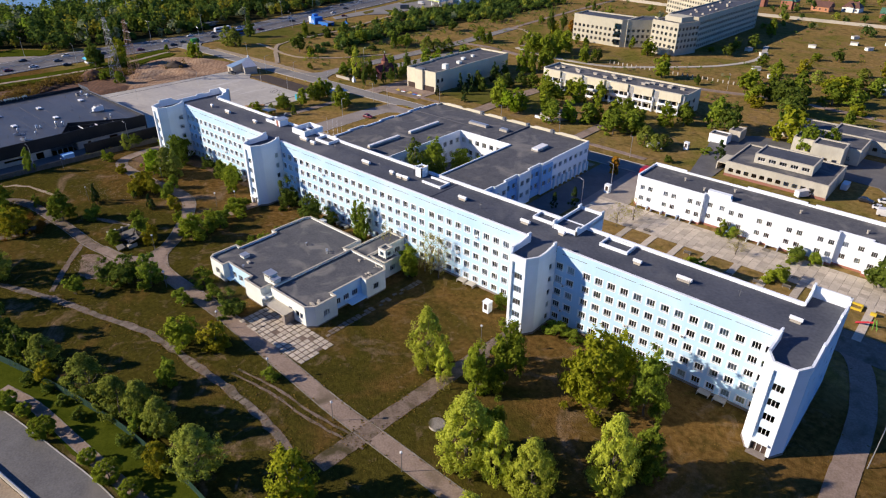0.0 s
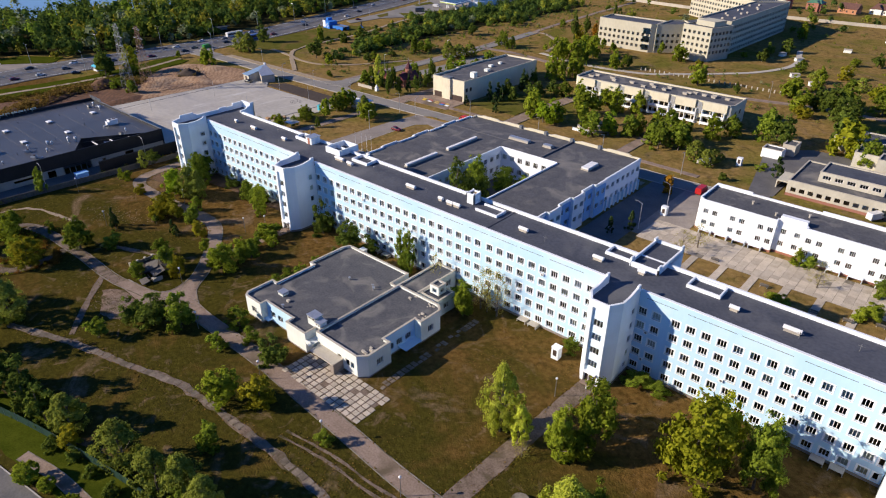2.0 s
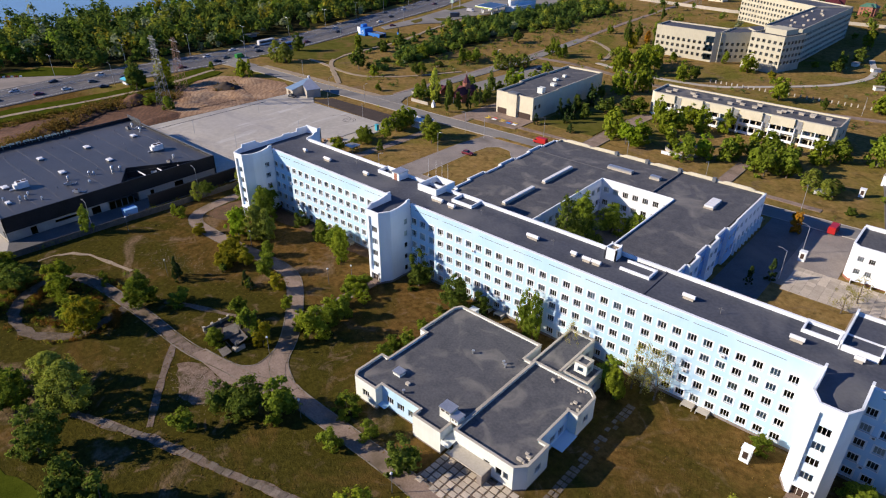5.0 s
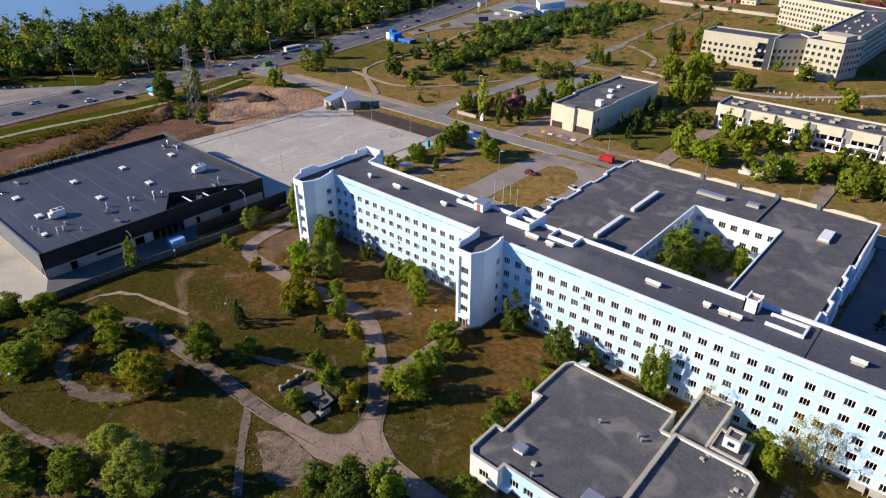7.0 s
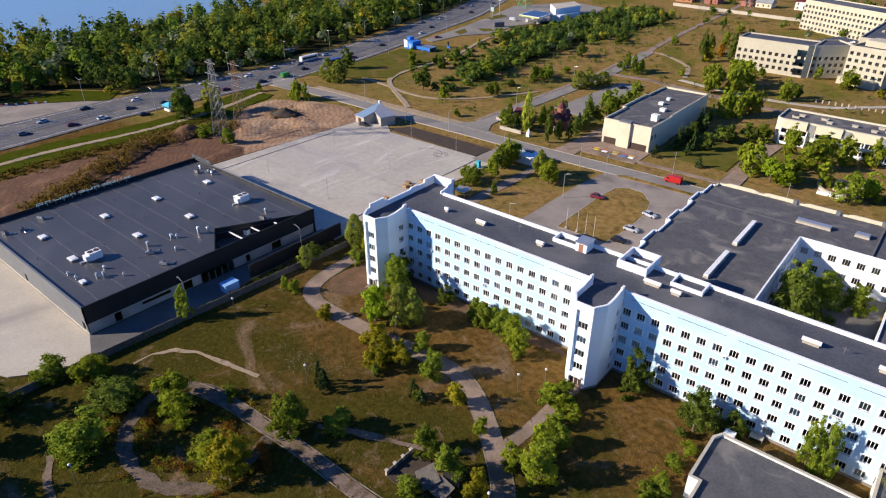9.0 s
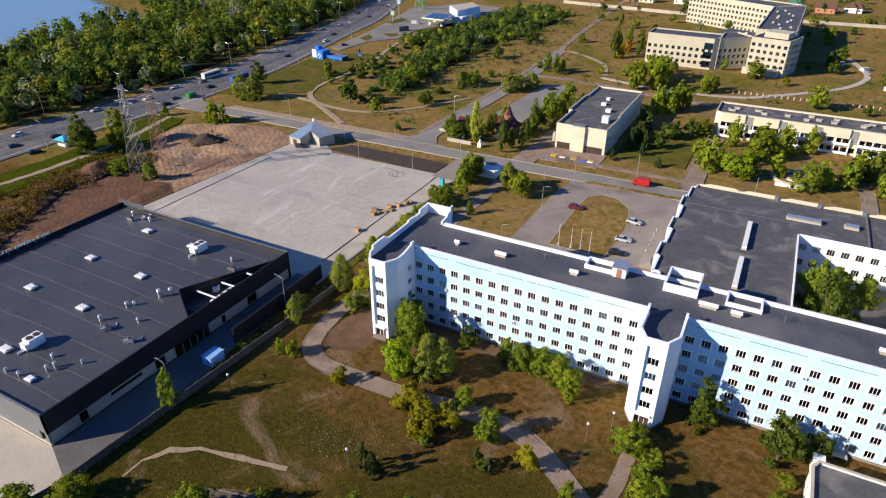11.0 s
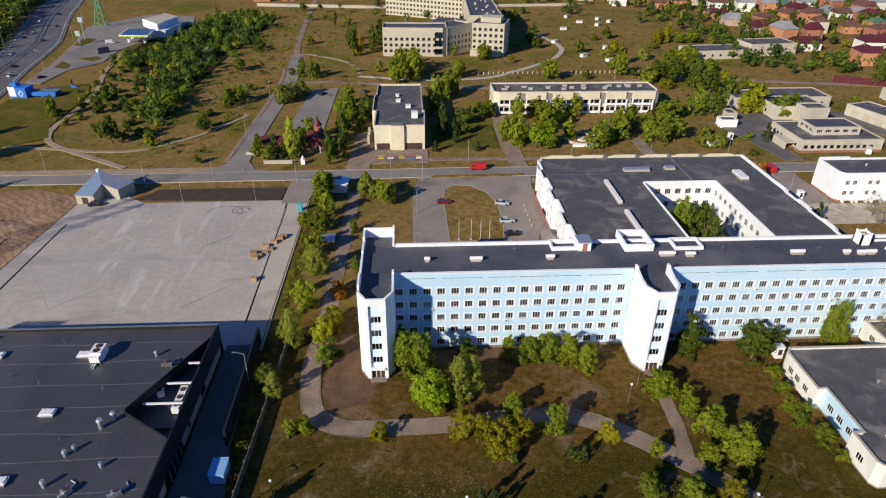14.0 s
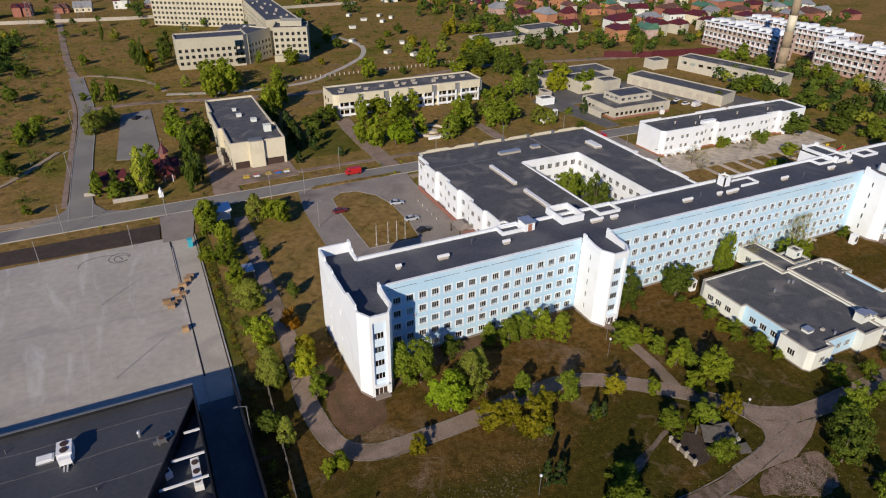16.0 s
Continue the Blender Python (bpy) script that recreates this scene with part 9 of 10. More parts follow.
part("nave", Solid().box(-243.4, 220.0, 0, -237.6, 234.0, 4.2), M_BRICK, chap)
part("transept", Solid().box(-246.0, 225.0, 0, -235.0, 231.0, 4.0), M_BRICK, chap)
s = Solid()
gable(s, -244.0, 219.2, -237.0, 234.6, 4.2, 7.4)
part("nave_roof", s, M_RED, chap, "maroon sheet gable roof")
s = Solid()
gable(s, -246.6, 224.6, -234.4, 231.4, 4.0, 6.8, "x")
part("transept_roof", s, M_RED, chap)
part("tower", Solid().box(-242.2, 226.2, 5.0, -238.8, 229.8, 9.4), M_BRICK, chap)
part("spire", Solid().rod((-240.5, 228.0, 9.4), (-240.5, 228.0, 12.2), 2.6, 0.5, 8), M_RED, chap)
part("cupola", Solid().rod((-240.5, 228.0, 12.0), (-240.5, 228.0, 12.6), 0.45, 0.65, 10).rod((-240.5, 228.0, 12.6), (-240.5, 228.0, 13.8), 0.65, 0.05, 10), M_RED, chap)
part("cross", Solid().box(-240.55, 227.95, 13.6, -240.45, 228.05, 15.2).box(-241.0, 227.95, 14.5, -240.0, 228.05, 14.62), M_GALV, chap)
part("porch", Solid().box(-242.4, 217.6, 0.0, -242.1, 217.9, 3.0).box(-238.9, 217.6, 0.0, -238.6, 217.9, 3.0), M_PVC, chap)
s = Solid()
gable(s, -242.8, 217.4, -238.2, 220.4, 3.0, 5.2)
part("porch_roof", s, M_RED, chap)
chap.matrix_basis = pose(-240.4, 226.0, 0) @ Matrix.Diagonal((0.72, 0.72, 0.86, 1))
hut = thing("garden_house", "low brown house with a maroon hipped roof beside the chapel", "house", (-258, 228, 0))
part("wall", Solid().box(-261.0, 225.0, 0, -254.0, 229.6, 2.4), M_BRICK, hut)
s = Solid()
gable(s, -261.8, 224.4, -253.2, 230.2, 2.4, 4.2, "x")
part("roof", s, M_RED, hut)
fn = thing("garden_wall", "pale low garden wall of the chapel yard", "wall", (-252, 208, 0))
part("wall_panel", Solid().box(-258.0, 209.4, 0, -248.0, 209.8, 1.3), M_CONC, fn)
part("wall_panel", Solid().box(-266.0, 218.0, 0, -263.0, 218.4, 1.3), M_CONC, fn)
tagged(part("shrine", Solid().box(-244.9, 208.4, 0, -243.5, 209.8, 1.6).rod((-244.2, 209.1, 1.6), (-244.2, 209.1, 3.2), 0.8, 0.1, 6), M_WHITE), "small white wayside shrine", "shrine")


# ---- hedges ----
def hedge(name, label, pts, w, h, mat, seed):
    rng = np.random.default_rng(seed)
    ln = smooth_line(pts, 0.5)
    p = np.array([(q.x, q.y) for q in ln])
    n = len(p) * 22
    i = rng.integers(0, len(p), n)
    c = np.stack([p[i, 0] + rng.uniform(-.4, .4, n), p[i, 1] + rng.uniform(-w / 2, w / 2, n), rng.uniform(0.1, h, n)], axis=1)
    nr = rng.normal(size=(n, 3)) + np.array([0, -0.3, 0.6])
    nr /= np.linalg.norm(nr, axis=1)[:, None]
    return tagged(new(name, quads_mesh(name, c, nr, rng.uniform(0.15, 0.3, n), mat, rng)), label, "hedge")


hedge("hedge", "clipped dark green hedge along the street", [(-220.0, 205.2), (-172.0, 204.8)], 2.2, 1.2, LEAF["dark"], 1)
hedge("hedge", "clipped dark green hedge by the chapel", [(-250.0, 205.0), (-232.0, 204.4)], 1.2, 1.0, LEAF["dark"], 2)
hedge("hedge", "low hedge on the street verge", [(-262.0, 192.6), (-248.0, 192.8)], 1.6, 0.9, LEAF["oak"], 3)
hedge("hedge", "low hedge on the street verge", [(-194.0, 195.9), (-170.0, 196.4)], 1.0, 0.8, LEAF["oak"], 4)
hedge("hedge", "rough hedge along the street", [(-164.0, 204.6), (-122.0, 204.4)], 1.4, 0.8, LEAF["oak"], 5)
hedge("hedge", "low hedge by the drive", [(-84.0, 206.0), (-64.0, 206.2)], 2.0, 0.9, LEAF["dark"], 6)


# ---- vehicles ----
CAR_PAINT = {n: surface(f"{n}_car_paint", c, tuple(v * 0.9 for v in c), 1.0, 6.0, 0.3, 0.0, coords="obj", spec=0.5) for n, c in (("white", (0.7, 0.7, 0.7)), ("silver", (0.42, 0.45, 0.5)), ("black", (0.015, 0.015, 0.018)), ("dark_red", (0.16, 0.015, 0.025)), ("red", (0.45, 0.02, 0.02)), ("blue", (0.05, 0.12, 0.35)), ("grey", (0.12, 0.125, 0.13)), ("green", (0.05, 0.3, 0.06)), ("pale_blue", (0.35, 0.5, 0.62)))}
M_TYRE = surface("black_rubber", (0.012, 0.012, 0.012), (0.02, 0.02, 0.02), 2.0, 8.0, 0.9, 0.1, coords="obj")
M_CARGLASS = surface("dark_car_glass", (0.02, 0.025, 0.03), (0.03, 0.035, 0.04), 2.0, 8.0, 0.05, 0.0, coords="obj", spec=0.8)
CARS = {}


def loft(solid, rings, mat=0):
    k, n = len(solid.v), len(rings[0])
    for r in rings:
        solid.v += r
    for i in range(len(rings) - 1):
        for j in range(n):
            a, b = k + i * n + j, k + i * n + (j + 1) % n
            solid.f.append((a, b, b + n, a + n))
            solid.m.append(mat)
    solid.f.append(tuple(k + j for j in reversed(range(n))))
    solid.f.append(tuple(k + (len(rings) - 1) * n + j for j in range(n)))
    solid.m += [mat, mat]


def car(colour, at, turn, kind="car"):
    key = (colour, kind)
    lab = {"car": f"{colour.replace('_', ' ')} passenger car on the asphalt", "van": f"{colour.replace('_', ' ')} panel van on the asphalt", "bus": f"{colour.replace('_', ' ')} city bus on the road", "truck": f"{colour.replace('_', ' ')} box lorry on the asphalt"}[kind]
    if key in CARS:
        return copy_thing(CARS[key], pose(*at, 0, 0, turn))
    L, W, H = {"car": (4.4, 1.76, 1.46), "van": (5.4, 2.0, 2.3), "bus": (11.5, 2.5, 3.0), "truck": (7.5, 2.4, 3.2)}[kind]
    e = thing({"car": "car", "van": "van", "bus": "bus", "truck": "truck"}[kind], lab, kind, (0, 0, 0), group="vehicles")
    s = Solid()
    h, w = L / 2, W / 2

    def ring(x, z0, z1, ww):
        return [(x, -ww, z0), (x, ww, z0), (x, ww + 0.04, (z0 + z1) / 2), (x, ww - 0.06, z1), (x, -ww + 0.06, z1), (x, -ww - 0.04, (z0 + z1) / 2)]

    if kind == "car":
        loft(s, [ring(-h, 0.35, 0.75, w - 0.15), ring(-h + 0.15, 0.25, 0.88, w - 0.05), ring(-h + 1.0, 0.22, 0.92, w), ring(h - 1.3, 0.22, 0.92, w), ring(h - 0.2, 0.25, 0.78, w - 0.06), ring(h, 0.35, 0.62, w - 0.18)])
        part("body", s, CAR_PAINT[colour]).parent = e
        s = Solid()
        loft(s, [ring(-h + 0.35, 0.88, 0.92, w - 0.1), ring(-h + 0.95, 0.88, H - 0.06, w - 0.24), ring(h - 2.1, 0.88, H - 0.06, w - 0.24), ring(h - 1.25, 0.88, 0.92, w - 0.1)])
        part("glazing", s, M_CARGLASS).parent = e
        s = Solid().box(-h + 0.95, -w + 0.26, H - 0.07, h - 2.1, w - 0.26, H)
        part("roof", s, CAR_PAINT[colour]).parent = e
    else:
        z0 = 0.35
        loft(s, [ring(-h, z0, H - 0.1, w - 0.05), ring(-h + 0.2, z0, H, w), ring(h - 1.3, z0, H, w), ring(h - (0.5 if kind != "bus" else 0.1), z0, H * (0.62 if kind == "van" else 0.95), w - 0.05), ring(h, z0, H * (0.5 if kind == "van" else 0.9), w - 0.1)])
        part("body", s, CAR_PAINT[colour]).parent = e
        s = Solid()
        if kind == "bus":
            s.box(-h + 0.5, -w - 0.05, 1.3, h - 0.5, w + 0.05, 2.4)
        else:
            s.box(h - 1.6, -w - 0.05, 1.25, h - 0.7, w + 0.05, 1.75)
        part("glazing", s, M_CARGLASS).parent = e
    for sx in (-1, 1):
        for sy in (-1, 1):
            x = sx * (h - 0.85)
            o = part("wheel", Solid().rod((x, sy * (w - 0.2), 0.32), (x, sy * (w + 0.02), 0.32), 0.32, n=12), M_TYRE)
            o.parent = e
    for sy in (-1, 1):
        part("headlight", Solid().box(h - 0.12, sy * (w - 0.35) - 0.15, 0.55, h + 0.005, sy * (w - 0.35) + 0.15, 0.7), M_GALV).parent = e
    e.matrix_basis = pose(*at, 0, 0, turn)
    CARS[key] = e
    return e


Z = 0.2
for c, x, y, t, k in (("dark_red", -196.4, 174.6, 5, "car"), ("silver", -178.6, 173.0, -12, "car"), ("silver", -178.7, 161.0, 0, "car"), ("black", -178.4, 152.9, 8, "car"), ("red", -183.2, 203.0 - 1.4, 180, "van"),
                      ("white", -28.3, 228.0, 90, "van"), ("white", -14.0, 213.6, 10, "van"), ("white", -16.4, 217.8, 5, "car"), ("black", -21.0, 221.0, 0, "car"), ("white", -36.7, 212.2, 60, "van"),
                      ("black", -302.0, 176.8, 10, "car"), ("white", -16.0, 224.0, 20, "car"), ("blue", -228.0, 300.0, 90, "car"), ("black", -247.0, 296.0, 60, "car")):
    car(c, (x, y, Z), t, k)
hwc = ["white", "black", "grey", "silver", "dark_red", "black", "white", "grey"]
for i, (y, off) in enumerate(((62, -5), (76, -9), (84, 4.5), (95, -5.2), (101, 8.5), (114, -9), (113, 9.6), (127, 5), (135, -5), (141, 9), (152, 4.6), (170, -8.8), (171, 9), (191, 9), (193, -5), (199, 5.5), (212, -9), (221, 5), (226, -5), (250, -8.6), (256, 9), (290, 5), (297, -5), (329, -8.4), (334, 9), (354, 5), (363, -9), (384, -5), (421, 4.6), (430, -9), (445, -5), (470, 8), (492, -5), (520, 5))):
    car(hwc[i % 8], (hw_x(y) + off, y, Z), 90 if off > 0 else -90)
car("green", (-388.0, 205.0, Z), 100, "van")
car("red", (-82.0, 196.6, 0.24), 88, "van")
car("white", (-91.0, 222.1, 0.0), 20, "van")
car("white", (-407.0, 236.0, Z), -88, "bus")
car("blue", (-390.0, 238.0, Z), 92, "bus")
car("white", (-390.6, 413.5, Z), 20, "van")
car("grey", (-384.6, 387.3, Z), 60, "truck")
car("dark_red", (-392.0, 330.0, Z), 60)
car("pale_blue", (-378.0, 139.0, -0.01), 70, "van")
car("black", (-383.0, 127.0, -0.01), 80)


# ---- posts and lamps ----
def lamp_post(at, h=8.0, arm=1.4, turn=0.0, twin=False, park=False, material=None):
    key = ("lamp", h, arm, twin, park)
    if key in CARS:
        return copy_thing(CARS[key], pose(*at, 0, 0, turn))
    e = thing("street_lamp", "slim grey park lamp with a pale globe" if park else "tall grey street lamp with a bent arm", "lamp", (0, 0, 0), group="park lamps" if park else "street lamps")
    part("pole", Solid().rod((0, 0, -0.1), (0, 0, h), 0.10 if not park else 0.07, 0.07 if not park else 0.05), M_STEEL if park else M_GALV).parent = e
    if park:
        s = Solid()
        for a, b, r0, r1 in ((0, 0.15, 0.12, 0.24), (0.15, 0.35, 0.24, 0.24), (0.35, 0.48, 0.24, 0.1)):
            s.rod((0, 0, h + a), (0, 0, h + b), r0, r1, 10)
        part("globe", s, M_PVC).parent = e
    else:
        for sg in ((-1, 1) if twin else (1,)):
            part("arm", Solid().rod((0, 0, h - 0.05), (sg * arm, 0, h + 0.45), 0.05), M_GALV).parent = e
            part("lamp_head", Solid().box(min(sg * arm, sg * (arm + 0.7)), -0.14, h + 0.38, max(sg * arm, sg * (arm + 0.7)), 0.14, h + 0.52), M_STEEL).parent = e
    e.matrix_basis = pose(*at, 0, 0, turn)
    CARS[key] = e
    return e


for x, y in ((-71.0, 50.9), (-53.6, 50.9), (-65.4, 86.5), (-166.2, 85.4), (-89.5, 50.4), (-111.0, 52.4), (-154.5, 60.0), (-199.0, 61.5), (-208.5, 22.0), (-229.2, 66.0), (-176.0, 30.0), (-196.5, 84.0), (-135.0, 53.0), (-163.0, 90.0), (-60.0, 88.0)):
    lamp_post((x, y, 0), 4.2, 0, 0, park=True)
for x, y, t in ((-238.6, 93.0, 180), (-238.2, 60.0, 180), (3.5, 102.9, 90), (-204.8, 168.0, 0), (-202.6, 196.0 - 4, 90), (-213.0, 193.2, 270), (-244.0, 192.6, 90), (-271.0, 193.0, 90), (-292.0, 190.6, 90), (-330.0, 204.6, 270), (-186.0, 208.0, 270), (-150.0, 205.4, 270), (-122.0, 205.0, 270), (-93.0, 206.6, 270), (-85.0, 178.0, 180), (-85.5, 160.6, 180), (-270.6, 240.0, 0), (-270.4, 290.0, 0), (-205.8, 140.0, 0), (-100.6, 321.0, 270)):
    lamp_post((x, y, 0), 8.0, 1.4, t)
for x, y in ((-259.8, 120.6), (-290.0, 121.0), (-262.0, 150.0), (-292.0, 152.0), (-276.0, 176.6), (-254.0, 176.4)):
    tagged(part("mast", Solid().rod((x, y, 0), (x, y, 7.2), 0.07, 0.05), M_GALV), "bare slim steel mast on the empty lot", "mast", group="masts of the lot")
for k in range(14):
    y = 40 + 36 * k
    x = hw_x(y)
    lamp_post((x - 17.5, y + 6, 0), 11.0, 2.0, 0, twin=True)
    if k % 2 == 0:
        lamp_post((x + 17.5, y + 20, 0), 10.0, 2.0, 180)


# ---- roadside stall ----
M_TURQ = surface("turquoise_canvas", (0.04, 0.36, 0.52), (0.06, 0.44, 0.60), 0.8, 4.0, 0.7, 0.1)
stall = thing("market_stall", "turquoise canvas roadside stall beside the highway", "stall", (-381, 137.6, 0))
for dx in (-2.6, 2.6):
    for dy in (-1.7, 1.7):
        part("post", Solid().box(-381 + dx - 0.06, 137.6 + dy - 0.06, 0, -381 + dx + 0.06, 137.6 + dy + 0.06, 2.6), M_STEEL, stall)
s = Solid()
for a, b in (((-3.0, -2.1), (3.0, -2.1)), ((3.0, -2.1), (3.0, 2.1)), ((3.0, 2.1), (-3.0, 2.1)), ((-3.0, 2.1), (-3.0, -2.1))):
    s.face([(-381 + a[0], 137.6 + a[1], 2.5), (-381 + b[0], 137.6 + b[1], 2.5), (-381, 137.6, 3.9)])
    s.face([(-381 + b[0], 137.6 + b[1], 2.5), (-381 + a[0], 137.6 + a[1], 2.5), (-381 + a[0], 137.6 + a[1], 2.1), (-381 + b[0], 137.6 + b[1], 2.1)][::-1])
part("canopy", s, M_TURQ, stall, "turquoise canvas canopy")
part("counter", Solid().box(-383.2, 136.0, 0, -378.8, 136.5, 1.0), M_PVC, stall)

# ---- lattice pylons ----
def pylon(x, y, h, label, metal=M_STEEL):
    e = thing("pylon", label, "pylon", (x, y, 0), group="pylons")
    s = Solid()
    w0, w1 = 2.4, 0.5
    lv = [h * k / 9 for k in range(10)]
    for i in range(9):
        a, b = w0 + (w1 - w0) * i / 9, w0 + (w1 - w0) * (i + 1) / 9
        for sx, sy in ((1, 1), (1, -1), (-1, -1), (-1, 1)):
            s.rod((sx * a, sy * a, lv[i]), (sx * b, sy * b, lv[i + 1]), 0.075, n=4)
            nx, ny = (sy, -sx)
            s.rod((sx * a, sy * a, lv[i]), (nx * b, ny * b, lv[i + 1]), 0.045, n=4)
            s.rod((nx * a, ny * a, lv[i]), (sx * b, sy * b, lv[i + 1]), 0.045, n=4)
            s.rod((sx * b, sy * b, lv[i + 1]), (nx * b, ny * b, lv[i + 1]), 0.04, n=4)
    part("lattice", s, metal).parent = e
    for z, r in ((h - 1.5, 3.4), (h - 5.5, 4.4), (h - 9.5, 3.4)):
        part("crossarm", Solid().rod((-r, 0, z), (r, 0, z), 0.1, n=4).rod((-r, 0, z), (0, 0, z + 1.1), 0.045, n=4).rod((r, 0, z), (0, 0, z + 1.1), 0.045, n=4), M_GALV).parent = e


pylon(-333.0, 131.6, 30.0, "tall grey lattice power pylon on bare earth")
pylon(-332.0, 140.4, 28.0, "tall rusty lattice power pylon on bare earth", M_RUST)
pylon(-480.0, 330.0, 36.0, "distant grey lattice power pylon in the wood")
pylon(-300.0, 545.0, 34.0, "distant grey lattice power pylon by the fields")
pylon(-270.0, 560.0, 34.0, "distant grey lattice power pylon by the fields")

M_SIGNRED = surface("red_plastic", (0.45, 0.05, 0.05), (0.52, 0.08, 0.07), 0.5, 4.0, 0.5, 0.05)

# ---- gatehouse at the lot ----
gate = thing("gatehouse", "small grey gatehouse with a pale folded sheet roof", "building", (-302, 182, 0))
GH = [(-308.2, 178.2, 3.1), (-302.6, 177.6, 3.1), (-302.0, 183.2, 4.5), (-296.4, 180.8, 3.5), (-293.8, 186.6, 3.7), (-305.2, 189.6, 6.3)]
M_BLUEROOF = surface("blue_grey_sheet_roof", (0.22, 0.33, 0.46), (0.29, 0.41, 0.54), 0.6, 4.0, 0.42, 0.05, metallic=0.25)
s = Solid()
for a, b in zip(GH, GH[1:] + GH[:1]):
    s.face([(a[0], a[1], 0), (b[0], b[1], 0), b, a])
part("wall", s, M_CONC, gate, "pale grey rendered wall")
s = Solid()
up = [(GH[5][0] + (x - GH[5][0]) * 1.04, GH[5][1] + (y - GH[5][1]) * 1.04, z + 0.02) for x, y, z in GH]
for lift in (0.0, 0.16):
    q = [(x, y, z + lift) for x, y, z in up]
    for tri in ((0, 1, 2), (0, 2, 5), (2, 3, 4), (2, 4, 5)):
        s.face([q[k] for k in tri] if lift else [q[k] for k in tri][::-1], 0 if 0 in tri else 1)
for k in range(6):
    a, b = up[k], up[(k + 1) % 6]
    s.face([a, b, (b[0], b[1], b[2] + 0.16), (a[0], a[1], a[2] + 0.16)])
part("roof", s, [M_BLUEROOF, M_GALV], gate, "folded sheet metal roof, blue-grey and bare galvanised")
part("roof_peak", Solid().box(-305.6, 188.9, 6.1, -304.8, 189.7, 7.1), M_PVC, gate)
part("door", Solid().wall((-306.4, 177.94), (-304.6, 177.75), 0.1, 2.4, 0.1), M_DARKFRAME, gate)

# red and white barrier round the layby
bar = thing("traffic_barrier", "row of red and white plastic traffic barriers", "barrier", (-439, 102, 0))
for k in range(10):
    x, y = -443.4 + 1.2 * k, 93.2 + 1.55 * k
    part("barrier_block", Solid().prism([(x - 0.5, y - 0.35), (x - 0.3, y - 0.55), (x + 0.55, y + 0.35), (x + 0.35, y + 0.55)], 0.1, 1.0), M_PVC if k % 2 else M_SIGNRED, bar)

# blue sculpture-like pavilion and the filling station
M_SIGNBLUE = surface("bright_blue_panel", (0.02, 0.16, 0.55), (0.03, 0.2, 0.62), 0.5, 4.0, 0.5, 0.05)
for pts in ([(-392.0, 372.0), (-382.0, 366.0), (-378.6, 372.0), (-384.0, 378.0)], [(-376.0, 398.0), (-372.0, 380.0), (-369.0, 396.0), (-371.0, 408.0)], [(-411.0, 408.0), (-404.6, 406.0), (-404.0, 426.0), (-413.0, 430.0)], [(-396.0, 352.0), (-388.0, 348.0), (-390.0, 358.0), (-398.0, 366.0)]):
    area("verge", "kerbed grass island on the forecourt", pts, M_ROUGH, "grass", 0.42)
kio = thing("blue_pavilion", "bright blue angular roadside pavilion with a raised white-panelled end", "pavilion", (-380, 297, 0))
part("hall_wall", Solid().box(-380.4, 294.8, 0.9, -368.4, 295.1, 2.7).box(-380.4, 300.2, 0.9, -368.4, 300.5, 2.7), M_SIGNBLUE, kio)
part("hall_roof", Solid().box(-380.4, 295.1, 2.3, -368.4, 300.2, 2.5), M_GREYCLAD, kio, "dark flat roof between blue side beams")
for x in (-369.6, -374.4):
    for y in (294.82, 299.6):
        part("leg", Solid().box(x - 0.5, y, 0.0, x + 0.5, y + 0.86, 0.9), M_SIGNBLUE, kio)
part("raised_end", Solid().prism([(-388.6, 294.6), (-380.4, 293.2), (-380.4, 300.4), (-388.6, 300.8)], 0.0, 4.8), M_SIGNBLUE, kio)
part("raised_fin", Solid().prism([(-388.9, 297.6), (-386.2, 297.2), (-386.2, 300.9), (-388.9, 301.2)], 4.8, 6.2), M_SIGNBLUE, kio)
part("white_panel", Solid().wall((-388.7, 294.5), (-385.4, 293.95), 1.0, 5.2, 0.12), M_WHITE, kio)
s = Solid()
for k in range(4):                         # a white diamond outline on the blue front
    u = [(0.0, 1.5), (1.3, 0.0), (0.0, -1.5), (-1.3, 0.0)]
    (p, q), (p2, q2) = u[k], u[(k + 1) % 4]
    s.face([(-382.9 + p * f, 293.52 - 0.17 * p * f, 2.4 + q * f) for p, q, f in ((p, q, 1.0), (p2, q2, 1.0), (p2, q2, 0.72), (p, q, 0.72))])
part("diamond", s, M_WHITE, kio)
tri = thing("sign_wedge", "small blue and black wedge-shaped sign on the grass", "sign", (-367, 311.2, 0))
part("wedge", Solid().slope((-369.0, 311.2), (-365.0, 310.6), [(0, 0), (4.04, 0), (0, 2.0)], 0.5), M_SIGNBLUE, tri)
part("post", Solid().box(-368.9, 311.7, 0.0, -368.2, 312.3, 4.0), M_BLACK, tri)
gas = thing("filling_station", "white filling station with a flat canopy on posts", "building", (-380, 450, 0))
part("shop", Solid().prism([(-367.5, 434.0), (-363.0, 462.5), (-376.4, 476.7), (-383.8, 453.5)], 0, 8.0), M_WHITE, gas)
part("shop_roof", Solid().prism(inset([(-367.5, 434.0), (-363.0, 462.5), (-376.4, 476.7), (-383.8, 453.5)], 0.5), 8.0, 8.12), M_CONC, gas)
part("shop_annex", Solid().prism([(-370.0, 430.4), (-362.6, 432.4), (-359.4, 456.0), (-362.8, 456.6), (-366.8, 434.4)], 0, 4.4), M_WHITE, gas)
part("shop_window", Solid().wall((-383.3, 451.2), (-369.4, 435.4), 0.6, 3.6, 0.1), M_CARGLASS, gas)
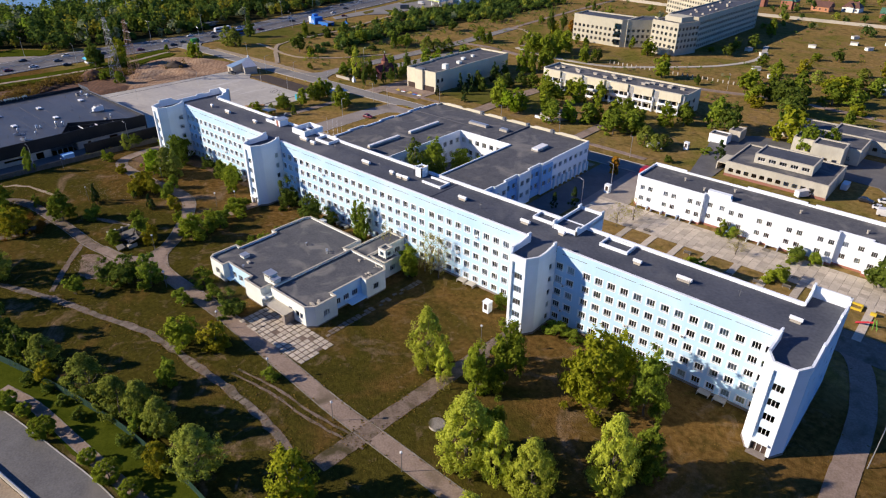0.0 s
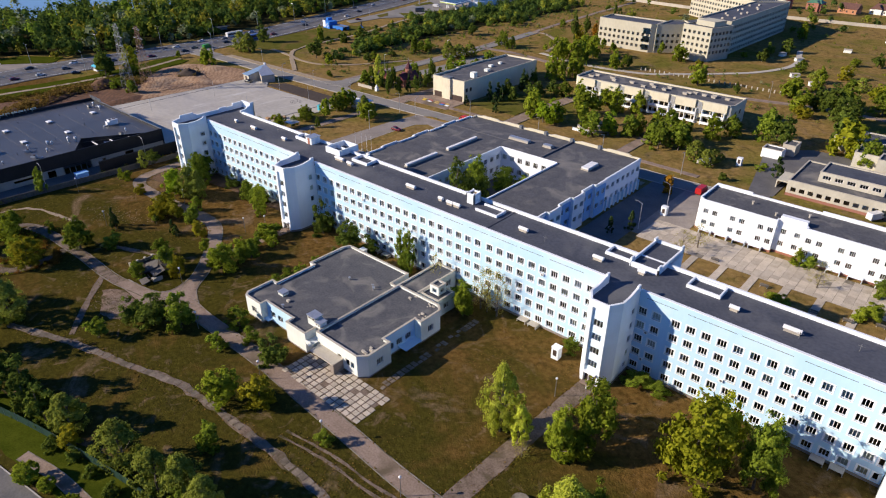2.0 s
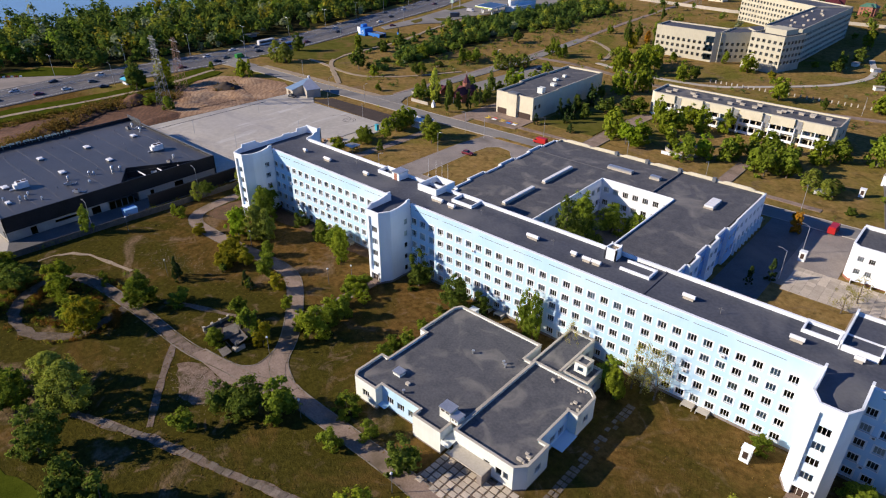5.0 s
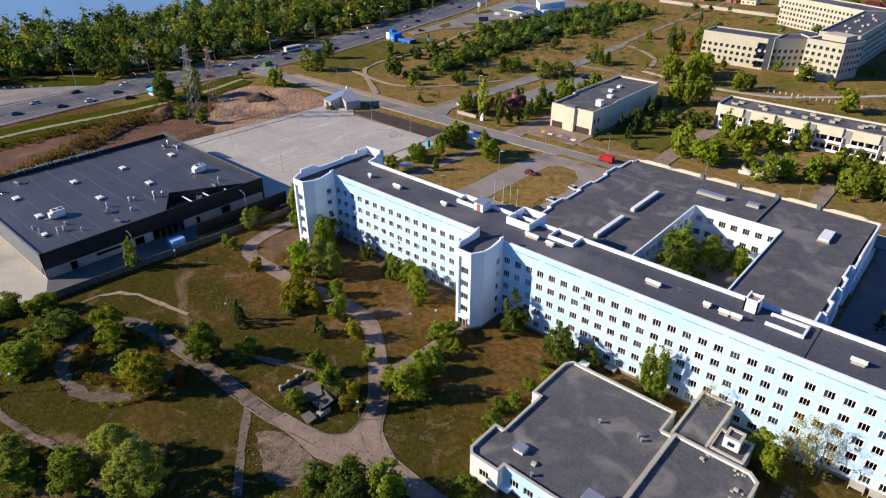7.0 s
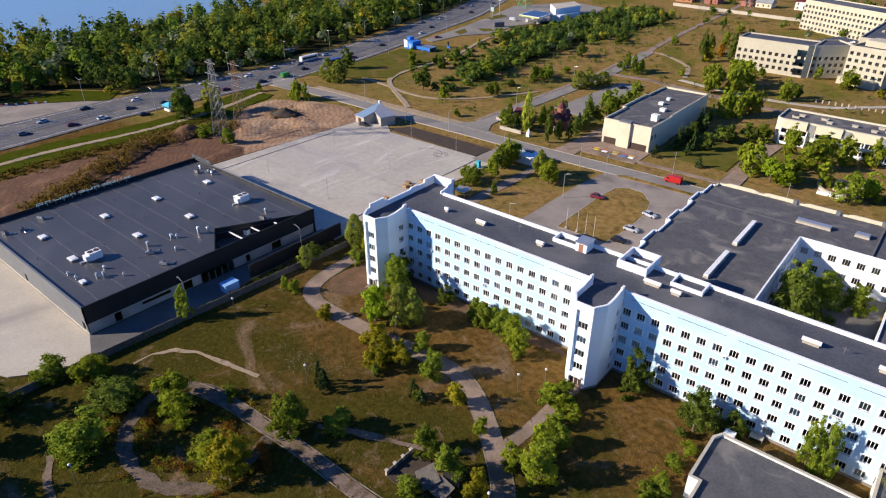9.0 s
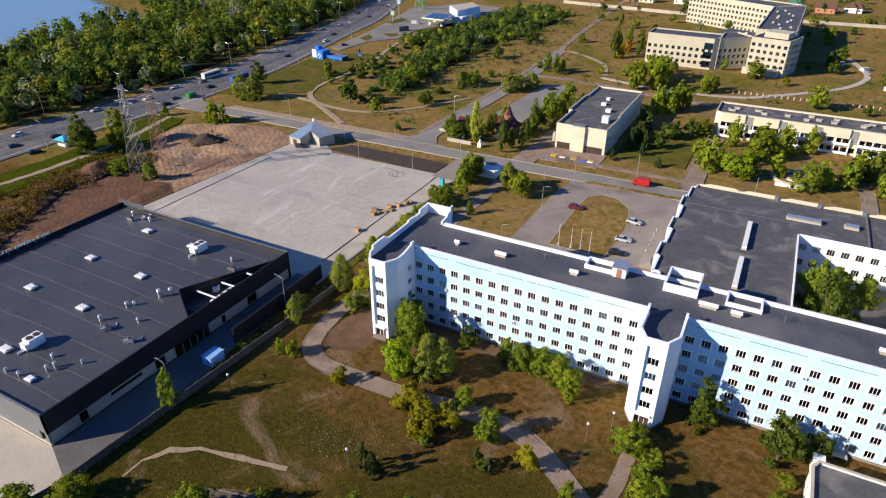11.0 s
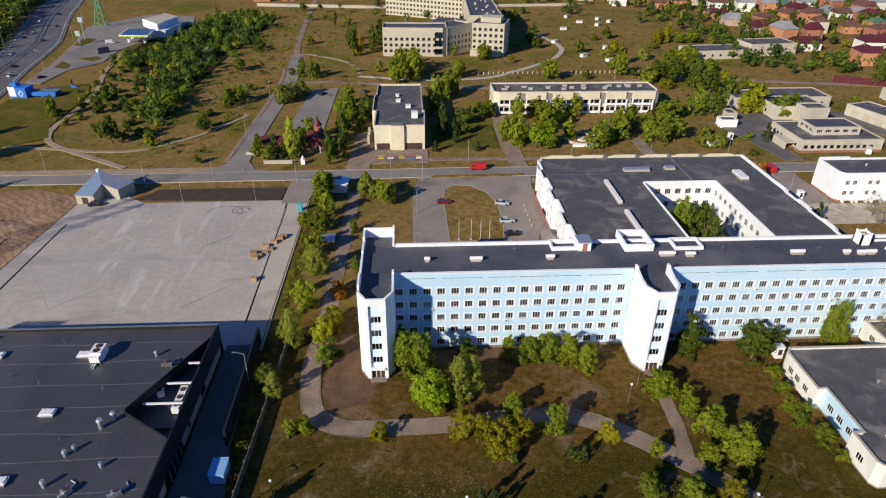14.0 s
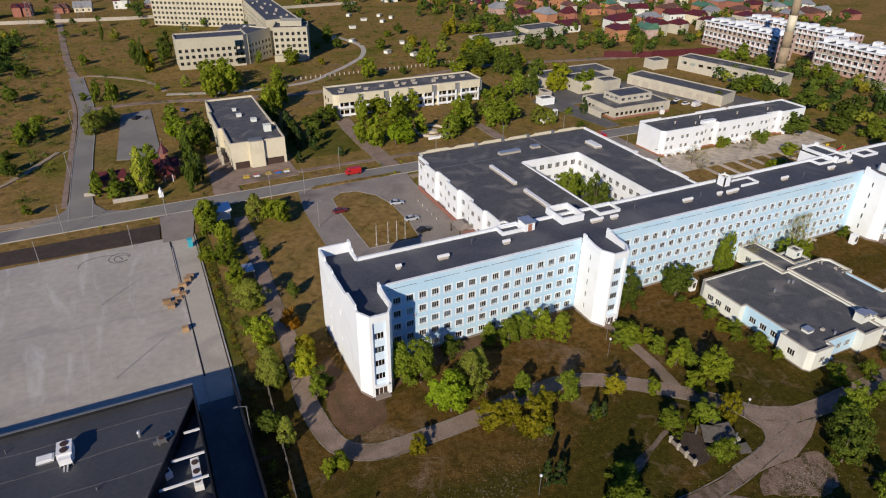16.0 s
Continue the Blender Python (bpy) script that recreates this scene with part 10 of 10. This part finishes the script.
CAN = [(-383.0, 409.6), (-365.0, 407.8), (-367.6, 429.8), (-385.6, 431.6)]
part("canopy", Solid().prism(CAN, 4.9, 5.9), M_WHITE, gas)
part("canopy_top", Solid().prism(inset(CAN, 0.7), 5.9, 6.0), surface("dark_blue_roof_panels", (0.03, 0.06, 0.14), (0.06, 0.10, 0.2), 0.5, 4.0, 0.3, 0.0), gas)
part("canopy_edge", Solid().wall((-383.1, 409.5), (-364.9, 407.7), 5.0, 5.6, 0.1), surface("yellow_green_trim", (0.35, 0.45, 0.05), (0.4, 0.5, 0.06), 0.5, 4.0, 0.5, 0.0), gas)
for x, y in ((-380.0, 415.0), (-370.0, 414.0), (-382.0, 426.0), (-372.0, 425.0)):
    part("column", Solid().box(x - 0.3, y - 0.4, 0, x + 0.3, y + 0.4, 4.9), M_WHITE, gas)
    part("fuel_pump", Solid().box(x - 0.4, y + 1.4, 0.2, x + 0.4, y + 2.4, 2.0), M_PVC, gas)
for x, y, h in ((-410.5, 424.4, 14.0), (-408.3, 412.2, 8.0)):
    py = thing("price_pylon", "tall grey price sign with a pale green head", "sign", (x, y, 0), group="price signs")
    part("pole", Solid().box(-0.3, -0.2, 0, 0.3, 0.2, h - 3.0), M_STEEL).parent = py
    part("head", Solid().box(-1.4, -0.3, h - 3.0, 1.4, 0.3, h), M_SIGNBACK).parent = py
tw = thing("steel_tower", "green lattice tower beside the filling station", "tower", (-418, 470, 0))
s = Solid()
for k in range(5):
    a, b = 4.0 - 0.7 * k, 3.3 - 0.7 * k
    for sx, sy in ((1, 1), (1, -1), (-1, -1), (-1, 1)):
        s.rod((-418 + sx * a, 470 + sy * a, 4 * k), (-418 + sx * b, 470 + sy * b, 4 * k + 4), 0.22, n=4)
        s.rod((-418 + sx * a, 470 + sy * a, 4 * k), (-418 + sy * b, 470 - sx * b, 4 * k + 4), 0.16, n=4)
part("lattice", s, surface("green_steel_paint", (0.05, 0.3, 0.14), (0.07, 0.36, 0.18), 0.6, 5.0, 0.5, 0.0), tw)
shel = thing("bus_shelter", "long grey bus shelter beside the highway", "shelter", (-430, 236, 0))
part("roof", Solid().box(-432.0, 222.0, 2.6, -427.6, 246.0, 2.9), M_GREYCLAD, shel)
part("back_wall", Solid().box(-432.0, 222.0, 0.0, -431.7, 246.0, 2.6), M_GREYCLAD, shel)

# ---- things in the park ----
kiosk = thing("utility_kiosk", "small white box kiosk with a dark hatch on the lawn", "kiosk", (-71.6, 96.6, 0))
part("body", Solid().box(-72.4, 95.8, 0, -70.8, 97.3, 2.7), M_WHITE, kiosk)
part("lid", Solid().box(-72.5, 95.7, 2.7, -70.7, 97.4, 2.82), M_WHITE, kiosk)
part("hatch", Solid().box(-72.0, 95.74, 0.9, -71.2, 95.82, 2.3), M_DARKFRAME, kiosk)
e = copy_thing(kiosk, pose(-84.0, 174.0, 0))
e = copy_thing(kiosk, pose(-81.6, 228.8, 0))
e = copy_thing(kiosk, pose(-131.0, 97.6, 0))
part_c = thing("well_ring", "low round concrete well ring on the lawn", "well", (-56.2, 62.4, 0))
part("ring", Solid().rod((-56.2, 62.4, 0), (-56.2, 62.4, 0.55), 1.4, n=18), M_CONC, part_c)
part("lid", Solid().rod((-56.2, 62.4, 0.55), (-56.2, 62.4, 0.68), 1.5, n=18), M_OLDKERB, part_c)
# ruined gazebo
ruin = thing("ruined_gazebo", "collapsed grey wooden gazebo with tilted roof sheets", "gazebo", (-163.5, 57.8, 0))
for x, y in ((-166.5, 56.0), (-160.8, 56.4), (-166.0, 60.6), (-161.0, 60.8)):
    part("post", Solid().box(x - 0.12, y - 0.12, 0, x + 0.12, y + 0.12, 2.1), M_STEEL, ruin)
part("terrace", Solid().prism([(-171.4, 55.0), (-169.3, 54.8), (-165.4, 56.2), (-165.4, 60.4), (-168.0, 62.0), (-171.6, 61.2)], 0.0, 0.22), M_SOIL, ruin, "dark cracked terrace floor")
for k in range(4):
    y = 55.3 + 1.95 * k
    part("baluster", Solid().box(-171.7, y - 0.2, 0.0, -171.3, y + 0.2, 1.15).box(-171.78, y - 0.28, 1.15, -171.22, y + 0.28, 1.27), M_CONC, ruin, "stubby pale balustrade post")
    if k < 3:
        part("balustrade_rail", Solid().box(-171.6, y + 0.2, 0.2, -171.4, y + 1.75, 0.95), M_OLDKERB, ruin)
part("low_wall", Solid().box(-161.4, 55.8, 0.0, -160.2, 56.2, 0.9).box(-160.5, 56.2, 0.0, -160.1, 58.0, 0.9), M_CONC, ruin)
M_OLDWOOD = surface("weathered_grey_wood", (0.075, 0.068, 0.06), (0.15, 0.135, 0.12), 1.0, 6.0, 0.9, 0.3)
for a, b, c, d in (((-167.4, 57.6, 1.6), (-164.2, 55.6, 1.2), (-162.6, 58.4, 2.3), (-165.8, 60.4, 2.5)), ((-164.0, 56.6, 1.3), (-160.6, 56.2, 1.1), (-160.2, 59.0, 2.0), (-163.4, 59.4, 2.3)), ((-163.2, 59.6, 2.2), (-160.6, 59.8, 1.4), (-161.0, 62.0, 1.2), (-163.8, 61.8, 1.8)), ((-162.8, 53.4, 0.6), (-160.4, 53.0, 0.3), (-160.0, 54.8, 0.8), (-162.2, 55.0, 1.0))):
    s = Solid()
    up3 = Vector((0, 0, 0.14))
    lo = [Vector(p) for p in (a, b, c, d)]
    hi = [p + up3 for p in lo]
    s.face(hi), s.face(lo[::-1])
    for k in range(4):
        j = (k + 1) % 4
        s.face([lo[k], lo[j], hi[j], hi[k]])
    part("roof_sheet", s, M_OLDWOOD, ruin)
for k in range(6):
    a = random.Random(k).uniform(0, 180)
    o = part("fallen_board", Solid().box(-1.3, -0.12, 0.0, 1.3, 0.12, 0.1), M_OLDWOOD)
    o.parent = ruin
    o.matrix_basis = pose(-1.5 + k * 0.7, -3.2 + (k % 3) * 0.8, 0.05, 0, 0, a)
# straw bales / timber stacks on the lot
M_STRAW = surface("yellow_packed_straw", (0.42, 0.30, 0.12), (0.52, 0.40, 0.18), 1.0, 6.0, 0.95, 0.3)
rr = random.Random(3)
for x, y in ((-246.8, 143.6), (-245.6, 145.4), (-244.6, 147.0), (-246.0, 148.8), (-244.0, 150.6), (-242.8, 152.6), (-242.0, 154.0), (-247.6, 142.2), (-245.4, 131.5), (-248.2, 144.4)):
    tagged(part("boxed_pallet", Solid().box(x - rr.uniform(.6, 1.1), y - 0.6, 0.1, x + rr.uniform(.6, 1.1), y + 0.6, 0.1 + rr.uniform(0.5, 1.3)), M_BOARD), "pallet of brown cardboard on the pale lot", "pallet", group="pallets on the lot")
tagged(part("portable_toilet", Solid().box(-240.4, 170.4, 0.1, -239.2, 171.6, 2.4).box(-240.5, 170.3, 2.4, -239.1, 171.7, 2.55), surface("cyan_plastic", (0.04, 0.35, 0.45), (0.05, 0.4, 0.5), 1, 5, 0.5, 0.0)), "small cyan portable toilet at the lot edge", "toilet")
sh = thing("garden_shelter", "small blue-grey roofed shelter among trees", "shelter", (-229.4, 148.6, 0))
part("roof", Solid().prism([(-231.6, 146.8), (-227.2, 146.8), (-227.2, 151.0), (-231.6, 151.0)], 2.5, 2.7), M_GALV, sh)
for dx in (-2.0, 2.0):
    for dy in (-1.8, 1.8):
        part("post", Solid().box(-229.4 + dx - 0.08, 148.9 + dy - 0.08, 0, -229.4 + dx + 0.08, 148.9 + dy + 0.08, 2.5), M_STEEL, sh)
can = thing("entrance_shelter", "white roofed shelter beside the street", "shelter", (-230.6, 188.0, 0))
part("wall", Solid().box(-234.0, 184.0, 0, -227.0, 189.6, 2.8), M_WHITE, can)
part("roof", Solid().box(-234.6, 183.4, 2.8, -226.4, 190.2, 3.0), M_WHITE, can)
part("roof_hatch", Solid().box(-233.6, 188.0, 3.0, -229.0, 189.8, 3.5), M_GREYCLAD, can)
pc = thing("porch_canopy", "pale sheet canopy behind the ward block", "canopy", (-207.4, 127.0, 0))
part("roof", Solid().box(-209.8, 123.4, 3.0, -205.0, 129.0, 3.2), M_GALV, pc)
for x in (-209.4, -205.4):
    for y in (123.8, 128.6):
        part("post", Solid().box(x - 0.1, y - 0.1, 0, x + 0.1, y + 0.1, 3.0), M_STEEL, pc)
for x in (-193.6, -190.2, -187.6, -185.1):
    fp = thing("flagpole", "slim white flagpole on the lawn island", "flagpole", (x, 150.8, 0), group="flagpoles")
    part("pole", Solid().rod((x, 150.8, 0.1), (x, 150.8, 6.4), 0.06, 0.04), M_PVC, fp)
    part("base", Solid().box(x - 0.3, 150.5, 0.1, x + 0.3, 151.1, 0.4), M_CONC, fp)
tagged(part("lorry_cover", Solid().box(-240.0, 69.4, 0.05, -237.6, 73.0, 2.2).prism([(-240.1, 69.3), (-237.5, 69.3), (-237.5, 73.1), (-240.1, 73.1)], 2.2, 2.34), M_BLUE2), "pale blue covered skip in the loading lane", "skip")
# bollards
for k in range(5):
    tagged(part("bollard", Solid().rod((-172.0, 158 + 3.4 * k, 0), (-172.0, 158 + 3.4 * k, 0.8), 0.15), M_CONC), "short concrete bollard in front of the wing", "bollard", group="bollards")
# playground and benches behind the ward block
M_YELLOWP = surface("yellow_play_paint", (0.6, 0.42, 0.04), (0.65, 0.48, 0.05), 1, 5, 0.5, 0.0)
M_REDP = surface("red_play_paint", (0.5, 0.03, 0.04), (0.55, 0.04, 0.05), 1, 5, 0.5, 0.0)
M_GREENP = surface("green_play_paint", (0.15, 0.42, 0.06), (0.2, 0.48, 0.08), 1, 5, 0.5, 0.0)
sl = thing("play_slide", "small red and green playground slide", "slide", (-5.6, 147.6, 0))
part("chute", Solid().slope((-8.0, 147.4), (-4.8, 147.4), [(0, 0.2), (3.2, 1.6), (3.2, 1.75), (0, 0.4)], 0.6), M_REDP, sl)
for dx in (0, 0.9):
    part("ladder", Solid().rod((-4.6 + dx, 147.3, 0), (-4.8 + dx * 0.4, 147.3, 2.4), 0.06).rod((-4.6 + dx, 148.1, 0), (-4.8 + dx * 0.4, 148.1, 2.4), 0.06), M_GREENP, sl)
sb = thing("sandbox", "yellow wooden sandbox frame", "sandbox", (-9.6, 154.6, 0))
for a in ((-11.2, 153.4, -8.0, 153.7), (-11.2, 155.9, -8.0, 156.2), (-11.2, 153.7, -10.9, 155.9), (-8.3, 153.7, -8.0, 155.9)):
    part("side_board", Solid().box(a[0], a[1], 0, a[2], a[3], 0.5), M_YELLOWP, sb)
tagged(part("spring_seat", Solid().box(-6.2, 153.0, 0.2, -5.0, 153.6, 0.9), M_YELLOWP), "small yellow spring seat", "play seat")
for x, y in ((-62.4, 157.2), (-48.7, 152.6), (-36.7, 148.6), (-24.0, 152.6), (-30.0, 150.0)):
    be = thing("bench", "plain grey slatted bench on the lawn strip", "bench", (x, y, 0), group="benches")
    part("seat", Solid().box(x - 1.0, y - 0.25, 0.4, x + 1.0, y + 0.2, 0.48), M_OLDWOOD, be)
    part("backrest", Solid().box(x - 1.0, y + 0.2, 0.55, x + 1.0, y + 0.26, 0.95), M_OLDWOOD, be)
    for dx in (-0.8, 0.8):
        part("leg", Solid().box(x + dx - 0.05, y - 0.2, 0, x + dx + 0.05, y + 0.2, 0.4), M_CONC, be)
# fountain round
fo = thing("fountain_basin", "round grey stone basin with a low white wall", "fountain", (-139.6, 231.0, 0))
for k in range(24):
    a, b = 2 * math.pi * k / 24, 2 * math.pi * (k + 1) / 24
    s = Solid().prism([(-139.6 + 7 * math.cos(a), 231 + 7 * math.sin(a)), (-139.6 + 7 * math.cos(b), 231 + 7 * math.sin(b)), (-139.6 + 6.2 * math.cos(b), 231 + 6.2 * math.sin(b)), (-139.6 + 6.2 * math.cos(a), 231 + 6.2 * math.sin(a))], 0, 0.9)
    part("basin_stone", s, M_CONC, fo)
part("island", Solid().rod((-139.6, 231, 0), (-139.6, 231, 0.7), 2.6, 2.0, 16), M_SLAB, fo)
part("low_wall", Solid().box(-145.0, 222.6, 0, -137.0, 223.2, 1.0), M_WHITE, fo)
# market stalls in front of the beige block
for i, (x, m) in enumerate(((-217.0, M_YELLOWP), (-213.6, M_WHITE), (-209.6, M_STRAW), (-206.2, M_SIGNBLUE), (-203.4, M_WHITE))):
    st = thing("play_module", "low colourful playground module on the forecourt", "play module", (x, 213.0, 0), group="play modules")
    part("platform", Solid().box(x - 1.0, 212.4, 0, x + 1.0, 213.6, 0.35), m, st)
    part("rail", Solid().box(x - 1.0, 213.6, 0.5, x + 1.0, 213.66, 0.6).box(x - 1.0, 213.6, 0, x - 0.94, 213.66, 0.9).box(x + 0.94, 213.6, 0, x + 1.0, 213.66, 0.9).box(x - 1.0, 213.6, 0.84, x + 1.0, 213.66, 0.9), M_REDP if i % 2 else M_YELLOWP, st)
# green mesh fence and crash barrier at the southern street
M_FENCEG = surface("dark_green_mesh_fence", (0.012, 0.04, 0.028), (0.02, 0.055, 0.038), 1, 6, 0.6, 0.1)
fl = [(-150.0, 11.6), (-133.8, 16.8), (-116.6, 21.0), (-99.7, 24.2), (-82.6, 25.8), (-70.0, 26.0), (-40.0, 25.0)]
gf = thing("mesh_fence", "dark green mesh fence along the park boundary", "fence", (-100, 24, 0))
pts = smooth_line(fl, 3.0)
for a, b in zip(pts, pts[1:]):
    part("panel", Solid().wall((a.x, a.y), (b.x, b.y), 0.1, 1.9, 0.05), M_FENCEG, gf)
    part("post", Solid().rod((a.x, a.y, 0), (a.x, a.y, 2.0), 0.05, n=6), M_STEEL, gf)
bl = [(-160.0, -6.6), (-140.0, -0.2), (-118.1, 4.3), (-100.2, 7.1), (-83.9, 9.1), (-60.0, 9.5), (-20.0, 8.0)]
cb = thing("crash_barrier", "low concrete and steel barrier between the carriageways", "barrier", (-100, 8, 0))
part("kerb_wall", ribbon(Solid(), bl, 0.5, 0.0, 0.6), M_CONC, cb)
part("rail", ribbon(Solid(), bl, 0.12, 0.75, 0.95), M_GALV, cb)
for q in smooth_line(bl, 4.0):
    part("post", Solid().rod((q.x, q.y, 0.5), (q.x, q.y, 0.95), 0.05, n=6), M_STEEL, cb)
car("black", (-101.6, 3.4, 0.1), 10)

# ---- slabs ----
def slab_mesh(w, d, name="slab", h=0.06):
    s = Solid()
    b = 0.03
    k = [(-w / 2, -d / 2), (w / 2, -d / 2), (w / 2, d / 2), (-w / 2, d / 2)]
    i = [(-w / 2 + b, -d / 2 + b), (w / 2 - b, -d / 2 + b), (w / 2 - b, d / 2 - b), (-w / 2 + b, d / 2 - b)]
    s.v += [(x, y, -0.05) for x, y in k] + [(x, y, h - 0.02) for x, y in k] + [(x, y, h) for x, y in i]
    for a in range(4):
        c = (a + 1) % 4
        s.f += [(a, c, 4 + c, 4 + a), (4 + a, 4 + c, 8 + c, 8 + a)]
    s.f.append((8, 9, 10, 11))
    s.m += [0] * 9
    return s.mesh(name, [M_SLAB])


court = tagged(part("paved_court", Solid().prism([(-111.0, 56.6), (-88.6, 56.6), (-88.6, 65.0), (-109.0, 65.0)], -0.1, 0.02), M_OLDPATH), "weathered slab court in front of the pavilion", "paving", kind="structure")
SM = slab_mesh(1.20, 1.02)
rr = random.Random(9)
SM3 = slab_mesh(0.72, 1.0)
SM3.materials[0] = M_SLAB2


def lay(parent, x, y, turn=0.0, me=SM):
    o = new("slab", me)
    o.parent = parent
    o.matrix_basis = pose(x + rr.uniform(-.04, .04), y + rr.uniform(-.04, .04), 0.03 + rr.uniform(-.015, .02), rr.uniform(-.8, .8), rr.uniform(-.8, .8), turn + rr.uniform(-2, 2))


for i in range(15):
    for j in range(7):
        if rr.random() < 0.03:
            continue
        lay(court, -109.6 + 1.5 * i, 57.3 + 1.24 * j)
for i in range(2):
    for j in range(23):
        if rr.random() < 0.12:
            continue
        lay(court, -92.2 + 0.86 * i, 66.6 + 1.3 * j, 0.0, SM3)
walk_s = [p for p in smooth_line(slabs_line, 1.55)]
sp = tagged(part("slab_path", ribbon(Solid(), slabs_line, 1.2, -0.1, 0.012), M_SOIL), "line of old slabs across the grass", "path", kind="structure")
SM2 = slab_mesh(1.42, 1.3)
SM2.materials[0] = M_SLAB2
for a, b in zip(walk_s, walk_s[1:]):
    if rr.random() < 0.12:
        continue
    lay(sp, a.x + rr.uniform(-.12, .12), a.y + rr.uniform(-.12, .12), math.degrees(math.atan2((b - a).y, (b - a).x)), SM2)

# tyre marks and painted ends on the lot
M_TYREMARK = surface("dark_tyre_mark", (0.16, 0.15, 0.14), (0.22, 0.21, 0.20), 0.8, 4.0, 0.9, 0.0)
for cx, cy, r in ((-257.5, 172.0, 2.6), (-257.0, 171.6, 1.8), (-262.0, 170.6, 5.2)):
    pts = [(cx + r * math.cos(a * 0.4), cy + r * math.sin(a * 0.4) * (0.8 if r > 3 else 1.0)) for a in range(15 if r < 3 else 9)]
    tagged(part("tyre_mark", ribbon(Solid(), pts, 0.28, 0.19, 0.262, step=0.6), M_TYREMARK), "dark curved tyre mark on the pale lot", "tyre mark", group="tyre marks")

# slabs of the yard behind the ward block
yard = [o for o in bpy.data.objects if o.name.startswith("paving") and o.get("label", "").startswith("slab-paved")][0]
YM = slab_mesh(1.98, 1.98)
for i in range(43):
    for j in range(7):
        if rr.random() < 0.02:
            continue
        o = new("slab", YM)
        o.parent = yard
        o.matrix_basis = pose(-82.9 + 2.05 * i + rr.uniform(-.02, .02), 157.2 + 1.95 * j + 0.0, YARD_Z + rr.uniform(-.01, .012), rr.uniform(-.3, .3), rr.uniform(-.3, .3), rr.uniform(-.5, .5))
